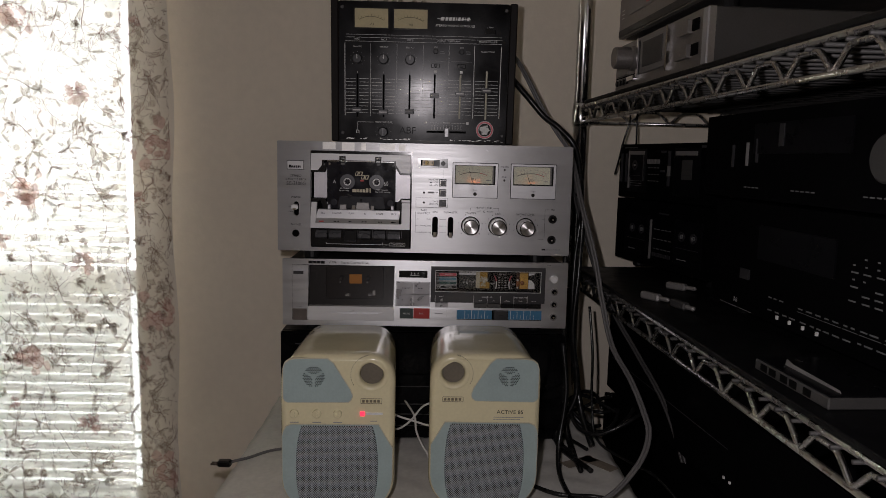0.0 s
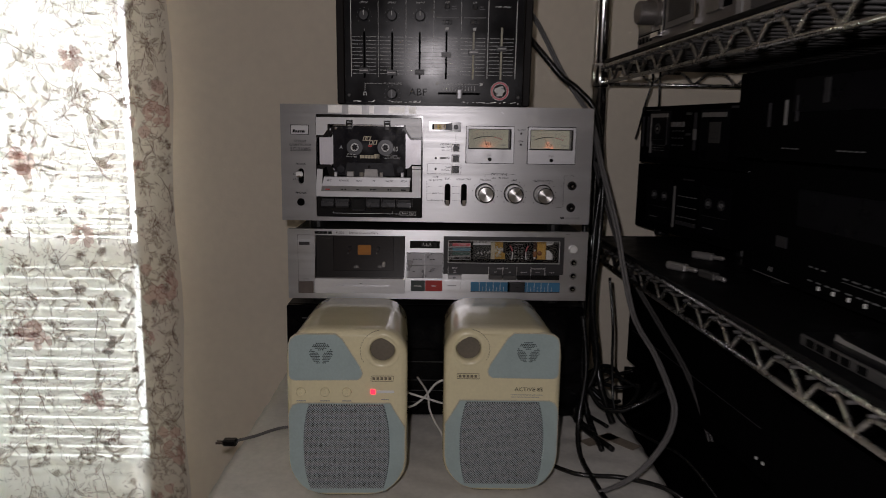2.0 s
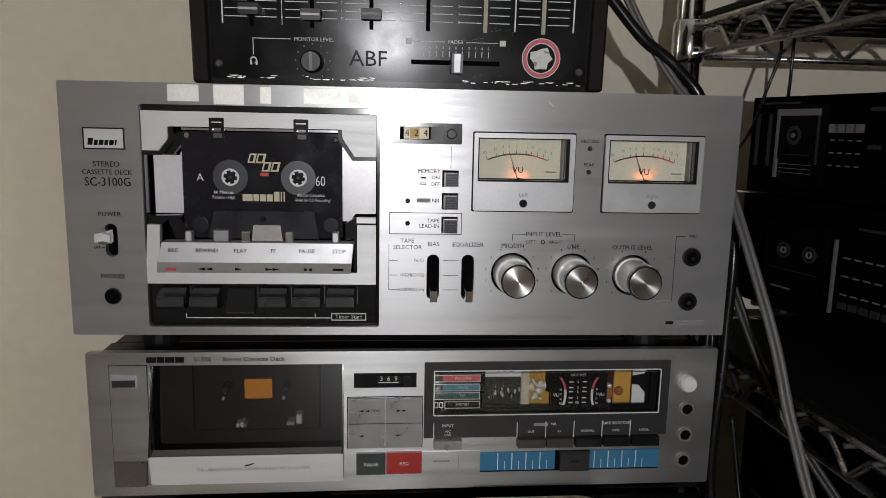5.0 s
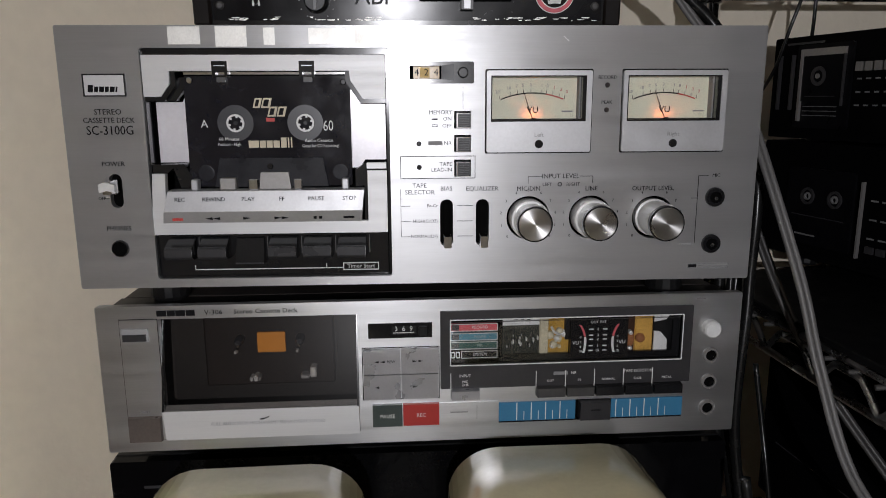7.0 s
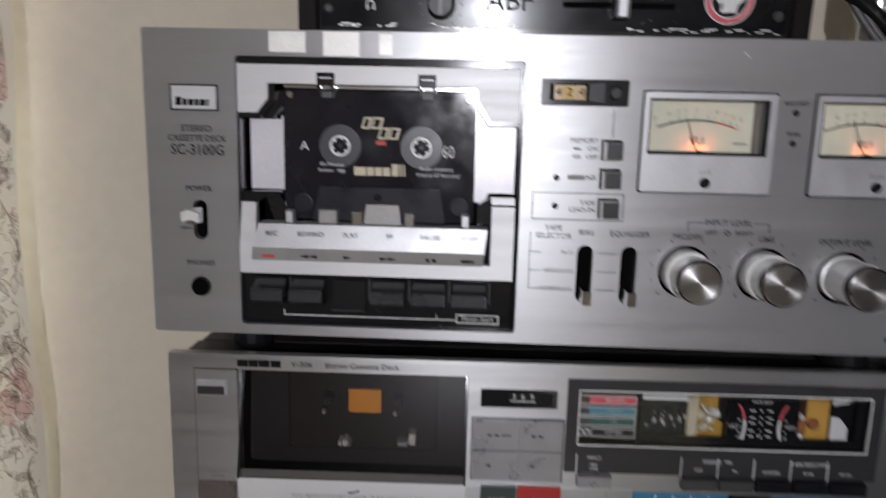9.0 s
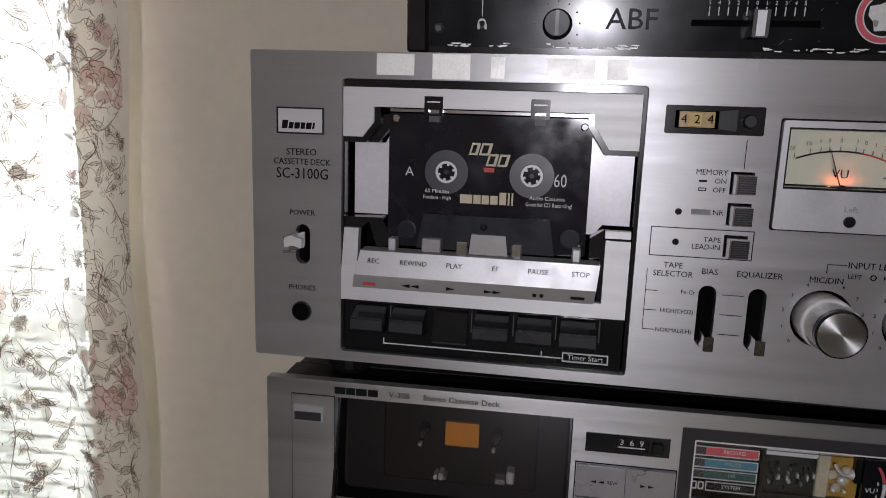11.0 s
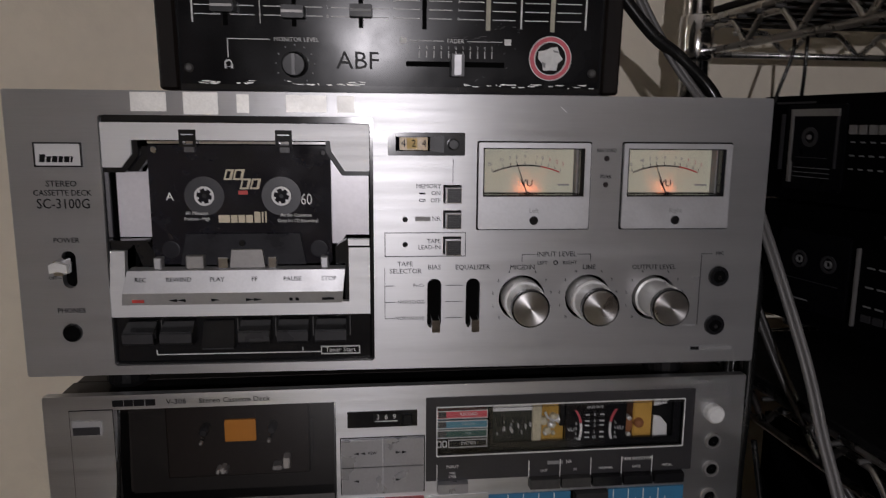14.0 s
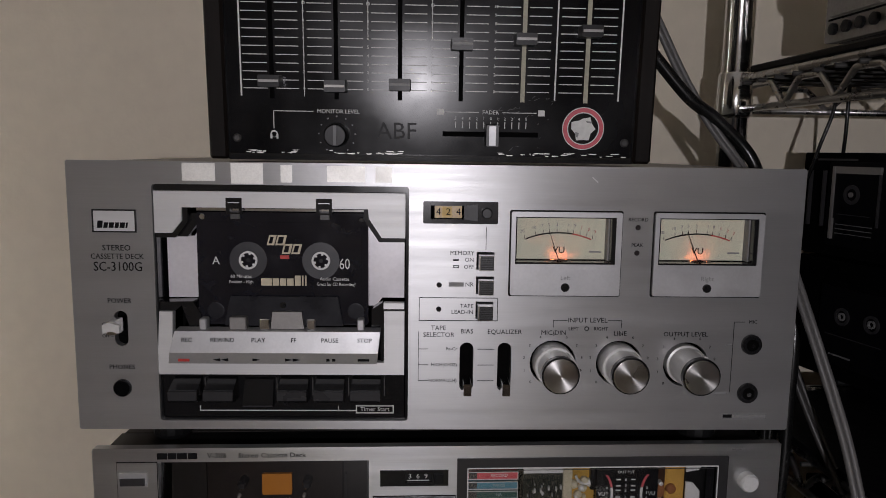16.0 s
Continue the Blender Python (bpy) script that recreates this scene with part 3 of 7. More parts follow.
def motif(x, z):
    """One repeat of the print: a full rose, a dark bloom beside florets, leaves, a bud, and a fan-shaped flower in the next column."""
    blossom(x, z, 0.027)
    scribble(x - 0.012, z - 0.052, 12)
    daisy(x - 0.040, z - 0.094, 0.016)
    cluster(x + 0.002, z - 0.092, 0.017)
    twig(x - 0.004, z - 0.106, 5.2, 0.062, 0.9, 0.0020)
    spray(x - 0.034, z - 0.128, 7)
    spray(x - 0.010, z - 0.192, 8)
    scribble(x - 0.024, z - 0.182, 18)
    bud(x - 0.009, z - 0.234)
    cluster(x - 0.002, z - 0.262, 0.012)
    twig(x - 0.036, z - 0.205, 4.6, 0.06, 0.8)
    spray(x - 0.036, z + 0.020, 6)
    scribble(x - 0.055, z + 0.004, 16)
    daisy(x - 0.148, z + 0.097, 0.025)
    daisy(x - 0.150, z + 0.104, 0.016)
    cluster(x - 0.103, z + 0.092, 0.018)
    twig(x - 0.074, z + 0.110, 4.9, 0.075, 0.3, 0.0022)
    spray(x - 0.138, z + 0.038, 8)
    scribble(x - 0.118, z + 0.030, 18)
    twig(x - 0.120, z + 0.050, 5.4, 0.06, 0.9, 0.0014)
    spray(x - 0.165, z - 0.004, 7)
    cluster(x - 0.112, z - 0.022, 0.014)
    scribble(x - 0.150, z - 0.030, 20)
    twig(x - 0.135, z - 0.030, 4.7, 0.085, 0.7, 0.0018)
    bud(x - 0.090, z - 0.075)
    spray(x - 0.105, z - 0.110, 7)
    scribble(x - 0.170, z - 0.100, 16)
    spray(x - 0.190, z - 0.080, 6)
    twig(x - 0.200, z - 0.060, 4.3, 0.06, 0.8)
    scribble(x - 0.215, z + 0.060, 14)
    twig(x - 0.205, z + 0.090, 5.1, 0.07, 0.6, 0.0016)


for k in range(5):
    for j in range(-2, 5):
        x, z = -0.497 - 0.258 * k, 0.853 + 0.315 * j - 0.086 * k
        if 0.50 < z < 1.72:
            motif(x, z)
for i in range(30):
    for j in range(42):
        x, z = CUR0 + 0.02 + i * 0.034 + rng.uniform(-0.012, 0.012), 0.36 + j * 0.033 + rng.uniform(-0.012, 0.012)
        pick = rng.random()
        scribble(x, z, rng.randint(6, 12))
        if pick < 0.3:
            spray(x, z, rng.randint(3, 5))
        elif pick < 0.55:
            twig(x, z, rng.uniform(4.0, 5.5), rng.uniform(0.03, 0.05), 0.8, rng.uniform(0.0010, 0.0018))
        elif pick < 0.66:
            cluster(x, z, 0.009)
for name, p, m in (("rose_print", rose, PINK), ("deep_rose_print", rose_ink, ROSE_INK), ("line_print", ink, STEM), ("leaf_print", leaf_tone, SAGE)):
    tagged(part(name, p.bm, m, curtain), kind="stuff")


# ---- table with its cloth ----
TOP = 0.7225
table = thing("side_table", pose(0.0, 0.93, 0), "plain wooden side table hidden under a white cloth", "table")
part("tabletop", B(-0.255, 0.285, -0.40, 0.40, TOP - 0.03, TOP - 0.004, 0.003), TABLE_WOOD, table)
for x in (-0.23, 0.26):
    for y in (-0.37, 0.37):
        part("leg", B(x - 0.02, x + 0.02, y - 0.02, y + 0.02, 0, TOP - 0.03, 0.003), TABLE_WOOD, table)
bm = bmesh.new()
tx, ty = 70, 90


def cloth_point(u, v):
    """u and v run over the cloth, past the table's edges at both sides and in front."""
    x, y, z = u, v, TOP
    z += 0.0012 * math.sin(u * 55 + 2 * math.sin(v * 19)) + 0.0011 * math.sin(v * 120 + 3 * math.sin(u * 23))
    for lo, hi, s in ((-0.262, 0.292, 0),):
        over = max(lo - u, u - hi, 0)
        if over:
            x = (lo if u < lo else hi) + (-1 if u < lo else 1) * (0.012 * (1 - math.exp(-over * 40)) + 0.010 * math.sin(v * 38 + u * 6) * min(1, over * 6) * 0.6)
            z -= over
    if v < 0.52:
        over = 0.52 - v
        y = 0.52 - 0.012 * (1 - math.exp(-over * 40)) - 0.010 * math.sin(u * 40) * min(1, over * 6) * 0.6
        z = min(z, TOP) - over
    return (x, y, z)


rows = [[bm.verts.new(cloth_point(-0.57 + 1.17 * i / tx, 0.22 + 1.12 * j / ty)) for j in range(ty + 1)] for i in range(tx + 1)]
for i in range(tx):
    for j in range(ty):
        bm.faces.new((rows[i][j], rows[i + 1][j], rows[i + 1][j + 1], rows[i][j + 1]))
cloth = tagged(part("tablecloth", bm, CLOTH, smooth=True), "creased white cotton cloth draped over the side table", "cloth")


# ---- cassette deck with two meters ----
def deck_frame(w, h):
    return (lambda u: (u - w / 2) / 1000), (lambda v: (h - v) / 1000)


silver_deck = thing("cassette_deck", pose(0, 1.04, 1.022), "wide brushed aluminium cassette deck with two cream meters", "cassette deck")
X, Z = deck_frame(430, 160)


def R(u0, u1, v0, v1, r=0.0, n=4):
    """A rectangle on a deck's face, from millimetres right of its left edge and below its top."""
    if r:
        return rrect(X(u0), X(u1), Z(v1), Z(v0), r / 1000, n)
    return [(X(u0), Z(v1)), (X(u1), Z(v1)), (X(u1), Z(v0)), (X(u0), Z(v0))]


def poly(*uv):
    return [(X(u), Z(v)) for u, v in uv]


def disc(u, v, r, n=20):
    return ring(X(u), Z(v), r / 1000, n)


D = silver_deck
holes = [R(48, 196, 13, 154.6, 2), R(255.8, 321.2, 26.5, 76.2, 1), R(340.8, 406.2, 26.5, 76.2, 1), R(204.2, 248, 21.2, 34.2, 0.8),
         R(23.4, 31.2, 87.6, 108.7, 3.8), R(226.9, 235.2, 105.6, 136, 4), R(249.7, 258, 105.6, 136, 4), disc(26.6, 134.3, 5.4), disc(404, 106, 6.4), disc(403.6, 136.5, 6.4),
         R(235.9, 246.5, 50.8, 61.4), R(235.9, 246.5, 65.4, 76), R(235.9, 246.5, 80.6, 91.2), disc(283.2, 118, 13.9, 32), disc(323.4, 118, 13.9, 32), disc(364.4, 118.6, 13.8, 32)]
part("face_plate", holed(rrect(X(0), X(430), 0, 0.16, 0.0012, 2), holes, 0.0, 0.006), ALU, D, "brushed aluminium face plate")
part("face_edge", holed(rrect(X(0.2), X(429.8), 0.0002, 0.1598, 0.001, 2), [rrect(X(4), X(426), 0.004, 0.156, 0.001, 2)], 0.006, 0.012), ALU_LIGHT, D)
part("backing", B(X(10), X(420), 0.040, 0.042, 0.008, 0.152), HOLE, D)
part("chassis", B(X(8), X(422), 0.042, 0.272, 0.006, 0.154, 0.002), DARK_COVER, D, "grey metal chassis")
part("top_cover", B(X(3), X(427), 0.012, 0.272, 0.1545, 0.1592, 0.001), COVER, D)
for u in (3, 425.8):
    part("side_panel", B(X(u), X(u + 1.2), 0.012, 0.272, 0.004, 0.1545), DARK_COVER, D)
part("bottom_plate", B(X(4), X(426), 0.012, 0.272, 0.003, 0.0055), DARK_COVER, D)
for u in (45, 385):
    for y in (0.03, 0.24):
        part("foot", lathe([(0.011, -0.0145), (0.0125, -0.012), (0.0125, 0.003)], 16, "Z", (X(u), y, 0)), BLACK, D)
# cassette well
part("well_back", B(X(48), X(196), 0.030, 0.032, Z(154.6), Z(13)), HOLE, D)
part("well_rim", holed(R(48.1, 195.9, 13.1, 154.5, 2), [R(49, 194.2, 16.6, 153.4, 1.2)], 0.0025, 0.03), BLACK_GLOSS, D, "gloss black rim of the cassette well")
part("door_upper_frame", P(poly((48.6, 17), (193.8, 17), (193.8, 43.2), (180, 43.2), (172.6, 32), (172, 26.4), (64.4, 26.4), (64.4, 34), (58.6, 41.4), (48.6, 41.4)), 0.0008, 0.006), ALU_LIGHT, D, "polished aluminium door frame")
part("door_lower_frame", P(poly((49.4, 88), (57.2, 88), (56, 118.6), (181.6, 118.6), (181.6, 87), (193.6, 87), (193.6, 126.2), (47, 126.2)), 0.0008, 0.006), ALU_LIGHT, D, "polished aluminium door frame")
part("frame_bevel", P(poly((48.6, 41.2), (58.4, 41.2), (64.2, 33.8), (64.2, 26.6), (67.4, 26.6), (67.4, 34.8), (60.2, 44.2), (48.6, 44.2)), 0.0022, 0.008), BLACK_GLOSS, D)
part("frame_bevel", P(poly((193.8, 43), (180.2, 43), (172.8, 31.8), (172.2, 26.6), (169.4, 26.6), (169.6, 32.8), (178.4, 45.8), (193.8, 45.8)), 0.0022, 0.008), BLACK_GLOSS, D)
part("frame_bevel", P(poly((193.6, 87.2), (193.6, 85.2), (181.8, 85.2), (179.4, 88.6), (179.4, 118), (181.4, 118), (181.4, 88.6)), 0.002, 0.007), BLACK_GLOSS, D)
part("door_lug", P(poly((181.2, 82.2), (193.4, 82.2), (193.4, 85.8), (181.2, 85.8)), 0.0012, 0.006), ALU_LIGHT, D)
part("recess_panel", P(poly((51, 44.6), (67.5, 44.6), (72, 36), (72, 82), (51, 82)), 0.014, 0.016), RECESS, D, "pale mirror-like panel beside the tape")
part("recess_panel", P(poly((171.5, 36), (178.5, 45.6), (193.2, 45.6), (193.2, 81), (180, 81), (176, 86), (171.5, 86)), 0.012, 0.014), RECESS, D, "pale mirror-like panel beside the tape")
part("guide", P(poly((49.4, 82.6), (68.6, 82.2), (73, 90), (73, 97), (66, 97), (62, 84.6), (58, 88), (49.4, 87.6)), 0.003, 0.012), BLACK_GLOSS, D)
part("guide", P(poly((174, 86.6), (180.6, 82), (180.6, 96), (176, 97), (174, 97)), 0.003, 0.012), BLACK_GLOSS, D)
part("slope_strip", P(poly((64.6, 36.5), (68.6, 30), (72, 30), (72, 36), (66, 44), (59, 44)), 0.006, 0.012), BLACK_GLOSS, D)
for u in (90, 142):
    part("latch", holed(R(u, u + 9.2, 20.6, 30, 0.4), [R(u + 2, u + 7.4, 26.8, 29)], 0.0003, 0.005), BLACK_GLOSS, D)
    part("latch_tongue", P(R(u + 2.2, u + 7.4, 28.4, 33), 0.0018, 0.004), DARK_COVER, D)
    part("latch_slit", P(R(u + 1.4, u + 7.8, 23, 23.6), 0.0000, 0.0006), SATIN, D)
part("top_glint_strip", P(R(72, 171.5, 27, 28.4), 0.004, 0.008), CHROME, D)
bm = bmesh.new()
pl = [(97.6, 0.0035), (98.2, -0.0055), (110.6, -0.0075), (117.9, -0.0045), (118.2, 0.003)]
a = [bm.verts.new((X(60 - 0.22 * (v - 98)), y, Z(v))) for v, y in pl]
b = [bm.verts.new((X(179.6 - 0.1 * (v - 98)), y, Z(v))) for v, y in pl]
for i in range(4):
    bm.faces.new((a[i], a[i + 1], b[i + 1], b[i]))
bm.faces.new(a)
bm.faces.new(b[::-1])
bm.faces.new((a[0], b[0], b[4], a[4]))
part("key_label_bar", bm, SATIN, D, "silver bar printed with the tape key names")
for u, words in ((67.2, "REC"), (87.8, "REWIND"), (108.6, "PLAY"), (129.1, "FF"), (150.1, "PAUSE"), (170.5, "STOP")):
    write(words, X(u), Z(103.2), 0.0036, PRINT, D, y=-0.0067, rot=(81, 0, 0))


def bar(parent, u0, u1, v0, v1, mat, y=-0.0003, t=0.0004, name="mark", label=""):
    return part(name, P(R(u0, u1, v0, v1), y, y + t), mat, parent, label)


bar(D, 61.8, 68.2, 114.6, 116.2, RED_PRINT, -0.0062, 0.0012)
bar(D, 166.4, 173.2, 114.4, 115.8, PRINT, -0.0062, 0.0012)
for u in (148, 151.4):
    bar(D, u, u + 1.9, 114.3, 115.9, PRINT, -0.0062, 0.0012)
for u, s in ((84, -1), (88.6, -1), (107, 1), (126, 1), (130.4, 1)):
    part("mark", P(poly((u - 2.1 * s, 114.2), (u - 2.1 * s, 116), (u + 2.3 * s, 115.1)), -0.0062, -0.0050), PRINT, D)
# key well
part("key_bed", P(poly((45, 127.3), (193.6, 127.3), (193.6, 153.8), (46.4, 154.4)), 0.004, 0.012), BLACK_GLOSS, D)
KEY_FACE = material("satin_grey_key_face", (0.045, 0.045, 0.048), 0.30, 0.25, 0.08, 50)
for u0, u1, deep in ((56.4, 73.4, 0), (76.6, 94.2, 0), (97.8, 115.8, 1), (119.4, 137.0, 0), (140.8, 158.4, 0), (162.2, 180, 0)):
    bm = bmesh.new()
    if deep:
        prof = [(127.8, 0.006), (129.4, 0.002), (143.6, -0.0045), (144.8, -0.0035), (145.2, 0.006)]
    else:
        prof = [(127.8, 0.006), (128.4, 0.0), (132.8, -0.0098), (138.4, -0.0106), (140.6, -0.0075), (141.4, 0.006)]
    a = [bm.verts.new((X(u0 + 0.5 * (k in (0, 1))), q, Z(v))) for k, (v, q) in enumerate(prof)]
    b = [bm.verts.new((X(u1 - 0.5 * (k in (0, 1))), q, Z(v))) for k, (v, q) in enumerate(prof)]
    for k in range(len(prof) - 1):
        bm.faces.new((a[k], a[k + 1], b[k + 1], b[k]))
    bm.faces.new(a)
    bm.faces.new(b[::-1])
    bm.faces.new((a[0], b[0], b[-1], a[-1]))
    key = part("tape_key", bm, BLACK_GLOSS, D, "pressed black tape key" if deep else "black tape key with a grey face")
    if deep:
        part("key_edge", B(X(u0 + 0.6), X(u1 - 0.4), -0.0050, -0.0036, Z(144.3), Z(143.6)), KEY_FACE, key)
    else:
        part("key_cap", P(R(u0 + 0.3, u1 - 0.3, 133.0, 138.2, 0.4, 2), -0.0114, -0.0096), KEY_FACE, key, "satin grey key face")
        part("key_edge", B(X(u0 + 0.4), X(u1 - 0.4), -0.0103, -0.0092, Z(132.9), Z(132.4)), KEY_FACE, key)
for u in (75, 117.6, 139, 160.4, 181.8):
    part("key_divider", B(X(u - 0.3), X(u + 0.3), 0.0005, 0.0045, Z(139), Z(128.2)), DARK_COVER, D)
bar(D, 70.4, 164.4, 149.2, 149.8, WHITE_PRINT, 0.0034)
bar(D, 70.4, 71, 146.6, 149.6, WHITE_PRINT, 0.0034)
bar(D, 153.6, 154.1, 146.6, 149.6, WHITE_PRINT, 0.0034)
part("timer_frame", holed(R(164.4, 187.4, 146.2, 151.2), [R(165, 186.8, 146.8, 150.6)], 0.0032, 0.0042), WHITE_PRINT, D)
write("Timer Start", X(175.9), Z(148.7), 0.0038, WHITE_PRINT, D, y=0.0036)
# left hand controls
part("badge", P(R(14.4, 38.6, 28.3, 40.8), -0.0009, 0.0004), ALU_LIGHT, D, "polished maker's badge")
part("badge_frame", holed(R(14, 39, 27.9, 41.2), [R(14.8, 38.2, 28.7, 40.4)], -0.0012, 0.0002), BLACK, D)
for k, (u, w) in enumerate(((17.2, 3.0), (20.8, 2.4), (23.8, 2.8), (27.2, 2.2), (30, 2.8), (33.4, 1.0))):
    part("badge_mark", P(poly((u - 0.5, 38.6), (u + w - 0.6, 38.6), (u + w, 35.4 - (k == 0)), (u, 35.4 - (k == 0))), -0.0012, -0.0008), PRINT, D)
write("STEREO", X(26.8), Z(50.4), 0.0047, PRINT, D)
write("CASSETTE DECK", X(27), Z(55.4), 0.0045, PRINT, D, wide=0.92)
write("SC-3100G", X(27.2), Z(61.5), 0.0078, PRINT, D, wide=0.86)
write("POWER", X(27), Z(81.6), 0.0040, PRINT, D)
write("PHONES", X(26.8), Z(121.6), 0.0040, PRINT, D)
write("ON", X(18.4), Z(95.6), 0.0026, PRINT, D)
write("OFF", X(18.4), Z(102.8), 0.0026, PRINT, D)
for v in (95.6, 102.6):
    bar(D, 20.8, 23, v, v + 0.3, PRINT)
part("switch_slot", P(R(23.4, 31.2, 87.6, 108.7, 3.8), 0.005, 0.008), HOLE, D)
lever = part("power_switch", P(R(23.9, 29.7, 90.6, 99.4, 0.9), -0.0125, -0.0030, 0.10), CHROME, D, "bright chrome power lever")
# pale tip drawn wide: its wing paints the lever's reflection in the plate
part("lever_tip_reflection", P(poly((22.6, 92.4), (26.4, 91.0), (32.4, 92.8), (32.4, 97.4), (27.4, 96.4), (22.8, 97.6)), -0.0150, -0.0122, 0.04), KNOB, lever, "lever tip widened to show its reflection in the face plate")
part("lever_neck", P(R(25.4, 29.2, 93.4, 99.6, 0.6), -0.0045, 0.007), CHROME, D)


def jack(parent, u, v, r=6.2, nut=BLACK_GLOSS, bore=0.6, label="black jack socket", contact=True):
    c, q = (X(u), 0, Z(v)), r / 1000
    part("jack_socket", lathe([(q, 0.006), (q, -0.0012), (q * 0.92, -0.002), (q * bore, -0.002), (q * bore * 0.94, 0.0), (q * bore * 0.85, 0.012)], 24, "Y", c), nut, parent, label)
    # black disc in place of a bore, its darkness is all colour
    part("jack_hole", P(ring(X(u), Z(v), q * bore * 0.93, 16), -0.0012, 0.002), HOLE, parent)
    if contact:
        part("jack_contact", P(ring(X(u) + 0.0006, Z(v) - 0.0008, q * 0.22, 10), -0.0016, 0.001), CHROME, parent)


jack(D, 26.6, 134.3, 5.3, bore=0.86, contact=False)
jack(D, 404, 106)
jack(D, 403.6, 136.5)
# tape counter
part("counter_frame", holed(R(204.2, 248, 21.2, 34.2, 0.8), [R(208.6, 229.5, 23.6, 31.6)], -0.0008, 0.006), BLACK_GLOSS, D)
part("counter_bevel", P(poly((228, 23.6), (236, 22.6), (236, 32.6), (228, 31.6)), -0.0010, 0.0006), BLACK, D)
# no lamp in the counter: amber and a paler patch paint its glow
part("counter_drum", P(R(211, 227, 24, 31.2), 0.003, 0.006), AMBER, D, "amber counter drums, their glow put into the colour")
part("counter_glow", P(R(215, 221, 24.6, 30.6), 0.0026, 0.0031), material("counter_glow_paint", (0.80, 0.56, 0.20), 0.6), D)
for u, c in ((213.2, "4"), (219, "2"), (225, "4")):
    write(c, X(u), Z(27.6), 0.0058, PRINT, D, y=0.0024)
part("counter_reset", lathe([(0.0032, 0.002), (0.0032, -0.0035), (0.0026, -0.0042)], 16, "Y", (X(241.2), 0, Z(27.8))), BLACK, D, "black reset button")
# push buttons and their captions
for v in (51, 65.6, 80.8):
    part("push_button", P(R(236.4, 246, v + 0.4, v + 10), -0.0085, 0.008, 0.10), CHROME, D, "silver sided push button")
    face = part("button_face", P(R(237.6, 245.4, v + 1.2, v + 9.2), -0.0088, -0.0080), BLACK, D)
    for q in range(7):
        part("button_ridge", B(X(237.8), X(245.2), -0.0092, -0.0087, Z(v + 2.1 + 1.05 * q), Z(v + 1.6 + 1.05 * q)), PANEL_GREY, face)
bar(D, 241.2, 241.5, 36, 49.6, PRINT)
write("MEMORY", X(234.6), Z(51.6), 0.0037, PRINT, D, align="RIGHT", wide=0.95)
write("ON", X(234.4), Z(55.6), 0.0034, PRINT, D, align="RIGHT")
write("OFF", X(234.4), Z(59.8), 0.0034, PRINT, D, align="RIGHT")
bar(D, 222, 225.6, 55.2, 56.2, PRINT)
part("mark", holed(R(222, 225.6, 58.8, 60.4), [R(222.4, 225.2, 59.2, 60)], -0.0003, 0.0001), PRINT, D)
bar(D, 219.8, 228.6, 69, 71.6, PRINT_GREY)
write("NR", X(234.4), Z(70.4), 0.0036, PRINT, D, align="RIGHT")
write("TAPE", X(234.6), Z(83.4), 0.0035, PRINT, D, align="RIGHT")
write("LEAD-IN", X(234.6), Z(87), 0.0035, PRINT, D, align="RIGHT")
part("mark", holed(R(202.2, 249.2, 78.2, 92.4), [R(202.6, 248.8, 78.6, 92)], -0.0003, 0.0001), PRINT, D)
for v in (70.6, 85.2):
    part("indicator", lathe([(0.0016, 0.001), (0.0016, -0.0006), (0.0011, -0.0012)], 12, "Y", (X(214), 0, Z(v))), BLACK_GLOSS, D)
write("TAPE", X(214), Z(96.8), 0.0040, PRINT, D)
write("SELECTOR", X(214.2), Z(101), 0.0040, PRINT, D)
write("BIAS", X(231), Z(98.8), 0.0040, PRINT, D)
write("EQUALIZER", X(253.6), Z(99), 0.0040, PRINT, D)
for v, words in ((109.6, "Fe-Cr"), (119.4, "HIGH(CrO2)"), (129.2, "NORMAL(LH)")):
    write(words, X(225.4), Z(v), 0.0030, PRINT, D, align="RIGHT", wide=0.95)
    bar(D, 202, 208, v - 0.1, v + 0.2, PRINT)
    bar(D, 237.6, 247.6, v - 0.1, v + 0.2, PRINT)
bar(D, 202, 202.3, 99, 129.4, PRINT)
for u in (227, 249.8):
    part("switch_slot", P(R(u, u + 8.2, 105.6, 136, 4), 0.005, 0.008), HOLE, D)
    part("lever_switch", P(R(u + 1.6, u + 6.6, 127, 134.8, 0.5), -0.0130, 0.006, 0.08), CHROME, D, "chrome lever switch")
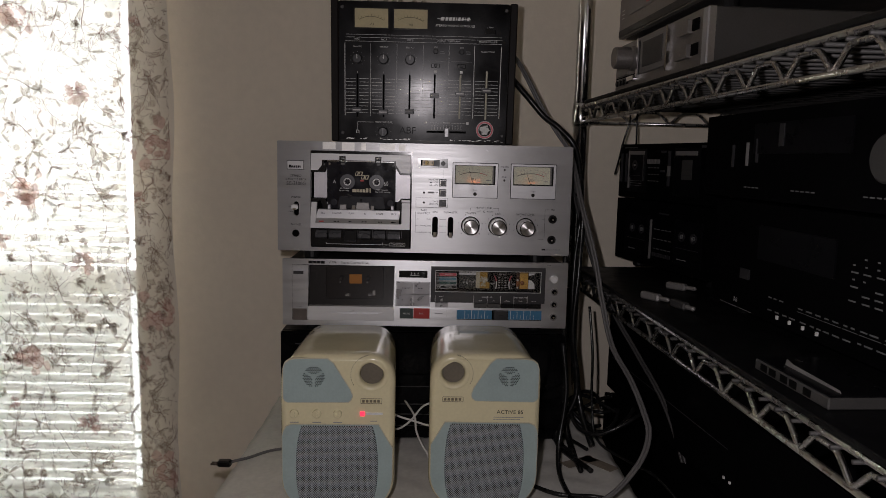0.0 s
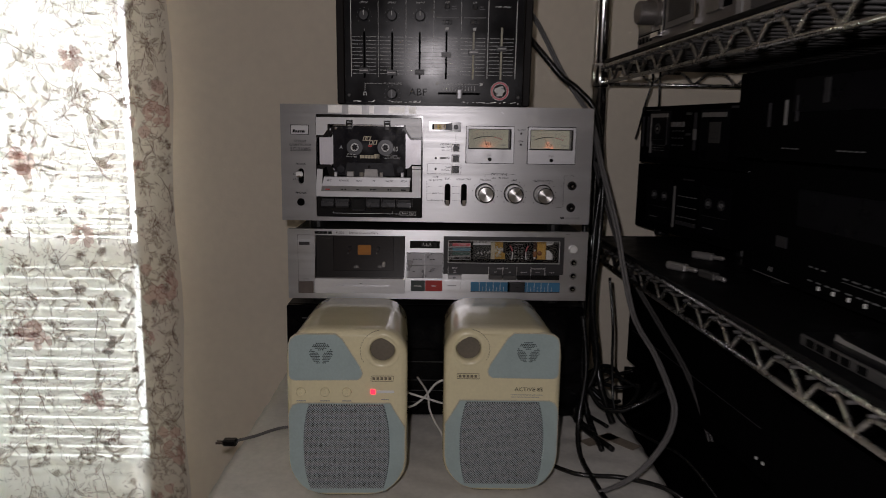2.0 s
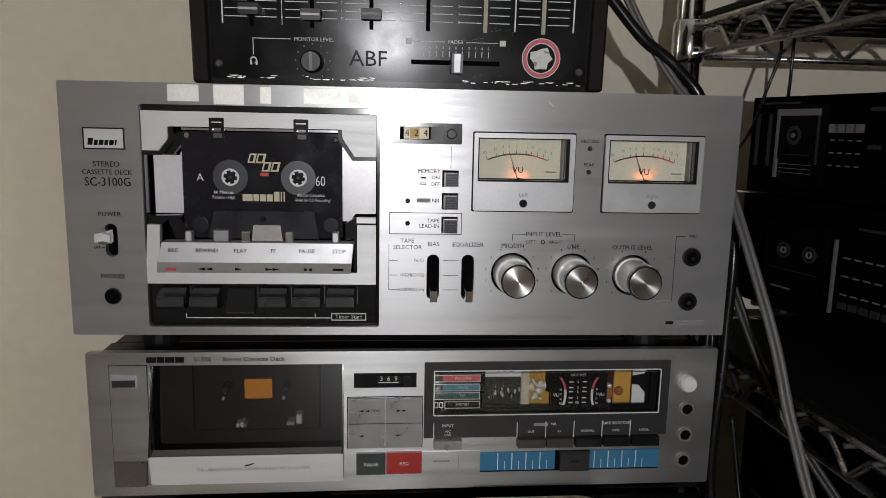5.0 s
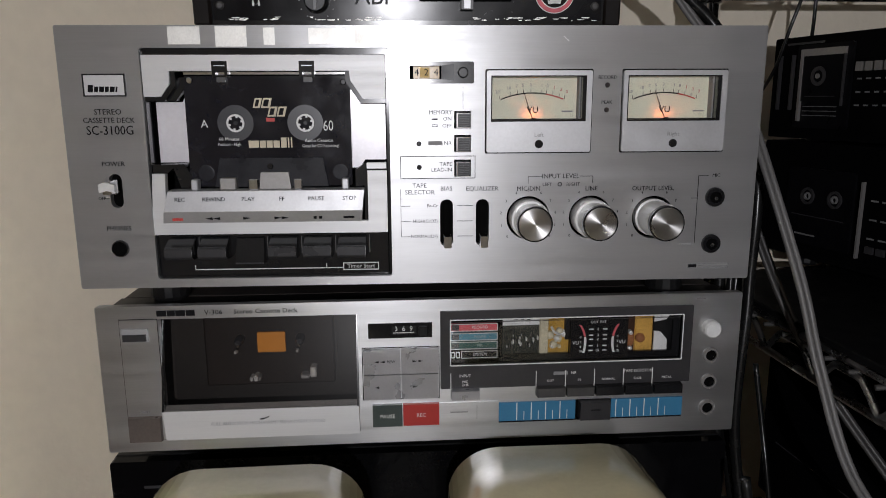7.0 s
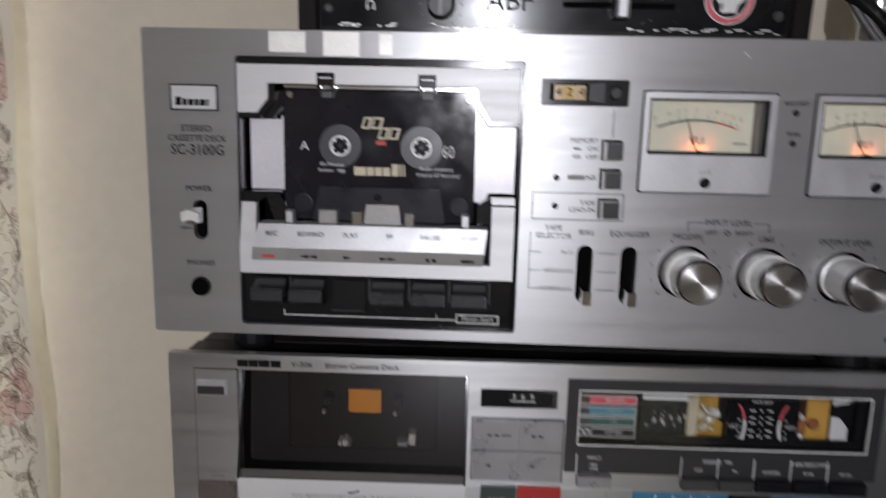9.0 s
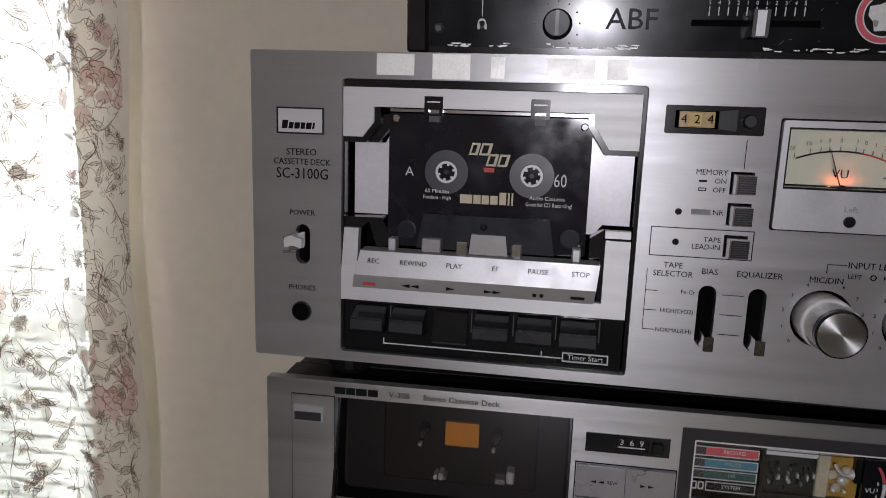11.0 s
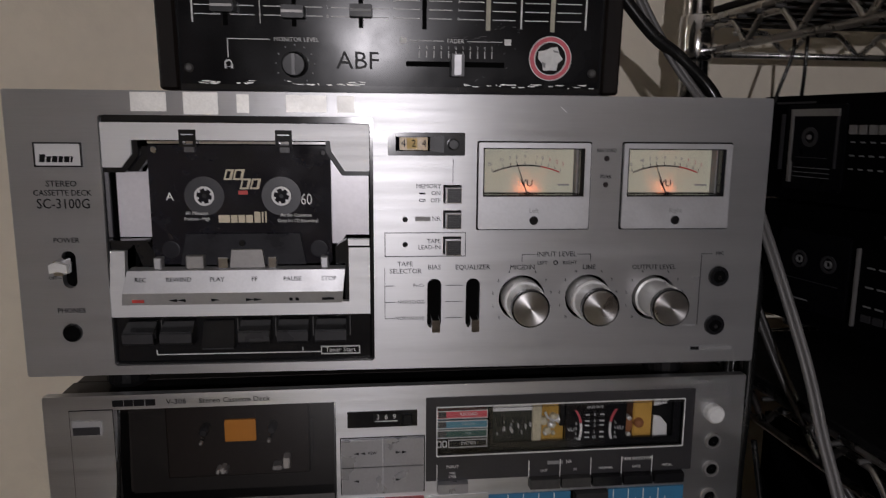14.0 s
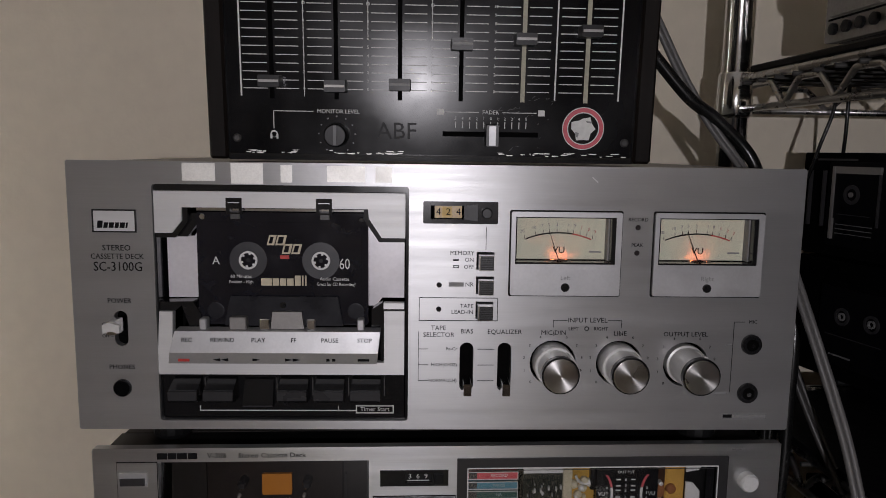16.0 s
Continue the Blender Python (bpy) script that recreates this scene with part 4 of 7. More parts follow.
# meters
for k, u in enumerate((255.9, 340.8)):
    meter = part("meter", holed(R(u, u + 65.2, 26.6, 76.2, 1.2), [R(u + 2.6, u + 61.8, 29.6, 57.4)], -0.0022, 0.006), SATIN, D, "silver framed level meter")
    part("meter_gap", holed(R(u - 0.9, u + 66, 25.7, 77, 1.2), [R(u + 0.1, u + 65.1, 26.7, 76.1, 1.2)], -0.0004, 0.004), BLACK_GLOSS, meter)
    part("meter_lining", holed(R(u + 2.4, u + 62, 29.4, 57.6), [R(u + 3.4, u + 59.4, 30.2, 56.4)], -0.0016, 0.013), BLACK_GLOSS, meter)
    part("dial", P(R(u + 2.8, u + 58.4, 30, 56), 0.010, 0.0115), DIAL, meter, "cream dial card")
    part("dial_shade", P(R(u + 58.6, u + 61, 30, 56), 0.004, 0.0115), PRINT_GREY, meter)
    part("meter_lamp", B(X(u + 25.4), X(u + 35.4), 0.0070, 0.0082, Z(57.0), Z(56.2)), DIAL_LAMP, meter, "glowing orange meter lamp")
    part("needle_pivot", P(poly((u + 23, 57.4), (u + 23.6, 56.2), (u + 28.6, 55.8), (u + 30.4, 55.0), (u + 32.2, 55.8), (u + 37.2, 56.2), (u + 37.8, 57.4)), 0.0050, 0.0062), BLACK_GLOSS, meter)
    part("meter_glass", P(R(u + 2.6, u + 61.8, 29.6, 57.4), -0.0012, -0.0004), CLEAR, meter).visible_shadow = False
    arc = [(u + 30 + 52 * math.sin(radians(a)), 91.6 - 52 * math.cos(radians(a))) for a in np.linspace(-22.5, 22.5, 25)]
    for pts, m in ((arc[:18], PRINT), (arc[17:], RED_PRINT)):
        part("scale_arc", P(poly(*pts, *[(q, v + 0.8) for q, v in pts[::-1]]), 0.0095, 0.0099), m, meter)
    for a, words in ((-22.5, "20"), (-15, "10"), (-10, "7"), (-6, "5"), (-1, "3"), (6, "1"), (9.6, "0"), (14, "1"), (18.5, "2"), (22.5, "3")):
        q, v = u + 30 + 54 * math.sin(radians(a)), 91.6 - 54 * math.cos(radians(a))
        part("scale_tick", P(poly((q - 0.12, v), (q + 0.12, v), (q + 0.12, v + 2), (q - 0.12, v + 2)), 0.0095, 0.0099), PRINT, meter)
        write(words, X(u + 30 + 56.4 * math.sin(radians(a)) * 1.02), Z(91.6 - 56.6 * math.cos(radians(a))), 0.0027, RED_PRINT if a > 12 else PRINT_GREY, meter, y=0.0096)
    part("dial_foot", P(R(u + 2.8, u + 58.4, 55.9, 57.2), 0.0084, 0.0100), BLACK_GLOSS, meter)
    write("VU", X(u + 30.4), Z(50.6), 0.0058, PRINT, meter, y=0.0096)
    part("mark", P(R(u + 49, u + 56, 51, 51.9), 0.0096, 0.0099), PRINT_GREY, meter)
    nx0, nv0, nx1, nv1 = u + 30.4, 57, u + 24 - k, 38.8
    part("needle", P(poly((nx0 - 0.25, nv0), (nx0 + 0.25, nv0), (nx1 + 0.12, nv1), (nx1 - 0.12, nv1)), 0.0072, 0.0076), PRINT, meter, "thin black needle")
    write("Left" if k == 0 else "Right", X(u + 32.6), Z(65.6), 0.0038, PRINT_GREY, meter, y=-0.0024)
    part("adjusting_screw", lathe([(0.0026, 0.0), (0.0026, -0.0030), (0.0020, -0.0036)], 16, "Y", (X(u + 32.6), 0, Z(71.2))), BLACK_GLOSS, meter)
for v, words in ((35.4, "RECORD"), (50.5, "PEAK")):
    write(words, X(331), Z(v - 4.6), 0.0030, PRINT, D)
    part("indicator", lathe([(0.0016, 0.001), (0.0016, -0.0006), (0.0011, -0.0012)], 12, "Y", (X(331), 0, Z(v))), material("unlit_red_lamp", (0.022, 0.014, 0.014), 0.3), D)
# level knobs
write("INPUT LEVEL", X(303.4), Z(91.6), 0.0042, PRINT, D)
bar(D, 282.6, 291.2, 91.5, 91.8, PRINT)
bar(D, 315.8, 324.2, 91.5, 91.8, PRINT)
bar(D, 282.6, 282.9, 91.5, 96, PRINT)
bar(D, 323.9, 324.2, 91.5, 96, PRINT)
write("LEFT", X(295), Z(96.8), 0.0030, PRINT, D)
write("RIGHT", X(311.6), Z(96.8), 0.0030, PRINT, D)
part("mark", holed(disc(303, 96.7, 1.4), [disc(303, 96.7, 0.9)], -0.0003, 0.0001), PRINT, D)
write("MIC/DIN", X(283.1), Z(99.4), 0.0040, PRINT, D)
write("LINE", X(323.4), Z(99.6), 0.0040, PRINT, D)
write("OUTPUT LEVEL", X(363.3), Z(99.9), 0.0040, PRINT, D)
for k, (u, v, r0, r1, h) in enumerate(((283.2, 118, 11.9, 10.5, 25.5), (323.4, 118, 11.9, 10.5, 25.5), (364.4, 118.6, 12.0, 10.6, 25.5))):
    c = (X(u), 0, Z(v))
    knob = part("level_knob", lathe([(r0 / 1000, 0.004), (r0 / 1000, -0.001), (r1 / 1000 * 1.02, -0.0015), (r1 / 1000, -h / 1000 + 0.003), (r1 / 1000, -h / 1000 + 0.0012)], 48, "Y", c), KNOB, D, "tall silver level knob")
    part("knob_ring", lathe([(r1 / 1000 * 1.035, -h / 1000 + 0.0035), (r1 / 1000 * 1.035, -h / 1000 + 0.0002), (r1 / 1000 * 0.94, -h / 1000 - 0.0005)], 48, "Y", c), BLACK_GLOSS, knob)
    part("knob_cap", lathe([(r1 / 1000 * 0.95, -h / 1000 + 0.001), (r1 / 1000 * 0.95, -h / 1000 - 0.0008), (r1 / 1000 * 0.90, -h / 1000 - 0.0011)], 48, "Y", c), SPUN, knob, "spun metal knob cap")
    if k < 2:
        part("knob_collar", lathe([(r0 / 1000 + 0.0004, 0.003), (r0 / 1000 + 0.0004, -0.009), (r0 / 1000, -0.0095)], 48, "Y", c), KNOB, knob)
    pointer = B(-0.0010, 0.0010, -h / 1000 + 0.004, -0.010, r1 / 1000 - 0.0006, r1 / 1000 + 0.0009)
    bmesh.ops.transform(pointer, matrix=pose(X(u), 0, Z(v), 0, (38, 30, 20)[k], 0), verts=pointer.verts)
    part("pointer", pointer, WHITE_PRINT, knob)
    for i in range(11):
        a = radians(222 - i * 26.4)
        write(str(i), X(u) + 0.0178 * math.cos(a), Z(v) + 0.0178 * math.sin(a), 0.0024, PRINT, D)
write("MIC", X(404), Z(92), 0.0030, PRINT, D)
bar(D, 392.4, 399, 91.9, 92.2, PRINT)
bar(D, 392.4, 392.7, 91.9, 136, PRINT)
bar(D, 388.5, 392, 106, 107, PRINT_GREY)
bar(D, 383, 391, 135.8, 137, PRINT_GREY)
part("mark", holed(R(389, 416.4, 149.6, 152.8), [R(389.4, 416, 150, 152.4)], -0.0003, 0.0001), PRINT_GREY, D)
bar(D, 389.6, 395, 150.2, 152.2, PRINT)
bar(D, 396.5, 415.5, 150.7, 151.7, PRINT_GREY)
# strips of old tape along the top of the face
for u0, u1, v0, v1 in ((65.8, 84.6, 0.8, 11), (93.6, 112, 0.6, 12.4), (122, 128.6, 1.4, 11.4), (148.6, 170.6, 1.6, 10.8), (176.4, 186, 1.6, 10.8)):
    part("tape_strip", P(R(u0, u1, v0, v1), -0.0003, 0.0001), TAPE, D, "strip of old pale masking tape")
part("scratch", P(poly((303, 6), (306.4, 9), (306, 9.5), (302.6, 6.4)), -0.0002, 0.0001), ALU_LIGHT, D)

# ---- the cassette in the deck ----
tape = thing("audio_cassette", pose(0, 1.04, 1.022), "smoky black audio cassette with white lettering, seated in the open well", "cassette")
part("shell", holed(R(71.6, 172, 29.2, 96.4, 1.6), [disc(101.4, 57.5, 5.4), disc(144, 57.5, 5.4)], 0.0045, 0.012), CASSETTE_SHELL, tape, "smoky black plastic shell")
part("thick_edge", P(poly((90.7, 78.9), (154, 78.9), (157, 96.6), (87, 96.6)), 0.0025, 0.005), CASSETTE_BASE, tape, "grey trapezoid foot of the shell")
part("label_panel", P(R(77, 168, 35, 77, 1.2), 0.0041, 0.0047), CASSETTE_SHELL, tape)
for u in (101.4, 144):
    part("reel", holed(disc(u, 57.5, 11.0, 32), [disc(u, 57.5, 5.6)], 0.0039, 0.0042), REEL, tape)
    part("hub", holed(disc(u, 57.5, 5.5), [disc(u, 57.5, 4.3)], 0.0035, 0.009), WHITE_PLASTIC, tape, "white toothed hub")
    for k in range(6):
        a = 1.047 * k + 0.3
        part("hub_tooth", B(X(u) + 0.0038 * math.cos(a) - 0.0006, X(u) + 0.0038 * math.cos(a) + 0.0006, 0.0040, 0.008, Z(57.5) + 0.0038 * math.sin(a) - 0.0006, Z(57.5) + 0.0038 * math.sin(a) + 0.0006), WHITE_PLASTIC, tape)
    part("spindle", lathe([(0.0020, 0.012), (0.0020, 0.005), (0.0012, 0.004)], 12, "Y", (X(u), 0, Z(57.5))), BLACK, tape)
write("A", X(82.6), Z(58), 0.0066, WHITE_PRINT, tape, y=0.0038)
write("60", X(158), Z(59.6), 0.0092, WHITE_PRINT, tape, y=0.0038, wide=0.72)
for u, v, w in ((112.4, 45.4, 4.4), (117.4, 45.4, 5.4), (121, 50.6, 5), (126.6, 50.6, 5)):
    part("label_mark", holed(poly((u, v + 3), (u + w, v + 3), (u + w + 1.6, v - 3), (u + 1.6, v - 3)),
         [poly((u + 1.2, v + 2), (u + w - 1.2, v + 2), (u + w - 0.1, v - 2), (u + 2.3, v - 2))], 0.0036, 0.0041), GOLD_PRINT, tape)
part("label_mark", P(R(120.2, 125.4, 54.4, 56.6), 0.0036, 0.0041), RED_PRINT, tape)
for u, w, h in ((108.8, 6.2, 4.4), (115.6, 3.6, 4.4), (119.8, 3.6, 4.4), (124, 3.8, 4.4), (128.6, 3.4, 6.2), (132.8, 0.9, 6.2), (134.6, 0.9, 6.2)):
    part("label_mark", P(R(u, u + w, 72.6 - h, 72.6), 0.0036, 0.0041), GOLD_PRINT, tape)
write("60 Minutes", X(97), Z(67.2), 0.0028, WHITE_PRINT, tape, y=0.0038)
write("Position - High", X(97), Z(70.4), 0.0028, WHITE_PRINT, tape, y=0.0038, wide=0.85)
write("Audio Cassette", X(152), Z(68.4), 0.0028, WHITE_PRINT, tape, y=0.0038)
write("Great for CD Recording!", X(153), Z(71.6), 0.0028, WHITE_PRINT, tape, y=0.0038, wide=0.8)
for u, v in ((75.2, 31.8), (168, 33), (121.6, 84)):
    part("shell_screw", lathe([(0.0019, 0.005), (0.0019, 0.0034 - 0.0016 * (u == 121.6)), (0.0014, 0.0030 - 0.0016 * (u == 121.6))], 12, "Y", (X(u), 0, Z(v))), CHROME if u < 100 else BLACK_GLOSS, tape)
for u in (81.6, 164.5):
    part("guide_roller", lathe([(0.0050, 0.006), (0.0050, 0.0043), (0.0044, 0.0042)], 20, "Y", (X(u), 0, Z(88))), CASSETTE_BASE, tape)
# tape heads under the cassette, which belong to the deck
for u0, u1, v0, m in ((91, 101, 90.4, COVER), (108.4, 114.6, 91.4, CHROME), (136.2, 141.4, 91.4, CHROME), (73.6, 77.8, 91.4, SATIN), (165.8, 170, 91.4, SATIN)):
    part("tape_head", B(X(u0), X(u1), -0.003, 0.004, Z(98), Z(v0), 0.0006), m, D, "small metal tape head")


part("tape_head", P(poly((116, 87.4), (133, 87.4), (134.4, 97.6), (114.8, 97.6)), -0.001, 0.004), COVER, D, "pale trapezoid tape head")


# ---- slim cassette deck below ----
slim_deck = thing("cassette_deck", pose(0.0044, 1.043, 0.9102, 0, 0, 1.3) @ Matrix.Scale(0.988, 4), "slim silver cassette deck with a smoked door and blue keys", "cassette deck")
X, Z = deck_frame(430, 101)
D = slim_deck
part("face_plate", holed(rrect(X(0), X(430), 0, 0.101, 0.001, 2), [R(39, 167.4, 8.8, 92.4), R(174.4, 217, 15.4, 25.8), R(224, 394, 10, 50, 0.8), R(316, 341.2, 74.2, 88.6)], 0, 0.006), ALU_TEAC, D, "satin aluminium face plate")
part("chassis", B(X(6), X(424), 0.031, 0.262, 0.003, 0.0985, 0.002), material("brown_black_metal_cover", (0.045, 0.039, 0.036), 0.42, 0.1, 0.15, 40, bump=0.05, bump_scale=900), D, "brown black metal cover")
part("cover_lip", holed(R(6, 424, 2.6, 98), [R(8, 422, 4.6, 96)], 0.0062, 0.031), BLACK_METAL, D)
for u in (40, 385):
    for y in (0.03, 0.22):
        part("foot", lathe([(0.010, -0.010), (0.011, -0.008), (0.011, 0.004)], 16, "Z", (X(u), y, 0)), BLACK, D)
bar(D, 38.6, 44, 3.2, 6.6, PRINT)
for u, w in ((38.8, 6), (45.2, 5), (50.6, 6), (57.2, 5.6)):
    bar(D, u, u + w, 3, 6.8, PRINT, -0.0004, 0.0004, "maker_mark")
write("V-306", X(68.8), Z(4.9), 0.0046, PRINT, D, align="LEFT", wide=1.05)
write("Stereo Cassette Deck", X(87.5), Z(4.9), 0.0044, PRINT, D, align="LEFT", wide=1.05)
# left hand strip
part("panel_gap", P(R(14.2, 38.7, 8.4, 93), -0.0003, 0.0001), PRINT, D)
part("eject_panel", P(R(14.6, 38.4, 8.8, 92.6), -0.0007, 0.0003), ALU_TEAC, D)
part("eject_key", P(R(16, 32.6, 14.6, 23.4), -0.0018, 0.0), SATIN, D)
part("eject_slot", P(R(16.6, 31.4, 18.2, 22.8), -0.0026, -0.0016), PANEL_GREY, D)
part("power_key", P(R(14.8, 36.4, 75.4, 93), -0.004, 0.0, 0.05), material("bronze_grey_key", (0.20, 0.17, 0.155), 0.3, 0.6, 0.1, 50), D, "bronze grey power key")
write("POWER", X(25.6), Z(72.6), 0.0022, PRINT_GREY, D, y=-0.0009)
# smoked door
bm = P(R(38.8, 167.2, 70.2, 92.2), -0.0068, 0.004)
for v in bm.verts:
    if v.co.y < 0 and v.co.z < Z(90):
        v.co.y = -0.0030
door = part("door", bm, ALU_LIGHT, D, "silver lower part of the tape door")


def leaning(u0, u1, v0, v1, lift, thick):
    """A slab on the slope of the tape door, whose foot stands further out than its head."""
    bm = P(R(u0, u1, v0, v1), 0.0, thick)
    for q in bm.verts:
        q.co.y += -0.0068 + (q.co.z - Z(70.2)) / (Z(9.4) - Z(70.2)) * 0.0155 - lift
    return bm


for u0, u1, v0, v1 in ((38.8, 40.0, 9.4, 70.2), (166.2, 167.2, 9.4, 70.2), (40.0, 166.2, 9.2, 10.2)):
    part("door_rim", leaning(u0, u1, v0, v1, 0.0006, 0.004), BLACK_GLOSS, door)
part("door_window", leaning(40.0, 166.2, 10.2, 70.0, 0.0, 0.0014), SMOKE, door, "smoked plastic window").visible_shadow = False
write("FULL AUTO STOP MECHANISM / SUPER METAL SOUND", X(107), Z(80.6), 0.0030, SATIN_DARK, door, y=-0.0056, wide=1.02, rot=(80, 0, 0))
part("mark", P(poly((103, 78.0), (107.6, 76.2), (107.2, 76.0), (104.8, 77.1), (101.4, 77.6)), -0.0068, -0.0055), PRINT, door)
part("well", B(X(39), X(167.4), 0.026, 0.03, Z(92), Z(9)), material("grey_brown_plastic", (0.016, 0.0135, 0.012), 0.5, 0, 0.03, 20), D)
part("well_panel", B(X(62), X(150), 0.020, 0.026, Z(64), Z(12), 0.001), material("dark_brown_plastic", (0.020, 0.0145, 0.0125), 0.5, 0, 0.03, 20, spec=0.3), D)
part("tape_lamp", P(R(98, 117, 25.4, 39.6, 0.8), 0.0180, 0.0205), ORANGE, D, "bright orange square behind the smoked window")
for u in (86.6, 127.4):
    part("spindle", lathe([(0.0030, 0.021), (0.0030, 0.012), (0.0018, 0.010)], 12, "Y", (X(u), 0, Z(30))), REEL, D)
    part("spindle_tip", sweep([(X(u + 0.8), 0.012, Z(30)), (X(u - 0.4), 0.0105, Z(33.4))], 0.0010, 8), CHROME, D)
    part("spindle_tip", lathe([(0.0012, 0.011), (0.0010, 0.008), (0.0004, 0.0075)], 8, "Y", (X(u - 1.4), 0, Z(36))), KNOB, D, "bright spindle tip")
for u, w, v, h in ((92.4, 2.4, 55.6, 3.2), (95.2, 3.0, 54.6, 4.2), (98.4, 1.4, 55.8, 3), (127, 6.2, 54.8, 3), (133.6, 4.4, 49.6, 7.4)):
    part("tape_head", B(X(u), X(u + w), 0.012, 0.021, Z(v + h), Z(v), 0.0008), KNOB if h != 3 else SATIN, D, "small bright tape head")
# grey strip that paints the upright glint seen in the door
part("painted_door_glint", P(R(151, 152, 27, 53), 0.0205, 0.022), PANEL_GREY, D)
# counter and transport keys
part("counter_frame", holed(R(174.4, 217, 15.4, 25.8), [R(190, 206.4, 17.8, 23.4)], -0.0006, 0.004), BLACK_GLOSS, D)
part("counter_drum", P(R(190, 206.4, 17.8, 23.4), 0.001, 0.004), BLACK, D)
for k, c in enumerate("369"):
    write(c, X(193 + 5 * k), Z(20), 0.0046, WHITE_PRINT, D, y=0.0008)
bar(D, 191, 205, 22.4, 22.9, WHITE_PRINT, 0.0006)
part("reset_button", B(X(208), X(213.6), -0.0026, 0.002, Z(24), Z(18), 0.0004), BLACK, D)
for i, (u, v) in enumerate(((170.6, 33), (195.9, 33), (170.6, 51.1), (195.9, 51.1))):
    key = part("transport_key", P(R(u, u + 25, v, v + 17.6), -0.0028, 0.002, 0.012), SATIN_DARK, D, "satin grey transport key")
    for s in range(2 if i < 2 else 1):
        q = u + 9 + s * 4
        d = 1 if i in (1, 3) else -1
        part("mark", P(poly((q - 1.4 * d, v + 7.8), (q - 1.4 * d, v + 9.4), (q + 1.6 * d, v + 8.6)), -0.0031, -0.0027), PRINT, key)
    if i == 0:
        write("REW", X(u + 18.6), Z(v + 8.6), 0.0026, PRINT, key, y=-0.0030)
part("key_gap", holed(R(169.8, 221.8, 32.2, 69.6), [R(170.4, 221.2, 32.8, 69)], -0.0004, 0.0001), PRINT, D)
pause = part("pause_key", P(R(176, 196.3, 72.6, 88.4), -0.0028, 0.002, 0.01), material("green_grey_key", (0.050, 0.066, 0.062), 0.35, 0, 0.06, 60), D, "green grey pause key")
write("PAUSE", X(186.2), Z(80.8), 0.0036, WHITE_PRINT, pause, y=-0.0030)
rec = part("record_key", P(R(196.7, 221.4, 72.6, 88.2), -0.0028, 0.002, 0.01), RED_KEY, D, "red record key")
write("REC", X(209), Z(80.6), 0.0036, WHITE_PRINT, rec, y=-0.0030)
part("blank_key", P(R(222, 262.2, 73, 87.4), -0.0010, 0.002, 0.005), ALU_TEAC, D)
bar(D, 229, 241, 79.6, 80.6, PRINT_GREY, -0.0013)
bar(D, 247.2, 247.5, 75, 85.6, PRINT_GREY, -0.0013)
for u0, u1 in ((262.6, 316), (341.2, 392)):
    strip = part("slider_scale", P(R(u0, u1, 74.4, 88), -0.0012, 0.002), BLUE_KEY, D, "sky blue slider scale")
    for k in range(4):
        q = (275 if u0 < 300 else 344.6) + 10.05 * k
        part("scale_line", P(R(q - 0.3, q + 0.3, 74.8, 87.4), -0.0015, -0.0010), WHITE_PRINT, strip)
        part("scale_line", P(R(q + 4.8, q + 5.2, 81, 87.4), -0.0015, -0.0010), WHITE_PRINT, strip)
# black strip paints the shadow line along the foot of the slider
part("painted_slider_shadow", B(X(262.6), X(392), -0.0004, 0.002, Z(89.4), Z(88.6)), PRINT, D)
part("slider_bed", P(R(316, 341.2, 74.2, 88.6), 0.002, 0.004), HOLE, D)
part("slider_cap", P(R(318.6, 340.2, 74.8, 88.2), -0.0048, 0.003, 0.03), PANEL_GREY, D, "dark grey slider cap")
part("slider_grip", P(R(326, 332.6, 80.2, 80.9), -0.0052, -0.0046), BLACK, D)
# display
part("display_panel", holed(R(222.4, 396, 8, 63, 0.6), [R(229.6, 388.8, 14.8, 46, 0.6)], -0.0010, 0.001), PANEL_GREY, D)
part("display_frame", holed(R(228.8, 389.6, 14, 46.8, 0.8), [R(229.5, 388.9, 14.7, 46.1, 0.6)], -0.0014, 0.0), WHITE_PRINT, D)
part("display_bed", P(R(229.5, 388.9, 14.7, 46.1), 0.010, 0.012), HOLE, D)
GREEN_BAR = material("dark_green_indicator", (0.035, 0.10, 0.085), 0.4)
for v, m, words in ((18.4, RED_BAR, "RECORD"), (25, TEAL_BAR, "PAUSE"), (31.2, GREEN_BAR, "NR"), (37.7, BLACK, "SYSTEM")):
    u0 = 237.2 if m == BLACK else 229.9
    p = part("indicator_bar", P(R(u0, 261, v, v + 4.4, 0.3, 1), 0.002, 0.006), m, D)
    write(words, X(249.4), Z(v + 2.2), 0.0028, WHITE_PRINT if m in (BLACK, RED_BAR) else BLUE_GREY, p, y=0.0018)
    part("bar_outline", holed(R(u0 - 0.4, 261.4, v - 0.4, v + 4.8), [R(u0, 261, v, v + 4.4)], 0.0014, 0.002), WHITE_PRINT, p)
    # dark patch paints the shade over the left end of a coloured bar
    if m != BLACK:
        part("painted_bar_shade", P(R(u0 + 0.3, u0 + 5.4, v + 0.3, v + 4.1), 0.0016, 0.0021), DARK_COVER, p)
for u in (229.6, 233):
    part("mark", holed(R(u, u + 2.9, 37.7, 42.1, 0.8), [R(u + 0.6, u + 2.3, 38.3, 41.5, 0.6)], 0.0014, 0.002), WHITE_PRINT, D)
bar(D, 229.6, 388.8, 16.8, 17.1, DARK_COVER, 0.0012)
part("display_mask", holed(R(263, 388.8, 14.8, 46), [R(265, 383.8, 15.9, 41.2)], 0.003, 0.005), BLACK_GLOSS, D)
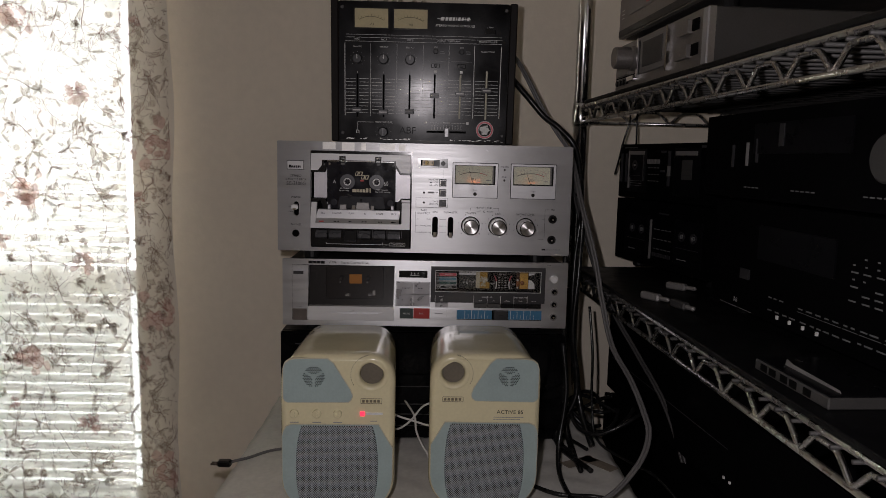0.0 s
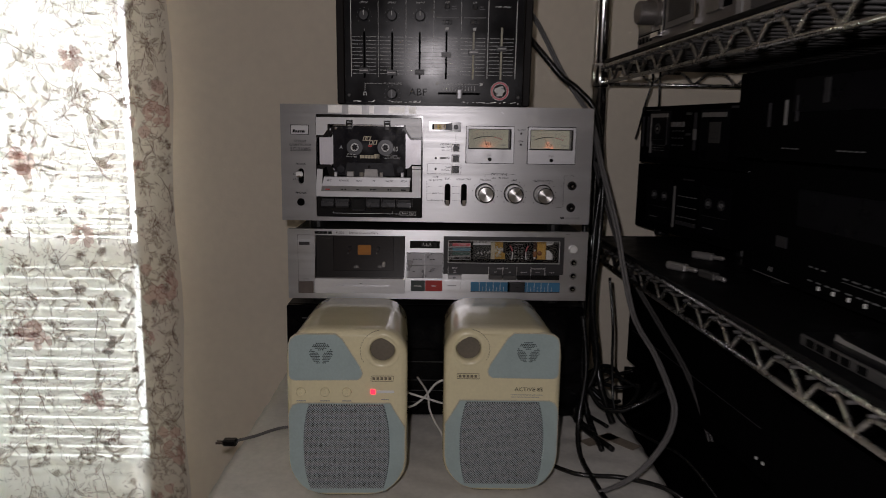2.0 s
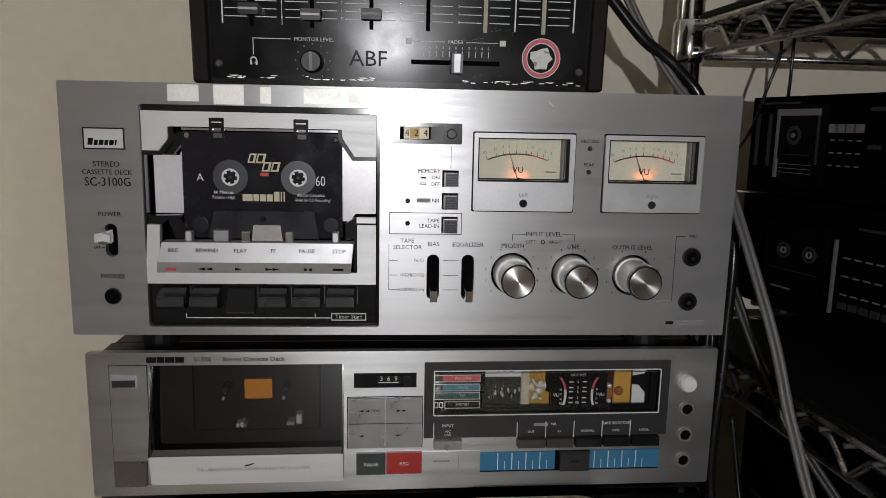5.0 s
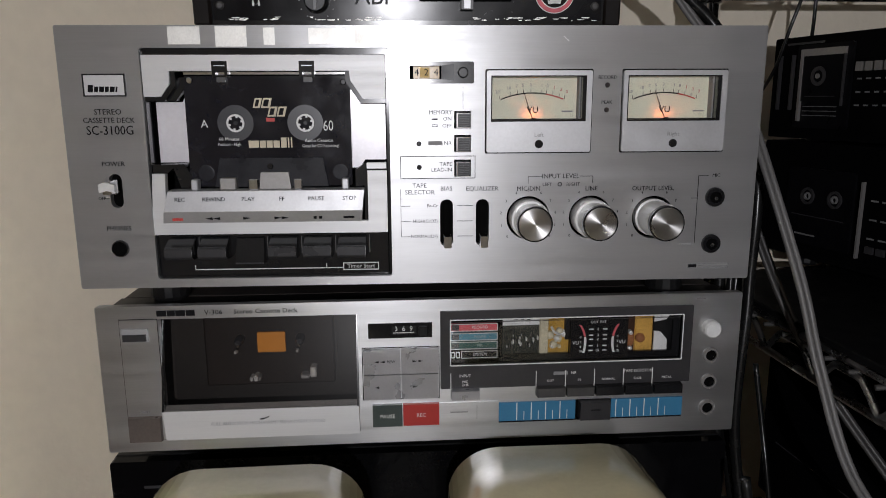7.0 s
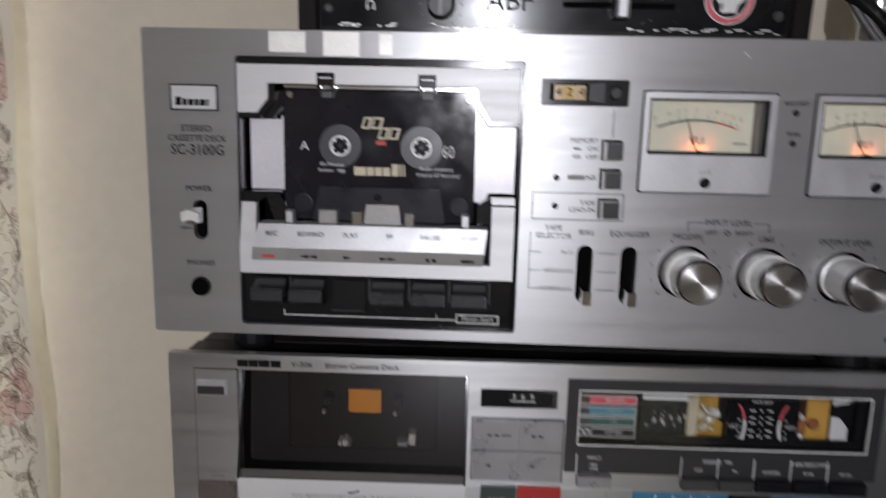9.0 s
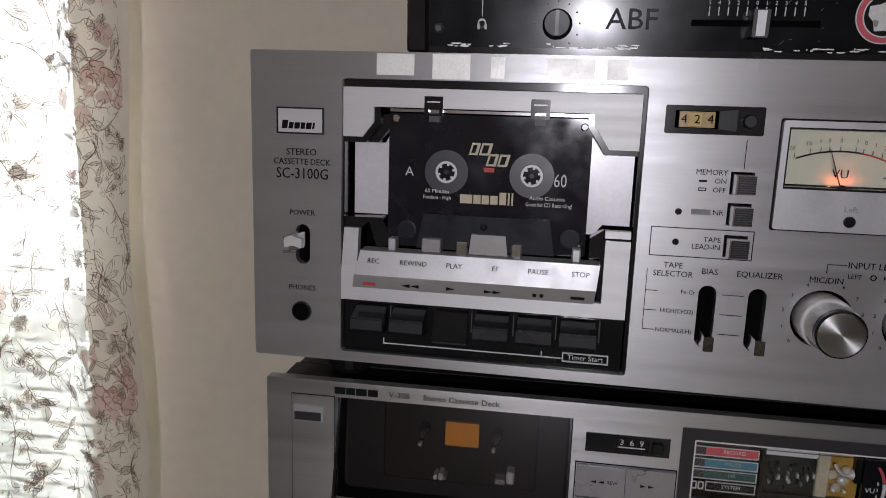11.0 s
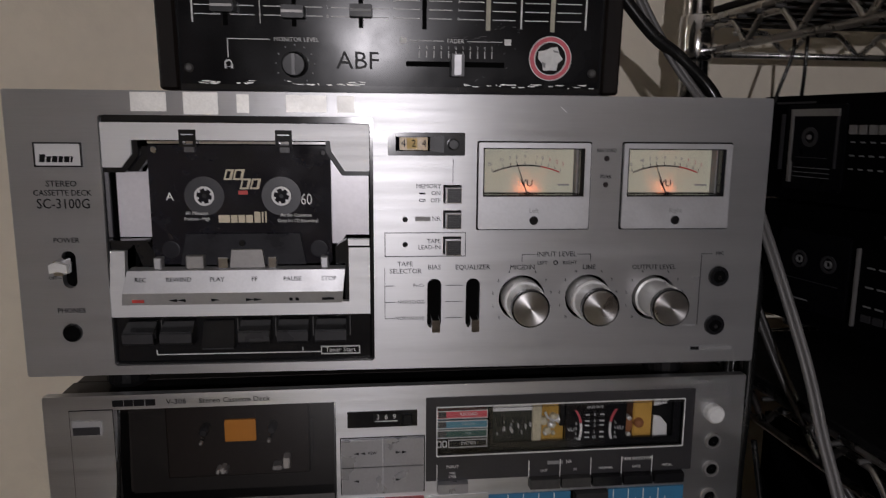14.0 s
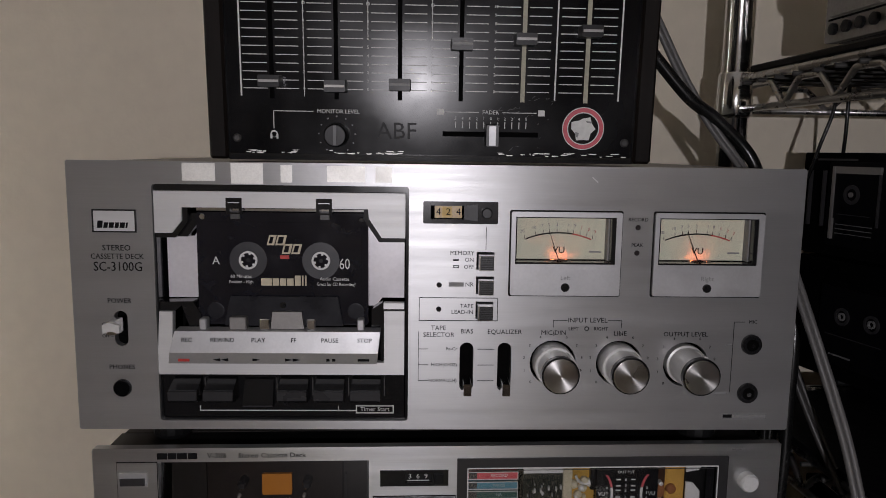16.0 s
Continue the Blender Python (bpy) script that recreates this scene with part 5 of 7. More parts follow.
part("meter_works", B(X(264.6), X(291), 0.0065, 0.010, Z(44), Z(20)), material("dark_green_card", (0.012, 0.016, 0.013), 0.4), D)
rw = random.Random(21)
for k in range(30):
    u, v = 266.6 + rw.uniform(0, 23), 24 + rw.uniform(0, 14)
    part("works_pins_and_glints", B(X(u), X(u + rw.uniform(0.3, 0.9)), 0.0045, 0.0068, Z(v + rw.uniform(0.6, 2.6)), Z(v)), (BLACK, PANEL_GREY, SATIN)[k % 3], D)
# pale blocks paint the glints on the chrome works
for u, v in ((272.4, 31.4), (276.4, 31.6), (277.4, 33.2), (281.4, 29.8), (286.2, 30.4), (289.2, 29.2)):
    part("works_pins_and_glints", B(X(u), X(u + 0.9), 0.0040, 0.0062, Z(v + 2.4), Z(v)), KNOB, D)
part("paper_tab", P(R(264.6, 290.8, 15.4, 21.0), 0.0052, 0.0060), WHITE_PLASTIC, D, "white card tab with three black dots")
for k in range(3):
    part("mark", P(R(273.4 + 4.4 * k, 275.6 + 4.4 * k, 15.6, 17.2), 0.0048, 0.0053), PRINT, D)
part("meter_back", B(X(290.8), X(311.8), 0.0075, 0.010, Z(44), Z(15.2)), AMBER, D, "dull yellow plastic meter back")
part("meter_side", B(X(290.9), X(297), 0.0045, 0.0078, Z(44), Z(15.2), 0.0006), IVORY, D, "pale translucent yellow plastic")
part("meter_post", B(X(308.4), X(311.8), 0.0035, 0.0078, Z(32), Z(15.2), 0.0006), BLACK, D)
rb = random.Random(5)
for k in range(9):
    u, v, q = 298 + rb.uniform(0, 11.4), 26 + 13.5 * k / 9 + rb.uniform(-1, 1), rb.uniform(0.0014, 0.0030)
    part("meter_coil", lathe([(q, 0.0076), (q * 0.96, 0.0052), (q * 0.6, 0.0042), (q * 0.1, 0.0038)], 14, "Y", (X(u), 0, Z(v))), KNOB if k % 3 == 1 else IVORY, D)
part("meter_coil", sweep(spline([(X(299), 0.005, Z(22.6)), (X(301), 0.004, Z(26)), (X(305), 0.0042, Z(28)), (X(308), 0.0045, Z(27))], 6), 0.0009, 8), KNOB, D)
part("amber_block", B(X(358.2), X(371), 0.0065, 0.010, Z(43.6), Z(15.2), 0.0008), material("honey_yellow_plastic", (0.62, 0.36, 0.08), 0.35, 0, 0.12, 60), D, "honey yellow plastic block")
part("amber_shade", B(X(351.8), X(358.2), 0.0075, 0.010, Z(43.6), Z(15.2)), material("dark_brown_resin", (0.05, 0.022, 0.012), 0.3, 0, 0.2, 60), D)
BULB = material("brown_glass_bulb", (0.30, 0.13, 0.06), 0.10, 0, 0.2, 60)
bulb = lathe([(0.0034, 0.0076), (0.0033, 0.0052), (0.0024, 0.0036), (0.0008, 0.0030)], 18, "Y", (0, 0, 0))
bmesh.ops.transform(bulb, matrix=pose(X(354.4), 0, Z(33.4)) @ Matrix.Diagonal((1, 1, 1.7, 1)), verts=bulb.verts)
part("lamp_bulb", bulb, BULB, D, "brown glass bulb")
for v in (28.2, 39.2):
    part("bulb_cap", lathe([(0.0016, 0.0068), (0.0014, 0.0032), (0.0005, 0.0028)], 12, "Y", (X(354.4), 0, Z(v))), KNOB, D)
part("lamp_bulb", lathe([(0.0034, 0.0068), (0.0032, 0.0046), (0.0020, 0.0034), (0.0006, 0.0030)], 18, "Y", (X(361.8), 0, Z(32.6))), BULB, D, "round brown bulb")
part("meter_clip", B(X(371), X(386), 0.0070, 0.010, Z(43.6), Z(15.2), 0.0006), BLACK, D)
part("meter_clip", P(poly((371.2, 15.4), (382.6, 15.4), (379.4, 19.6), (371.2, 21)), 0.0048, 0.0060), WHITE_PLASTIC, D)
part("meter_clip", P(poly((371.2, 27.6), (376, 28.4), (380.6, 34), (380.8, 41.4), (371.2, 41.4)), 0.0048, 0.0060), WHITE_PLASTIC, D)
dial = part("output_dial", P(R(311.8, 351.8, 15.2, 44.4), 0.002, 0.004), BLACK_GLOSS, D, "black output level dial")
write("OUT PUT", X(330.8), Z(19.2), 0.0026, WHITE_PRINT, dial, y=0.0017)
for words, v in (("6", 24.2), ("3", 28.4), ("2", 31.4), ("1", 36), ("05", 39.4)):
    write(words, X(330.8), Z(v), 0.0026, WHITE_PRINT, dial, y=0.0017)
    for u in (324.6, 334.2):
        bar(dial, u, u + 2.9, v - 0.35, v + 0.35, WHITE_PRINT, 0.0016)
for u, s in ((311, 1), (352, -1)):
    for a0, a1, m in ((-28, 14, WHITE_PRINT), (16, 52, RED_BAR)):
        pts = [(u + s * 10.2 * math.cos(radians(a)), 33.5 - 16 * math.sin(radians(a))) for a in np.linspace(a0, a1, 9)]
        part("scale_arc", P(poly(*pts, *[(q + s * 1.6, v) for q, v in pts[::-1]]), 0.0014, 0.0018), m, dial)
    for k, words in enumerate(("0", "3", "6", "10")):
        write(words, X(u + s * 7.6), Z(29.6 + 3.4 * k), 0.0024, WHITE_PRINT, dial, y=0.0012)
    write("VU", X(u + s * 4.3), Z(33.6), 0.0036, WHITE_PRINT, dial, y=0.0012)
part("display_window", P(R(229.5, 388.9, 14.7, 46.1), -0.0008, -0.0002), CLEAR, D).visible_shadow = False
# small keys under the display
for u0, u1, words, cap in ((229.4, 249, "INPUT", "MIC\nLINE"), (288, 308, "", "OUT"), (308.4, 328, "", "IN"), (328.6, 348.6, "", "NORMAL"), (349, 369, "", "CrO2"), (369.4, 390, "", "METAL")):
    key = part("small_key", P(R(u0, u1, 63.2, 69.6), -0.006, 0.0, 0.04), SATIN_DARK if words else (DARK_COVER if cap in ("OUT", "IN") else BLACK_GLOSS), D)
    part("key_divider", P(R(u0 - 0.25, u0 + 0.25, 52, 64), -0.0014, -0.0009), WHITE_PRINT, D)
    write(cap, X((u0 + u1) / 2), Z(59.4), 0.0023, WHITE_PRINT, D, y=-0.0012)
    if words:
        write(words, X((u0 + u1) / 2), Z(54), 0.0028, WHITE_PRINT, D, y=-0.0012)
write("NR", X(314), Z(54), 0.0028, WHITE_PRINT, D, y=-0.0012)
bar(D, 300, 310, 53, 55.2, PRINT_GREY, -0.0013)
write("TAPE SELECTOR", X(359), Z(54), 0.0028, WHITE_PRINT, D, y=-0.0012)
part("output_knob", lathe([(0.0060, 0.0), (0.0060, -0.005), (0.0050, -0.0065)], 32, "Y", (X(408.6), 0, Z(24.6))), WHITE_PLASTIC, D, "small pale round knob")
for v in (44.5, 63.9, 83.3):
    jack(D, 410.4, v, 5.6, COVER, 0.70, "chrome rimmed jack socket")
bar(D, 398, 404, 3.4, 4.2, PRINT_GREY)

# ---- black component under both decks ----
black_deck = thing("hifi_component", pose(0.002, 1.056, 0.7225, 0, 0, 1.0), "black hi-fi component, almost hidden behind the speakers", "hi-fi component")
X, Z = deck_frame(432, 176)
D = black_deck
part("case", B(X(0), X(432), 0.004, 0.27, 0.010, 0.1755, 0.002), BLACK_METAL, D)
part("front", holed(rrect(X(0.5), X(431.5), 0.010, 0.175, 0.002, 2), [R(150, 260, 16, 66, 1)], -0.004, 0.0042), COMPONENT, D)
part("drawer", P(R(151, 259, 17, 65, 1), -0.002, 0.004), COMPONENT, D, "gloss black drawer front")
for v in (84, 112, 128, 146):
    part("trim_line", B(X(150), X(262), -0.0055, -0.003, Z(v + 1.2), Z(v), 0.0004), DARK_COVER, D)
bar(D, 22, 40, 19, 21, PANEL_GREY, -0.0043)
for u in (40, 392):
    for y in (0.03, 0.24):
        part("foot", lathe([(0.013, 0.0), (0.014, 0.002), (0.014, 0.0105)], 16, "Z", (X(u), y, 0)), BLACK, D)

# ---- mixing console on top ----
LEAN = 3.9
PALE_SLOT = material("yellowed_fader_slot", (0.42, 0.40, 0.30), 0.5, 0, 0.2, 80)
mixer = thing("mixing_console", pose(-0.0054, 1.066, 1.1832, LEAN, 0, 0.2), "worn black stereo mixing console standing on its edge", "mixing console")
X, Z = deck_frame(268, 203)
D = mixer
part("panel", P(rrect(X(11), X(257), 0.004, 0.199, 0.001, 2), 0.0, 0.003), MIXER_FACE, D, "scuffed black enamel control panel")


def wedge(x0, x1, y0, y1, top, bevel):
    """A block whose foot stays level while the console leans forward."""
    bm = B(x0, x1, y0, y1, 0.0, top)
    for v in bm.verts:
        if v.co.z < 0.01:
            v.co.z = 0.0006 - max(v.co.y, 0) * math.tan(radians(LEAN))
    bmesh.ops.bevel(bm, geom=bm.edges[:], offset=bevel, segments=1, affect="EDGES", profile=0.5)
    return bm


part("body", wedge(X(11.2), X(256.8), 0.0035, 0.072, 0.2005, 0.001), BLACK_METAL, D)
for u in (0, 257):
    part("side_cheek", wedge(X(u), X(u + 11), -0.004, 0.076, 0.2005, 0.0015), WOOD_DARK, D, "dark wooden side cheek")
part("edge_trim", B(X(11.2), X(256.8), -0.0015, 0.0032, 0.0002, 0.004), BLACK_GLOSS, D)
for u in (52, 76, 88, 98, 118, 132):
    part("rear_socket", lathe([(0.0042, 0.199), (0.0042, 0.206), (0.0028, 0.207)], 12, "Z", (X(u), 0.035, 0)), CHROME, D, "chrome socket on the rear edge")
rngm = random.Random(3)
for i in range(60):
    u = rngm.choice((rngm.uniform(14, 120), rngm.uniform(170, 255)))
    w = rngm.uniform(0.6, 6)
    v = rngm.choice((198.0, 197.2, 198.6)) - rngm.random() * 0.6
    part("paint_chip", P(poly((u, v), (u + w, v + rngm.uniform(-0.2, 0.2)), (u + w * 0.8, v + rngm.uniform(0.3, 0.9)), (u + w * 0.2, v + 0.5)), -0.0002, 0.0002), TAPE, D)
for u in (33.4, 89.8):
    meter = part("meter", holed(R(u - 1, u + 50.2, 11.8, 41.4, 0.6), [R(u + 0.6, u + 48.6, 13.4, 39.8)], -0.0022, 0.001), BLACK_GLOSS, D, "small yellowed level meter")
    part("dial", P(R(u, u + 49.2, 12.8, 40.4), -0.0008, -0.0002), DIAL_DIM, meter, "yellowed dial card")
    arc = [(u + 24 + 34 * math.sin(radians(a)), 58 - 34 * math.cos(radians(a))) for a in np.linspace(-30, 32, 17)]
    part("scale_arc", P(poly(*arc, *[(q, v + 0.5) for q, v in arc[::-1]]), -0.0012, -0.0008), PRINT, meter)
    for a in np.linspace(-30, 32, 9):
        q, v = u + 24 + 35.4 * math.sin(radians(a)), 58 - 35.4 * math.cos(radians(a))
        part("scale_tick", P(poly((q - 0.2, v - 1), (q + 0.2, v - 1), (q + 0.2, v + 1), (q - 0.2, v + 1)), -0.0012, -0.0008), PRINT, meter)
    write("VU", X(u + 25), Z(35), 0.0044, PRINT, meter, y=-0.0012)
bar(D, 152, 201, 24.6, 25.4, WHITE_PRINT, -0.0003)
for u, w in ((157, 6), (164, 4.4), (169, 5), (174.6, 3.6), (179, 2), (182, 4.6), (187.4, 3.6), (192, 2), (195, 4.4)):
    part("maker_mark", P(poly((u, 27.4), (u + w - 1, 27.4), (u + w, 22.6), (u + 1, 22.6)), -0.0004, 0.0001), WHITE_PRINT, D)
write("STEREO MIXING CONSOLE", X(178.5), Z(34.6), 0.0046, WHITE_PRINT, D, wide=1.02)
part("power_switch", B(X(222), X(237), -0.003, 0.001, Z(45), Z(38), 0.0006), BLACK_GLOSS, D)
write("POWER", X(229.6), Z(35.6), 0.0026, WHITE_PRINT, D)
for v in (49.2, 53.2, 58.6):
    bar(D, 20, 247, v, v + 0.35, WHITE_PRINT)
for u, words in ((38, "MIC 1"), (76, "MIC 2"), (114, "MIC 3"), (170, "PHONO / TAPE / AUX"), (227, "MASTER VOLUME")):
    write(words, X(u), Z(56), 0.0034, WHITE_PRINT, D)
for i, u in enumerate((19.6, 57, 95, 133, 170.6, 207.6, 246.4)):
    bar(D, u - (0.45 if i in (0, 5, 6) else 0.2), u + (0.45 if i in (0, 5, 6) else 0.2), 62, 165 if i in (0, 1, 5, 6) else (130 if i < 4 else 104), WHITE_PRINT)
for u in (37.9, 76, 114.4):
    knob = part("pan_knob", lathe([(0.0072, 0.0), (0.0068, -0.009), (0.0060, -0.0098)], 24, "Y", (X(u), 0, Z(83.6))), BLACK, D, "small black pan knob")
    part("pointer", B(X(u) - 0.0005, X(u) + 0.0005, -0.0105, -0.0095, Z(83.6), Z(77.6)), WHITE_PRINT, knob)
    write("PAN-POT", X(u), Z(66.4), 0.0028, WHITE_PRINT, D)
    for k in range(9):
        a = radians(225 - k * 33.75)
        q, v = u + 10 * math.cos(a), 83.6 - 10 * math.sin(a)
        bar(D, q - 0.35, q + 0.35, v - 0.35, v + 0.35, PRINT_GREY)
for u in (151.2, 189):
    part("cue_button", lathe([(0.0036, 0.0), (0.0036, -0.004), (0.0028, -0.0046)], 16, "Y", (X(u), 0, Z(71))), BLACK_GLOSS, D)
    write("CUE", X(u), Z(65), 0.0028, WHITE_PRINT, D)
    bar(D, u + 6, u + 12, 70, 70.6, PRINT_GREY)
    bar(D, u + 6, u + 13, 73, 73.6, PRINT_GREY)
    bar(D, u - 15, u + 15, 84.2, 84.8, PRINT_GREY)
    part("selector_switch", B(X(u - 6), X(u + 6), -0.004, 0.001, Z(94), Z(88), 0.0006), BLACK_GLOSS, D)
    part("selector_knob", B(X(u - 2), X(u + 2), -0.007, -0.003, Z(93), Z(89), 0.0006), BLACK, D)
    part("paper_dot", P(R(u - 2, u + 2, 97.4, 101.2), -0.0004, 0.0), WHITE_PRINT, D)
write("MONO / STEREO", X(227), Z(70), 0.0028, WHITE_PRINT, D)
for i, (u, v, top) in enumerate(((37.8, 156.4, 105), (76.1, 158.8, 105), (114, 157.4, 104.6), (150.6, 133.6, 103), (188, 130.2, 103), (226.4, 125, 97))):
    part("fader_slot", P(R(u - 1.3, u + 1.3, top, 166.4), -0.0004, 0.0), HOLE if i < 4 else PALE_SLOT, D)
    fader = part("fader", P(R(u - 6.6, u + 6.6, v - 3.6, v + 3.6, 0.6, 1), -0.011, 0.0, 0.06), BLACK, D, "black fader knob")
    part("fader_line", B(X(u - 5.8), X(u + 5.8), -0.0118, -0.0105, Z(v + 0.7), Z(v - 0.7)), PRINT_GREY if i in (2, 3) else COVER, fader)
    if i < 5:
        bar(D, u - 0.5, u + 0.5, 101 if i < 3 else 103, 104, PRINT_GREY)
    for k in range(11):
        q = 111.2 + 4.9 * k
        lo, hi = ((u - 17, u + 16) if i < 5 else (u - 16.6, u + 17))
        bar(D, lo, u - 2.6, q, q + 0.5, WHITE_PRINT)
        bar(D, u + 2.6, hi, q, q + 0.5, WHITE_PRINT)
for i, u in enumerate((57, 95, 133, 170.6)):
    for k in range(11):
        write(str(10 - k), X(u), Z(111.4 + 4.9 * k), 0.0026, WHITE_PRINT, D)
bar(D, 38, 62, 173.4, 173.9, WHITE_PRINT)
bar(D, 38, 38.5, 173.4, 184, WHITE_PRINT)
write("MONITOR LEVEL", X(77), Z(173.6), 0.0034, WHITE_PRINT, D)
part("headphone_mark", holed(disc(38.2, 187.2, 2.2, 12), [disc(38.2, 187.6, 1.6, 12)], -0.0003, 0.0001), WHITE_PRINT, D)
for u in (35.9, 39.5):
    bar(D, u, u + 1.2, 187.6, 190.2, WHITE_PRINT)
knob = part("monitor_knob", lathe([(0.0074, 0.0), (0.0068, -0.011), (0.0060, -0.012)], 24, "Y", (X(76), 0, Z(187.4))), BLACK, D, "black monitor level knob")
part("pointer", B(X(76) - 0.0009, X(76) + 0.0009, -0.0132, -0.0115, Z(193), Z(181.4)), GREY_KEY, knob)
for k in range(11):
    a = radians(235 - k * 29)
    bar(D, 76 + 11 * math.cos(a) - 0.4, 76 + 11 * math.cos(a) + 0.4, 187.4 - 11 * math.sin(a) - 0.4, 187.4 - 11 * math.sin(a) + 0.4, PRINT_GREY)
write("ABF", X(112), Z(185), 0.0140, material("raised_black_letters", (0.02, 0.02, 0.021), 0.5, spec=0.25), D, wide=1.05, relief=0.0012, name="raised_letters")
write("FADER", X(169), Z(172.8), 0.0034, WHITE_PRINT, D)
bar(D, 141, 162, 172.6, 173, WHITE_PRINT)
bar(D, 176, 197, 172.6, 173, WHITE_PRINT)
for u in (138.4, 200):
    part("paper_dot", P(R(u - 2, u + 2, 171, 174.6), -0.0004, 0.0), WHITE_PRINT, D)
for k in range(11):
    bar(D, 147.5 + 4.3 * k, 148 + 4.3 * k, 178.4, 182.4, WHITE_PRINT)
    write(str(abs(5 - k)), X(147.7 + 4.3 * k), Z(176.6), 0.0026, WHITE_PRINT, D)
part("fader_slot", P(R(140, 198.4, 184.4, 187.4), -0.0004, 0.0), HOLE, D)
fader = part("cross_fader", P(R(165.6, 173.4, 179.6, 193, 0.5, 1), -0.011, 0.0, 0.06), PANEL_GREY, D, "grey cross fader knob")
part("fader_line", B(X(167.4), X(171.4), -0.0116, -0.0105, Z(192), Z(180.6)), SATIN, fader)
part("sticker", holed(disc(226, 181.6, 12.4, 32), [disc(226, 181.6, 9.8, 32)], -0.0004, 0.0001), material("pinkish_red_vinyl", (0.62, 0.10, 0.13), 0.4), D, "round red rimmed sticker")
part("sticker_rim", holed(disc(226, 181.6, 12.9, 32), [disc(226, 181.6, 12.4, 32)], -0.0003, 0.0001), WHITE_PRINT, D)
part("sticker_rim", holed(disc(226, 181.6, 9.9, 32), [disc(226, 181.6, 9.3, 32)], -0.0006, -0.0002), WHITE_PRINT, D)
part("sticker_face", P(disc(226, 181.6, 9.8, 32), -0.0003, 0.0001), BLACK_GLOSS, D)
part("sticker_blob", P(poly(*[(226 + q * math.sin(0.524 * k), 181.8 - q * math.cos(0.524 * k)) for k, q in enumerate((6.4, 8.2, 6.2, 7.6, 5.4, 7.8, 6.6, 8.0, 5.6, 7.4, 8.4, 5.8))]), -0.0005, -0.0002), WHITE_PRINT, D)
for u0, u1, v0, v1 in ((221, 223.4, 183.6, 187), (227.4, 231.4, 176.8, 178.4)):
    part("sticker_mark", P(poly((u0, v0), (u1, v0 + 0.6), (u1 - 0.5, v1), (u0 + 0.7, v1 - 0.4)), -0.0007, -0.0004), PRINT_GREY, D)
for i in range(34):
    u, v, a = rngm.uniform(165, 206), rngm.uniform(160, 196), rngm.uniform(-0.9, 0.3)
    q, w = rngm.uniform(0.8, 4.0), rngm.uniform(0.10, 0.28)
    part("scratch", P(poly((u, v), (u + q * math.cos(a), v + q * math.sin(a)), (u + q * math.cos(a), v + q * math.sin(a) + w), (u, v + w)), -0.0002, 0.0001), MARK, D)
for u, v in ((16, 190), (252, 190), (16, 12), (252, 12)):
    part("panel_screw", lathe([(0.0026, 0.0005), (0.0026, -0.0008), (0.0016, -0.0014)], 12, "Y", (X(u), 0, Z(v))), DARK_COVER, D)


# ---- two small loudspeakers ----
def grille_material():
    m = material("perforated_blue_grey_grille", (0.46, 0.515, 0.535), 0.45, 0.2, 0.06, 60)
    n, link = m.node_tree.nodes, m.node_tree.links.new
    b = n["Principled BSDF"]
    co, mp, vo, cr, mx = (n.new("ShaderNode" + k) for k in ("TexCoord", "Mapping", "TexVoronoi", "MapRange", "Mix"))
    vo.inputs["Scale"].default_value, vo.inputs["Randomness"].default_value = 520, 0.0
    mp.inputs["Rotation"].default_value = (0, radians(45), 0)
    mp.inputs["Scale"].default_value = (1, 0.0001, 1)
    link(co.outputs["Object"], mp.inputs[0])
    link(mp.outputs[0], vo.inputs["Vector"])
    cr.inputs[1].default_value, cr.inputs[2].default_value = 0.30, 0.50
    link(vo.outputs["Distance"], cr.inputs[0])
    mx.data_type = "RGBA"
    old = b.inputs["Base Color"].links[0].from_socket
    link(cr.outputs[0], mx.inputs["Factor"])
    mx.inputs[6].default_value = (0.035, 0.040, 0.043, 1)
    link(old, mx.inputs[7])
    link(mx.outputs[2], b.inputs["Base Color"])
    return m


PERFORATED = grille_material()
MAKER = material("brown_maker_print", (0.17, 0.14, 0.09), 0.5)


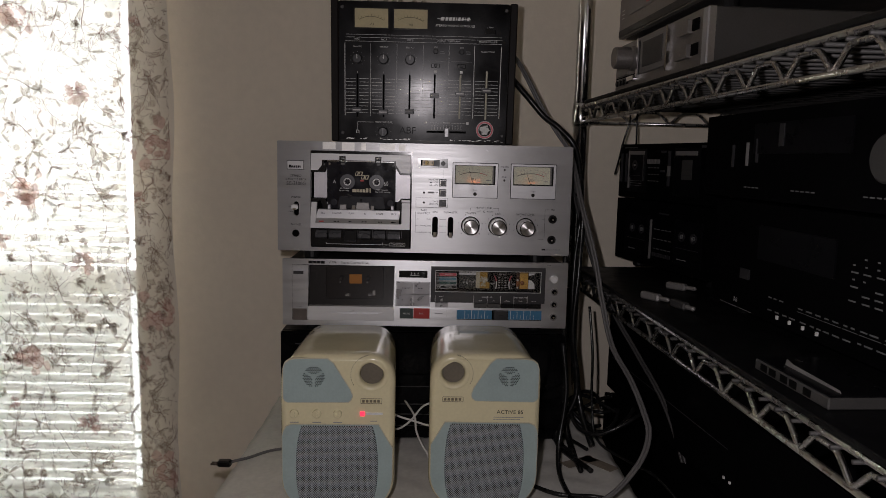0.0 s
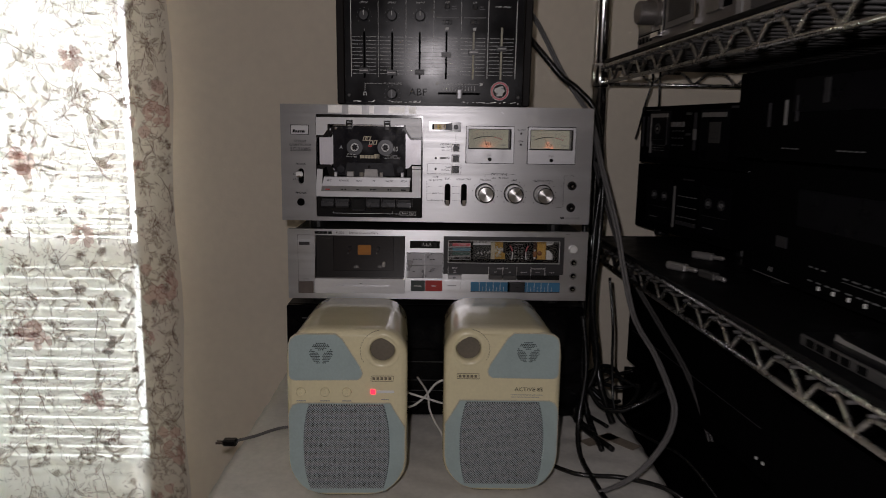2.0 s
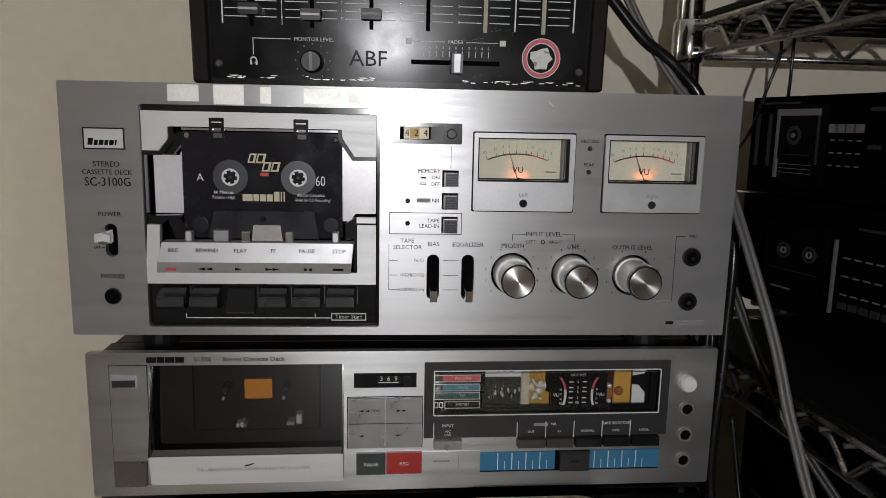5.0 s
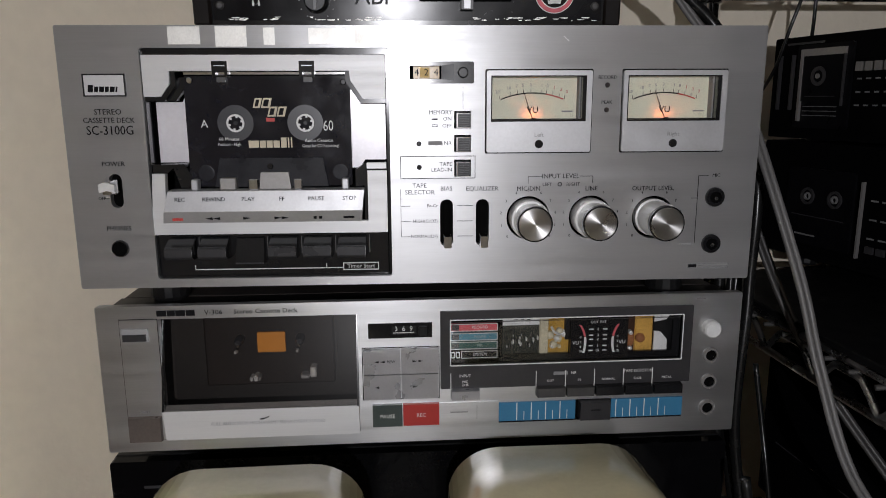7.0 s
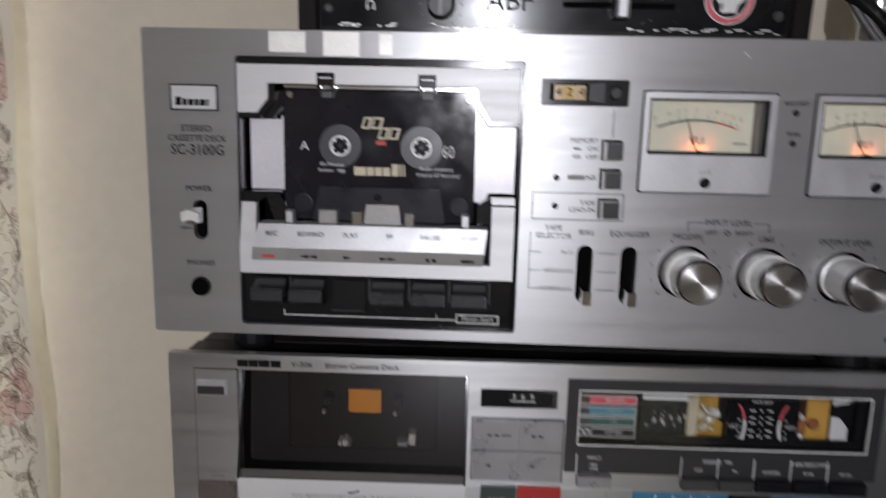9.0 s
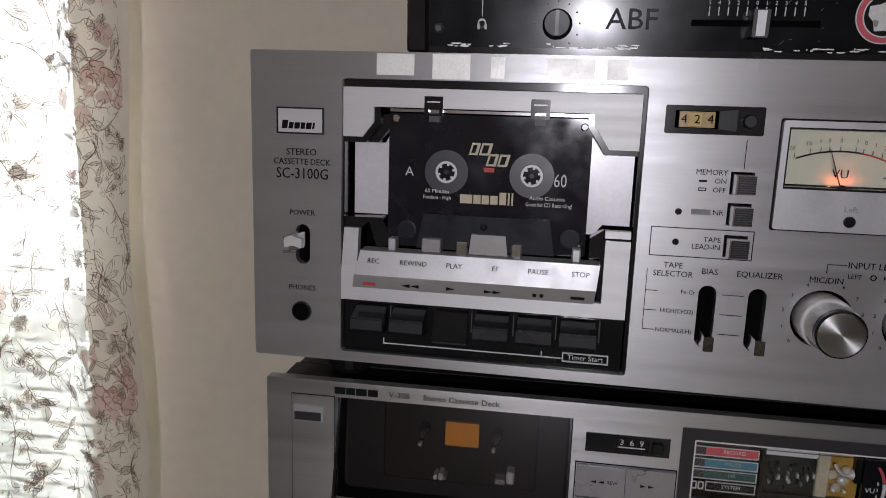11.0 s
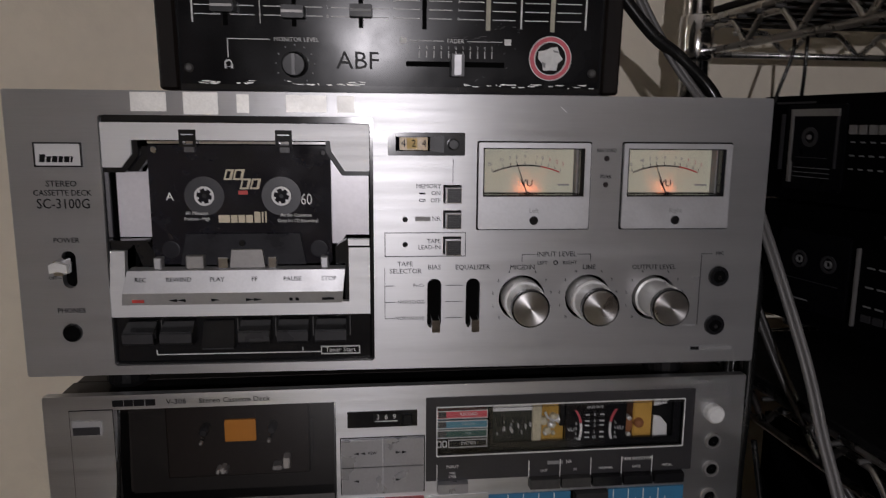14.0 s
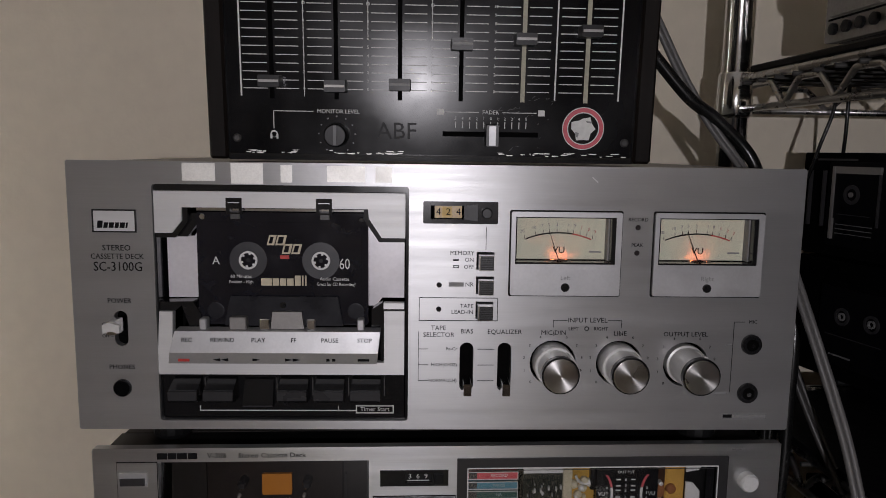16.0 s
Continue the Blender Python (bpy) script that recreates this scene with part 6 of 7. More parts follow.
def speaker(m, flip, label, low):
    sp = thing("speaker", m, label, "speaker", "pair of desktop speakers")
    sx = -1 if flip else 1

    def at(u, v):
        return (sx * (u - 65) / 1000, (205 - v) / 1000 - low)

    def outline(inset, k, drop):
        pts = []
        w, top, bot = 0.065 * k - inset, 0.205 - low - drop - inset, 0.012 - low + inset
        for cx, cz, r, a in ((w, top, 0.031, 0), (-w, top, 0.031, 90), (-w, bot, 0.042, 180), (w, bot, 0.042, 270)):
            ox, oz = cx - math.copysign(r, cx), cz + (-r if a < 180 else r)
            pts += [(ox + r * math.cos(radians(a + 90 * i / 8)), oz + r * math.sin(radians(a + 90 * i / 8))) for i in range(9)]
        return pts

    bm = bmesh.new()
    rows = []
    for y, inset, k, drop in ((0.0, 0.0065, 1, 0), (0.0012, 0.0035, 1, 0), (0.004, 0.0012, 1, 0), (0.010, 0, 1, 0), (0.03, 0, 1, 0.0005), (0.06, 0, 0.995, 0.0015), (0.13, 0, 0.98, 0.003), (0.195, 0, 0.955, 0.005), (0.205, 0.004, 0.945, 0.007), (0.208, 0.012, 0.935, 0.009)):
        rows.append([bm.verts.new((x, y, z)) for x, z in outline(inset, k, drop)])
    n = len(rows[0])
    for p, q in zip(rows, rows[1:]):
        for i in range(n):
            bm.faces.new((p[i], p[(i + 1) % n], q[(i + 1) % n], q[i]))
    bm.faces.new(rows[-1][::-1])
    part("case", bm, BEIGE, sp, "glossy beige plastic case", smooth=True)
    part("front_panel", holed(outline(0.0064, 1, 0), [ring(*at(103, 23), 0.0195, 32)], 0.0, 0.003), BEIGE, sp)
    for x in (-0.035, 0.035):
        for y in (0.03, 0.17):
            part("foot", lathe([(0.008, 0.0), (0.009, 0.002), (0.009, 0.016)], 14, "Z", (x, y, 0)), BLUE_GREY, sp)

    def panel(name, uv, y0, mat, text=""):
        return part(name, P([at(*q) for q in uv], y0, 0.004), mat, sp, text)

    panel("tweeter_gap", ((3, 16), (5, 9), (10, 5), (20, 3.4), (54, 3.4), (61, 9), (67, 19), (80, 40), (82.6, 48), (81, 53), (77, 56), (9, 56.6), (5, 55), (3, 51)), -0.0004, IVORY)
    panel("tweeter_panel", ((4, 16), (6, 9.6), (11, 6), (20, 4.4), (53.4, 4.4), (60, 9.6), (66, 19.4), (79, 40.4), (81.4, 48), (80, 52.2), (76.4, 55), (9.6, 55.6), (5.8, 54), (4, 50.6)), -0.0016, BLUE_GREY, "pale blue grey tweeter panel")
    cx, cz = at(38, 25)
    for i in range(-6, 7):
        for j in range(-6, 7):
            x, z = (i + 0.5 * (j % 2)) * 0.0021, j * 0.00182
            d, a = math.hypot(x, z), math.degrees(math.atan2(z, x)) % 120
            if d < 0.0118 and d > 0.003 and min(abs(a - 30), abs(a - 150)) > 9 * 0.008 / max(d, 0.004):
                part("grille_hole", P(ring(cx + x, cz + z, 0.00075, 6), -0.0018, -0.0012), HOLE, sp)
    px, pz = at(103, 23)
    part("port_ring", lathe([(0.0200, 0.0004), (0.0186, -0.0006), (0.0172, -0.0007), (0.0150, 0.0002), (0.0136, 0.003), (0.0132, 0.010), (0.0130, 0.022)], 40, "Y", (px, 0, pz), capped=False), BEIGE, sp, "flared bass port", smooth=True)
    part("port", lathe([(0.0129, 0.009), (0.0126, 0.0095)], 32, "Y", (px, 0, pz)), material("brown_port_cavity", (0.14, 0.12, 0.09), 0.5), sp, "dark bass port")
    arc = [(px + 0.0232 * math.cos(radians(a)) * 1, pz + 0.0232 * math.sin(radians(a))) for a in (np.linspace(100, 215, 16) if not flip else np.linspace(80, -35, 16))]
    for i in range(0, 15):
        (ax, az), (bx, bz) = arc[i], arc[i + 1]
        fx, fz = bx - ax, bz - az
        part("print_mark", P([(ax, az), (ax + fx * 0.62, az + fz * 0.62), (ax + fx * 0.62 + fz * 0.16, az + fz * 0.62 - fx * 0.16), (ax + fz * 0.16, az - fx * 0.16)], -0.0004, 0.002), MAKER, sp)
    mx0, mz0 = at(103, 54)
    part("maker_plate", holed(rrect(mx0 - 0.0122, mx0 + 0.0122, mz0 - 0.0032, mz0 + 0.0032, 0.0006, 1), [rrect(mx0 - 0.0117, mx0 + 0.0117, mz0 - 0.0027, mz0 + 0.0027, 0.0004, 1)], -0.0005, 0.002), MAKER, sp)
    for k in range(5):
        part("maker_mark", B(mx0 - 0.0105 + 0.0043 * k, mx0 - 0.0075 + 0.0043 * k, -0.0005, 0.002, mz0 - 0.0016, mz0 + 0.0016), MAKER, sp)
    if not flip:
        for u in (16, 41.5, 65):
            x, z = at(u, 69)
            k = part("dial_knob", lathe([(0.0052, 0.002), (0.0048, -0.0035), (0.0040, -0.0045)], 20, "Y", (x, 0, z)), BEIGE, sp, "small beige round knob")
            part("knob_ridge", B(x - 0.0009, x + 0.0009, -0.0062, -0.0040, z - 0.0036, z + 0.0036, 0.0004), BEIGE, k)
            part("print_mark", B(x - 0.005, x + 0.005, -0.0004, 0.002, z - 0.0112, z - 0.0102), PRINT_GREY, sp)
        x, z = at(93, 69)
        part("power_light", B(x - 0.0026, x + 0.0026, -0.002, 0.002, z - 0.0026, z + 0.0026, 0.0004), LED_RED, sp, "glowing red power light")
        part("power_bar", B(x + 0.004, x + 0.023, -0.0015, 0.002, z - 0.0013, z + 0.0013, 0.0004), WHITE_PLASTIC, sp)
        part("print_mark", B(x + 0.009, x + 0.017, -0.0004, 0.002, z - 0.0094, z - 0.0086), PRINT_GREY, sp)
    else:
        x, z = at(38, 69)
        write("ACTIVE 85", x + 0.018, z, 0.0062, PRINT, sp, y=-0.0003, align="RIGHT", wide=1.1)
        for k in range(2):
            part("print_mark", B(x - 0.017, x + 0.018 - 0.004 * k, -0.0004, 0.002, z - 0.0066 - 0.0026 * k, z - 0.0060 - 0.0026 * k), PRINT_GREY, sp)
    panel("woofer_gap", ((3, 90), (6, 84), (12, 81.4), (112, 81.4), (118, 92), (128.2, 110), (128.2, 148), (126.4, 159), (122.6, 168.4), (116.4, 177.4), (108, 184.6), (97, 188), (33, 188), (22, 184.6), (13.6, 177.4), (7.4, 168.4), (3.6, 159), (1.8, 148), (1.8, 96)), -0.0004, IVORY)
    panel("woofer_panel", ((4, 90), (7, 85), (12.6, 82.4), (111.4, 82.4), (117, 92.4), (127.4, 110.4), (127.4, 148), (125.6, 158.6), (121.8, 167.8), (115.8, 176.6), (107.4, 183.8), (96.6, 187.2), (33.4, 187.2), (22.6, 183.8), (14.2, 176.6), (8.2, 167.8), (4.4, 158.6), (2.6, 148), (2.6, 96)), -0.0014, BLUE_GREY, "pale blue grey woofer panel")
    barrel = []
    for k in range(33):
        q = -1 + k / 16
        barrel.append((111.6 - 6.5 * abs(q) ** 2.4, 132.4 + 49.6 * q))
    sides = barrel + [(129 - u, v) for u, v in barrel[::-1]]
    part("grille", P([at(*q) for q in sides], -0.0046, 0.0, 0.03), PERFORATED, sp, "perforated blue grey woofer grille")
    return sp


speaker(pose(-0.0955, 0.815, 0.7235, 0, 0, 2.0) @ Matrix.Diagonal((1.05, 0.90, 1.035, 1)), False, "beige desktop speaker with a glowing red power light", 0.0072)
speaker(pose(0.0822, 0.836, 0.7235, 0, 0, 0.8) @ Matrix.Diagonal((1.05, 0.90, 1.035, 1)), True, "beige desktop speaker without knobs, paired with the lit one", 0.0095)


# ---- wire shelving ----
RACK = pose(0.270, 1.273, 0, 0, 0, 2.75)
LONG, DEEP = 1.22, 0.46
rack = thing("wire_shelving", RACK, "chrome wire shelving unit crowded with black hi-fi gear", "shelving unit")
for x in (0, DEEP):
    for y in (0, -LONG):
        post = part("post", lathe([(0.0127, 0.02), (0.0127, 1.95), (0.0115, 1.956)], 20, "Z", (x, y, 0)), CHROME, rack, smooth=True)
        part("levelling_foot", lathe([(0.016, 0.0), (0.016, 0.006), (0.006, 0.010), (0.006, 0.03)], 14, "Z", (x, y, 0)), STEEL, post)


def truss(a, b, z0, z1, pitch):
    """The bent wire between the two rails of a shelf's edge."""
    a, b = Vector(a), Vector(b)
    n = max(2, int((b - a).length / pitch))
    pts, zm = [], (z0 + z1) / 2
    for i in range(n):
        for f, z in ((0.0, z1 - 0.001), (0.07, z1), (0.36, z1), (0.44, z1 - 0.0015), (0.57, zm), (0.68, z0 + 0.001), (0.72, z0), (0.76, z0 + 0.001), (0.88, zm)):
            p = a.lerp(b, (i + (f + 0.33 if i < n - 1 else f * 0.67 + 0.33)) / n)
            pts.append((p.x, p.y, z))
    pts.append((b.x, b.y, z1))
    return spline(pts, 2)


cross = None
for top, lined in ((1.257, True), (0.968, True), (0.56, False)):
    shelf = part("shelf", sweep([(0.0, -0.012, top), (0.0, -LONG + 0.012, top)], 0.0032, 8), STEEL, rack, "chrome wire shelf")
    for a, b in (((0.0, -0.012), (0.0, -LONG + 0.012)), ((0.012, 0.0), (DEEP - 0.012, 0.0)), ((DEEP, -0.012), (DEEP, -LONG + 0.012)), ((0.012, -LONG), (DEEP - 0.012, -LONG))):
        for z in (top, top - 0.027):
            if not (a == (0.0, -0.012) and z == top):
                part("rail", sweep([(*a, z), (*b, z)], 0.0030, 8), STEEL, shelf, smooth=True)
        part("truss_wire", sweep(truss(a, b, top - 0.025, top - 0.0075, 0.066), 0.0026, 8), STEEL, shelf, smooth=True)
    for x in (0, DEEP):
        for y in (0, -LONG):
            part("corner_collar", lathe([(0.0138, top - 0.034), (0.0156, top - 0.03), (0.0150, top + 0.004), (0.0138, top + 0.006)], 28, "Z", (x, y, 0)), CHROME, shelf, smooth=True)
    # the wires below each shelf are coloured dark for the shade there
    for i in range(int((LONG - 0.04) / 0.0256)):
        if cross is None:
            cross = part("cross_wire", sweep([(-0.0055, 0, 0), (DEEP + 0.004, 0, 0)], 0.0019, 8), SHADED_WIRE, shelf, smooth=True)
            w = cross
        else:
            w = new("cross_wire", cross.data)
            w.parent = shelf
        w.matrix_basis = pose(0, -0.025 - i * 0.0256, top - 0.0050)
    for k in range(3):
        part("brace_wire", sweep([(0.115 * (k + 1), -0.002, top - 0.004), (0.115 * (k + 1), -LONG + 0.002, top - 0.004)], 0.0026, 6), SHADED_WIRE, shelf, smooth=True)
for top, wdt in ((1.257, 0.44), (0.968, 0.44)):
    liner = part("shelf_liner", B(-0.003, DEEP - 0.006, -LONG + 0.03, -0.03, top + 0.0034, top + 0.0088, 0.001), LINER, None)
    liner.matrix_basis = RACK
    tagged(liner, "thin black liner sheet lying on a wire shelf", "shelf liner", "shelf liners")


# ---- hi-fi gear on the shelves, each with its front turned to the aisle ----
def facing(x, y, z, turn=6.0):
    """A pose whose front looks along -x; the origin is the far bottom corner of the front."""
    return pose(x, y, z, 0, 0, -90 + turn)


def gear(name, m, w, h, d, body, face, label, category="hi-fi component", group="", foot=0.014):
    g = thing(name, m, label, category, group)
    part("case", B(0.002, w - 0.002, 0.004, d, 0.0, h, 0.002), body, g)
    part("front", P(rrect(0, w, 0, h, 0.002, 2), -0.004, 0.004), face, g)
    for u in (0.03, w - 0.03):
        for y in (0.03, d - 0.04):
            part("foot", lathe([(0.011, -foot), (0.012, -foot * 0.85), (0.012, 0.001)], 14, "Z", (u, y, 0)), BLACK, g)
    return g


def fr(g, name, u0, u1, v0, v1, mat, y=-0.0055, r=0.0, label=""):
    pts = rrect(u0, u1, v0, v1, r, 3) if r else [(u0, v0), (u1, v0), (u1, v1), (u0, v1)]
    return part(name, P(pts, y, -0.003), mat, g, label)


SILVER_OLD = material("dulled_silver_face", (0.30, 0.28, 0.265), 0.42, 0.7, 0.1, 30)
SHELF_UP, SHELF_MID = 1.257 + 0.0088, 0.968 + 0.0088
amp = gear("tape_deck", facing(0.318, 1.212, SHELF_UP + 0.0142, 3.6), 0.35, 0.069, 0.30, DARK_COVER, SILVER_OLD, "silver fronted tape deck with a large round knob", "tape deck")
part("big_knob", lathe([(0.0185, -0.004), (0.0185, -0.010), (0.0165, -0.011), (0.0165, -0.034), (0.0150, -0.036)], 36, "Y", (0.085, 0, 0.042)), SILVER_OLD, amp, "large silver volume knob")
fr(amp, "angled_panel", 0.008, 0.066, 0.020, 0.052, SILVER_OLD, -0.0065)
fr(amp, "cassette_door", 0.128, 0.226, 0.014, 0.064, COVER, -0.0090, 0.002, "grey cassette door")
fr(amp, "door_window", 0.140, 0.216, 0.022, 0.058, DARK_COVER, -0.0100)
fr(amp, "bright_edge", 0.119, 0.124, 0.010, 0.066, CHROME, -0.0120)
fr(amp, "bright_edge", 0.234, 0.239, 0.006, 0.066, CHROME, -0.0120)
for v in (0.014, 0.044):
    k = fr(amp, "side_key", 0.262, 0.300, v, v + 0.018, SILVER_OLD, -0.0100, 0.002)
    fr(amp, "key_recess", 0.304, 0.322, v + 0.002, v + 0.016, HOLE, -0.0060)
fr(amp, "bright_edge", 0.336, 0.349, 0.002, 0.067, SATIN, -0.0060)
for k in range(4):
    part("jack_socket", lathe([(0.0046, -0.003), (0.0046, -0.007), (0.003, -0.0072)], 14, "Y", (0.012 + 0.016 * k, 0, 0.010)), BLACK, amp)
part("slide_key", B(0.082, 0.112, -0.014, -0.003, 0.006, 0.014, 0.001), CHROME, amp)
fr(amp, "groove", 0.004, 0.118, 0.017, 0.0185, HOLE, -0.0046)
tuner = gear("tuner", facing(0.319, 1.210, SHELF_UP + 0.0142 + 0.069 + 0.0142, 3.6), 0.35, 0.062, 0.29, DARK_COVER, SILVER_OLD, "silver fronted tuner stacked on a tape deck", "tuner")
fr(tuner, "dial_window", 0.05, 0.30, 0.030, 0.054, COVER, -0.0060)
fr(tuner, "red_scale", 0.13, 0.19, 0.034, 0.046, RED_BAR, -0.0070)
fr(tuner, "dark_band", 0.004, 0.346, 0.002, 0.012, BLACK, -0.0060)
for k in range(3):
    fr(tuner, "print_mark", 0.014, 0.024, 0.030 + 0.006 * k, 0.031 + 0.006 * k, WHITE_PRINT, -0.0048)

dub = gear("cassette_deck", facing(0.352, 1.2895, SHELF_MID + 0.1245, 14), 0.28, 0.092, 0.27, GEAR, GEAR, "black double cassette deck holding a clear cassette", "cassette deck", foot=0.0033)
fr(dub, "maker_mark", 0.016, 0.060, 0.0850, 0.0868, PANEL_GREY, -0.0045)
fr(dub, "maker_mark", 0.244, 0.268, 0.0845, 0.0880, PANEL_GREY, -0.0045)
fr(dub, "tape_door", 0.032, 0.094, 0.010, 0.084, GEAR_GLOSS, -0.0062, 0.002)
fr(dub, "clear_cassette", 0.040, 0.088, 0.034, 0.0795, GEAR_GLOSS, -0.0076, 0.002, "clear plastic cassette")
fr(dub, "cassette_edge", 0.040, 0.088, 0.0740, 0.0800, COVER, -0.0086, label="pale edge of the clear cassette")
fr(dub, "cassette_edge", 0.0385, 0.0412, 0.016, 0.0800, COVER, -0.0090, label="pale edge of the clear cassette")
fr(dub, "cassette_edge", 0.0868, 0.0880, 0.030, 0.0740, PANEL_GREY, -0.0086)
part("hub", holed(ring(0.060, 0.056, 0.0085, 20), [ring(0.060, 0.056, 0.0052, 20)], -0.0084, -0.0070), PANEL_GREY, dub)
part("hub", P(ring(0.0595, 0.056, 0.0022, 10), -0.0090, -0.0070), COVER, dub)
fr(dub, "cassette_window", 0.046, 0.080, 0.038, 0.0386, PANEL_GREY, -0.0084)
for k in range(3):
    fr(dub, "print_mark", 0.044, 0.082, 0.021 + 0.004 * k, 0.0216 + 0.004 * k, MARK, -0.0070)
for u in (0.010, 0.026):
    fr(dub, "door_edge", u, u + 0.0016, 0.026, 0.076, PANEL_GREY, -0.0075)
for k in range(4):
    fr(dub, "small_key", 0.0985 + 0.0092 * k, 0.1045 + 0.0092 * k, 0.0590, 0.0665, COVER, -0.0075, 0.0008)
    for v in (0.030, 0.041, 0.052):
        fr(dub, "print_mark", 0.0985 + 0.0092 * k, 0.1030 + 0.0092 * k, v, v + 0.0013, MARK, -0.0045)
for v in (0.046, 0.077):
    fr(dub, "small_key", 0.139, 0.150, v, v + 0.0034, PANEL_GREY, -0.0070)
fr(dub, "bright_edge", 0.1615, 0.1640, 0.024, 0.080, PANEL_GREY, -0.0080)
fr(dub, "bright_edge", 0.1612, 0.1645, 0.040, 0.056, COVER, -0.0084)
fr(dub, "tape_door", 0.176, 0.244, 0.010, 0.084, GEAR_GLOSS, -0.0062, 0.002)
fr(dub, "cassette_edge", 0.182, 0.238, 0.0730, 0.0795, COVER, -0.0080, label="pale edge of a second cassette")
fr(dub, "paper_label", 0.200, 0.226, 0.036, 0.066, DARK_COVER, -0.0072)
for v in (0.042, 0.050):
    fr(dub, "print_mark", 0.203, 0.223, v, v + 0.0016, PANEL_GREY, -0.0078)
low_dub = gear("cassette_deck", facing(0.352, 1.2915, SHELF_MID + 0.0142, 14), 0.28, 0.107, 0.27, GEAR, GEAR, "black cassette deck under a black double deck", "cassette deck")
fr(low_dub, "tape_door", 0.036, 0.112, 0.014, 0.084, GEAR_GLOSS, -0.0062, 0.002)
fr(low_dub, "tape_door", 0.190, 0.262, 0.014, 0.084, GEAR_GLOSS, -0.0062, 0.002)
for u in (0.062, 0.093, 0.212, 0.243):
    part("hub", holed(ring(u, 0.0587, 0.0078, 20), [ring(u, 0.0587, 0.0056, 20)], -0.0080, -0.0060), PANEL_GREY, low_dub)
    part("hub", holed(ring(u, 0.0587, 0.0036, 14), [ring(u, 0.0587, 0.0022, 14)], -0.0080, -0.0060), MARK, low_dub)
for u in (0.044, 0.196):
    fr(low_dub, "door_line", u, u + 0.060, 0.040, 0.0408, PANEL_GREY, -0.0068)
    fr(low_dub, "print_mark", u + 0.006, u + 0.030, 0.022, 0.0234, MARK, -0.0068)
fr(low_dub, "bright_edge", 0.1195, 0.1212, 0.012, 0.0775, COVER, -0.0075)
for k in range(5):
    for v in (0.030, 0.046, 0.062):
        fr(low_dub, "print_mark", 0.128 + 0.011 * k, 0.135 + 0.011 * k, v, v + 0.0014, MARK, -0.0046)
    fr(low_dub, "small_key", 0.128 + 0.011 * k, 0.136 + 0.011 * k, 0.018, 0.024, PANEL_GREY, -0.0060)
fr(low_dub, "maker_mark", 0.14, 0.17, 0.088, 0.0905, PANEL_GREY, -0.0045)

receiver = gear("receiver", facing(0.381, 0.904, SHELF_MID + 0.0142, 4), 0.44, 0.128, 0.34, GEAR, GEAR, "black receiver with rows of tiny printed keys", "receiver")
write("A8", 0.065, 0.0095, 0.0085, PRINT_GREY, receiver, y=-0.0045)
fr(receiver, "print_line", 0.027, 0.103, 0.0010, 0.0018, MARK, -0.0044)
rg2 = random.Random(11)
for row, (v, a, b) in enumerate(((0.0255, 0.195, 0.36), (0.0265, 0.138, 0.172), (0.0125, 0.138, 0.27), (0.014, 0.29, 0.36))):
    u = a
    while u < b:
        w = rg2.uniform(0.005, 0.011)
        fr(receiver, "print_mark", u, u + w, v, v + 0.0014, MARK, -0.0044)
        if row == 0:
            fr(receiver, "print_line", u - 0.001, u + w + 0.004, v - 0.0030, v - 0.0025, MARK, -0.0044)
        u += w + rg2.uniform(0.003, 0.009)
for k in range(4):
    fr(receiver, "small_key", 0.158 + 0.024 * k, 0.1605 + 0.024 * k, 0.0065, 0.0105, WHITE_PRINT, -0.0062)
for row in range(7):
    for k in range(3):
        if rg2.random() < 0.85:
            u = 0.272 + 0.017 * k + rg2.uniform(0, 0.003)
            fr(receiver, "print_mark", u, u + (0.003 if row in (0, 1, 3) else 0.010), 0.050 + 0.0066 * (6 - row), 0.0514 + 0.0066 * (6 - row), MARK, -0.0044)
fr(receiver, "display", 0.110, 0.250, 0.066, 0.104, GEAR_GLOSS, -0.0060, 0.002)
fr(receiver, "small_window", 0.074, 0.094, 0.038, 0.050, PANEL_GREY, -0.0060)
cdp = gear("disc_player", facing(0.378, 0.945, SHELF_MID + 0.0142 + 0.118 + 0.0142, 4), 0.44, 0.100, 0.32, GEAR, GEAR, "black disc player stacked on a receiver", "disc player", foot=0.004)
fr(cdp, "drawer", 0.125, 0.30, 0.052, 0.086, GEAR_GLOSS, -0.0060, 0.001)
for u, v in ((0.070, 0.036), (0.104, 0.038), (0.126, 0.042)):
    fr(cdp, "bright_edge", u + 0.006, u + 0.0078, v, v + 0.027, COVER if u == 0.104 else PANEL_GREY, -0.0070)
fr(cdp, "small_key", 0.179, 0.188, 0.060, 0.084, PANEL_GREY, -0.0070)
for u, n in ((0.106, 4), (0.205, 5), (0.32, 6)):
    for k in range(n):
        fr(cdp, "print_mark", u + 0.009 * k, u + 0.006 + 0.009 * k, 0.0125, 0.0138, MARK, -0.0044)
part("dial_knob", lathe([(0.021, -0.004), (0.021, -0.016), (0.019, -0.018)], 28, "Y", (0.362, 0, 0.047)), DARK_COVER, cdp, "round grey knob")
low1 = gear("amplifier", facing(0.325, 1.205, 0.56 + 0.0202), 0.43, 0.180, 0.34, GEAR, GEAR, "large black amplifier on the lowest shelf", "amplifier")
low2 = gear("amplifier", facing(0.327, 1.200, 0.56 + 0.0202 + 0.180 + 0.0142), 0.43, 0.145, 0.34, GEAR, GEAR, "black amplifier stacked on a larger one", "amplifier")
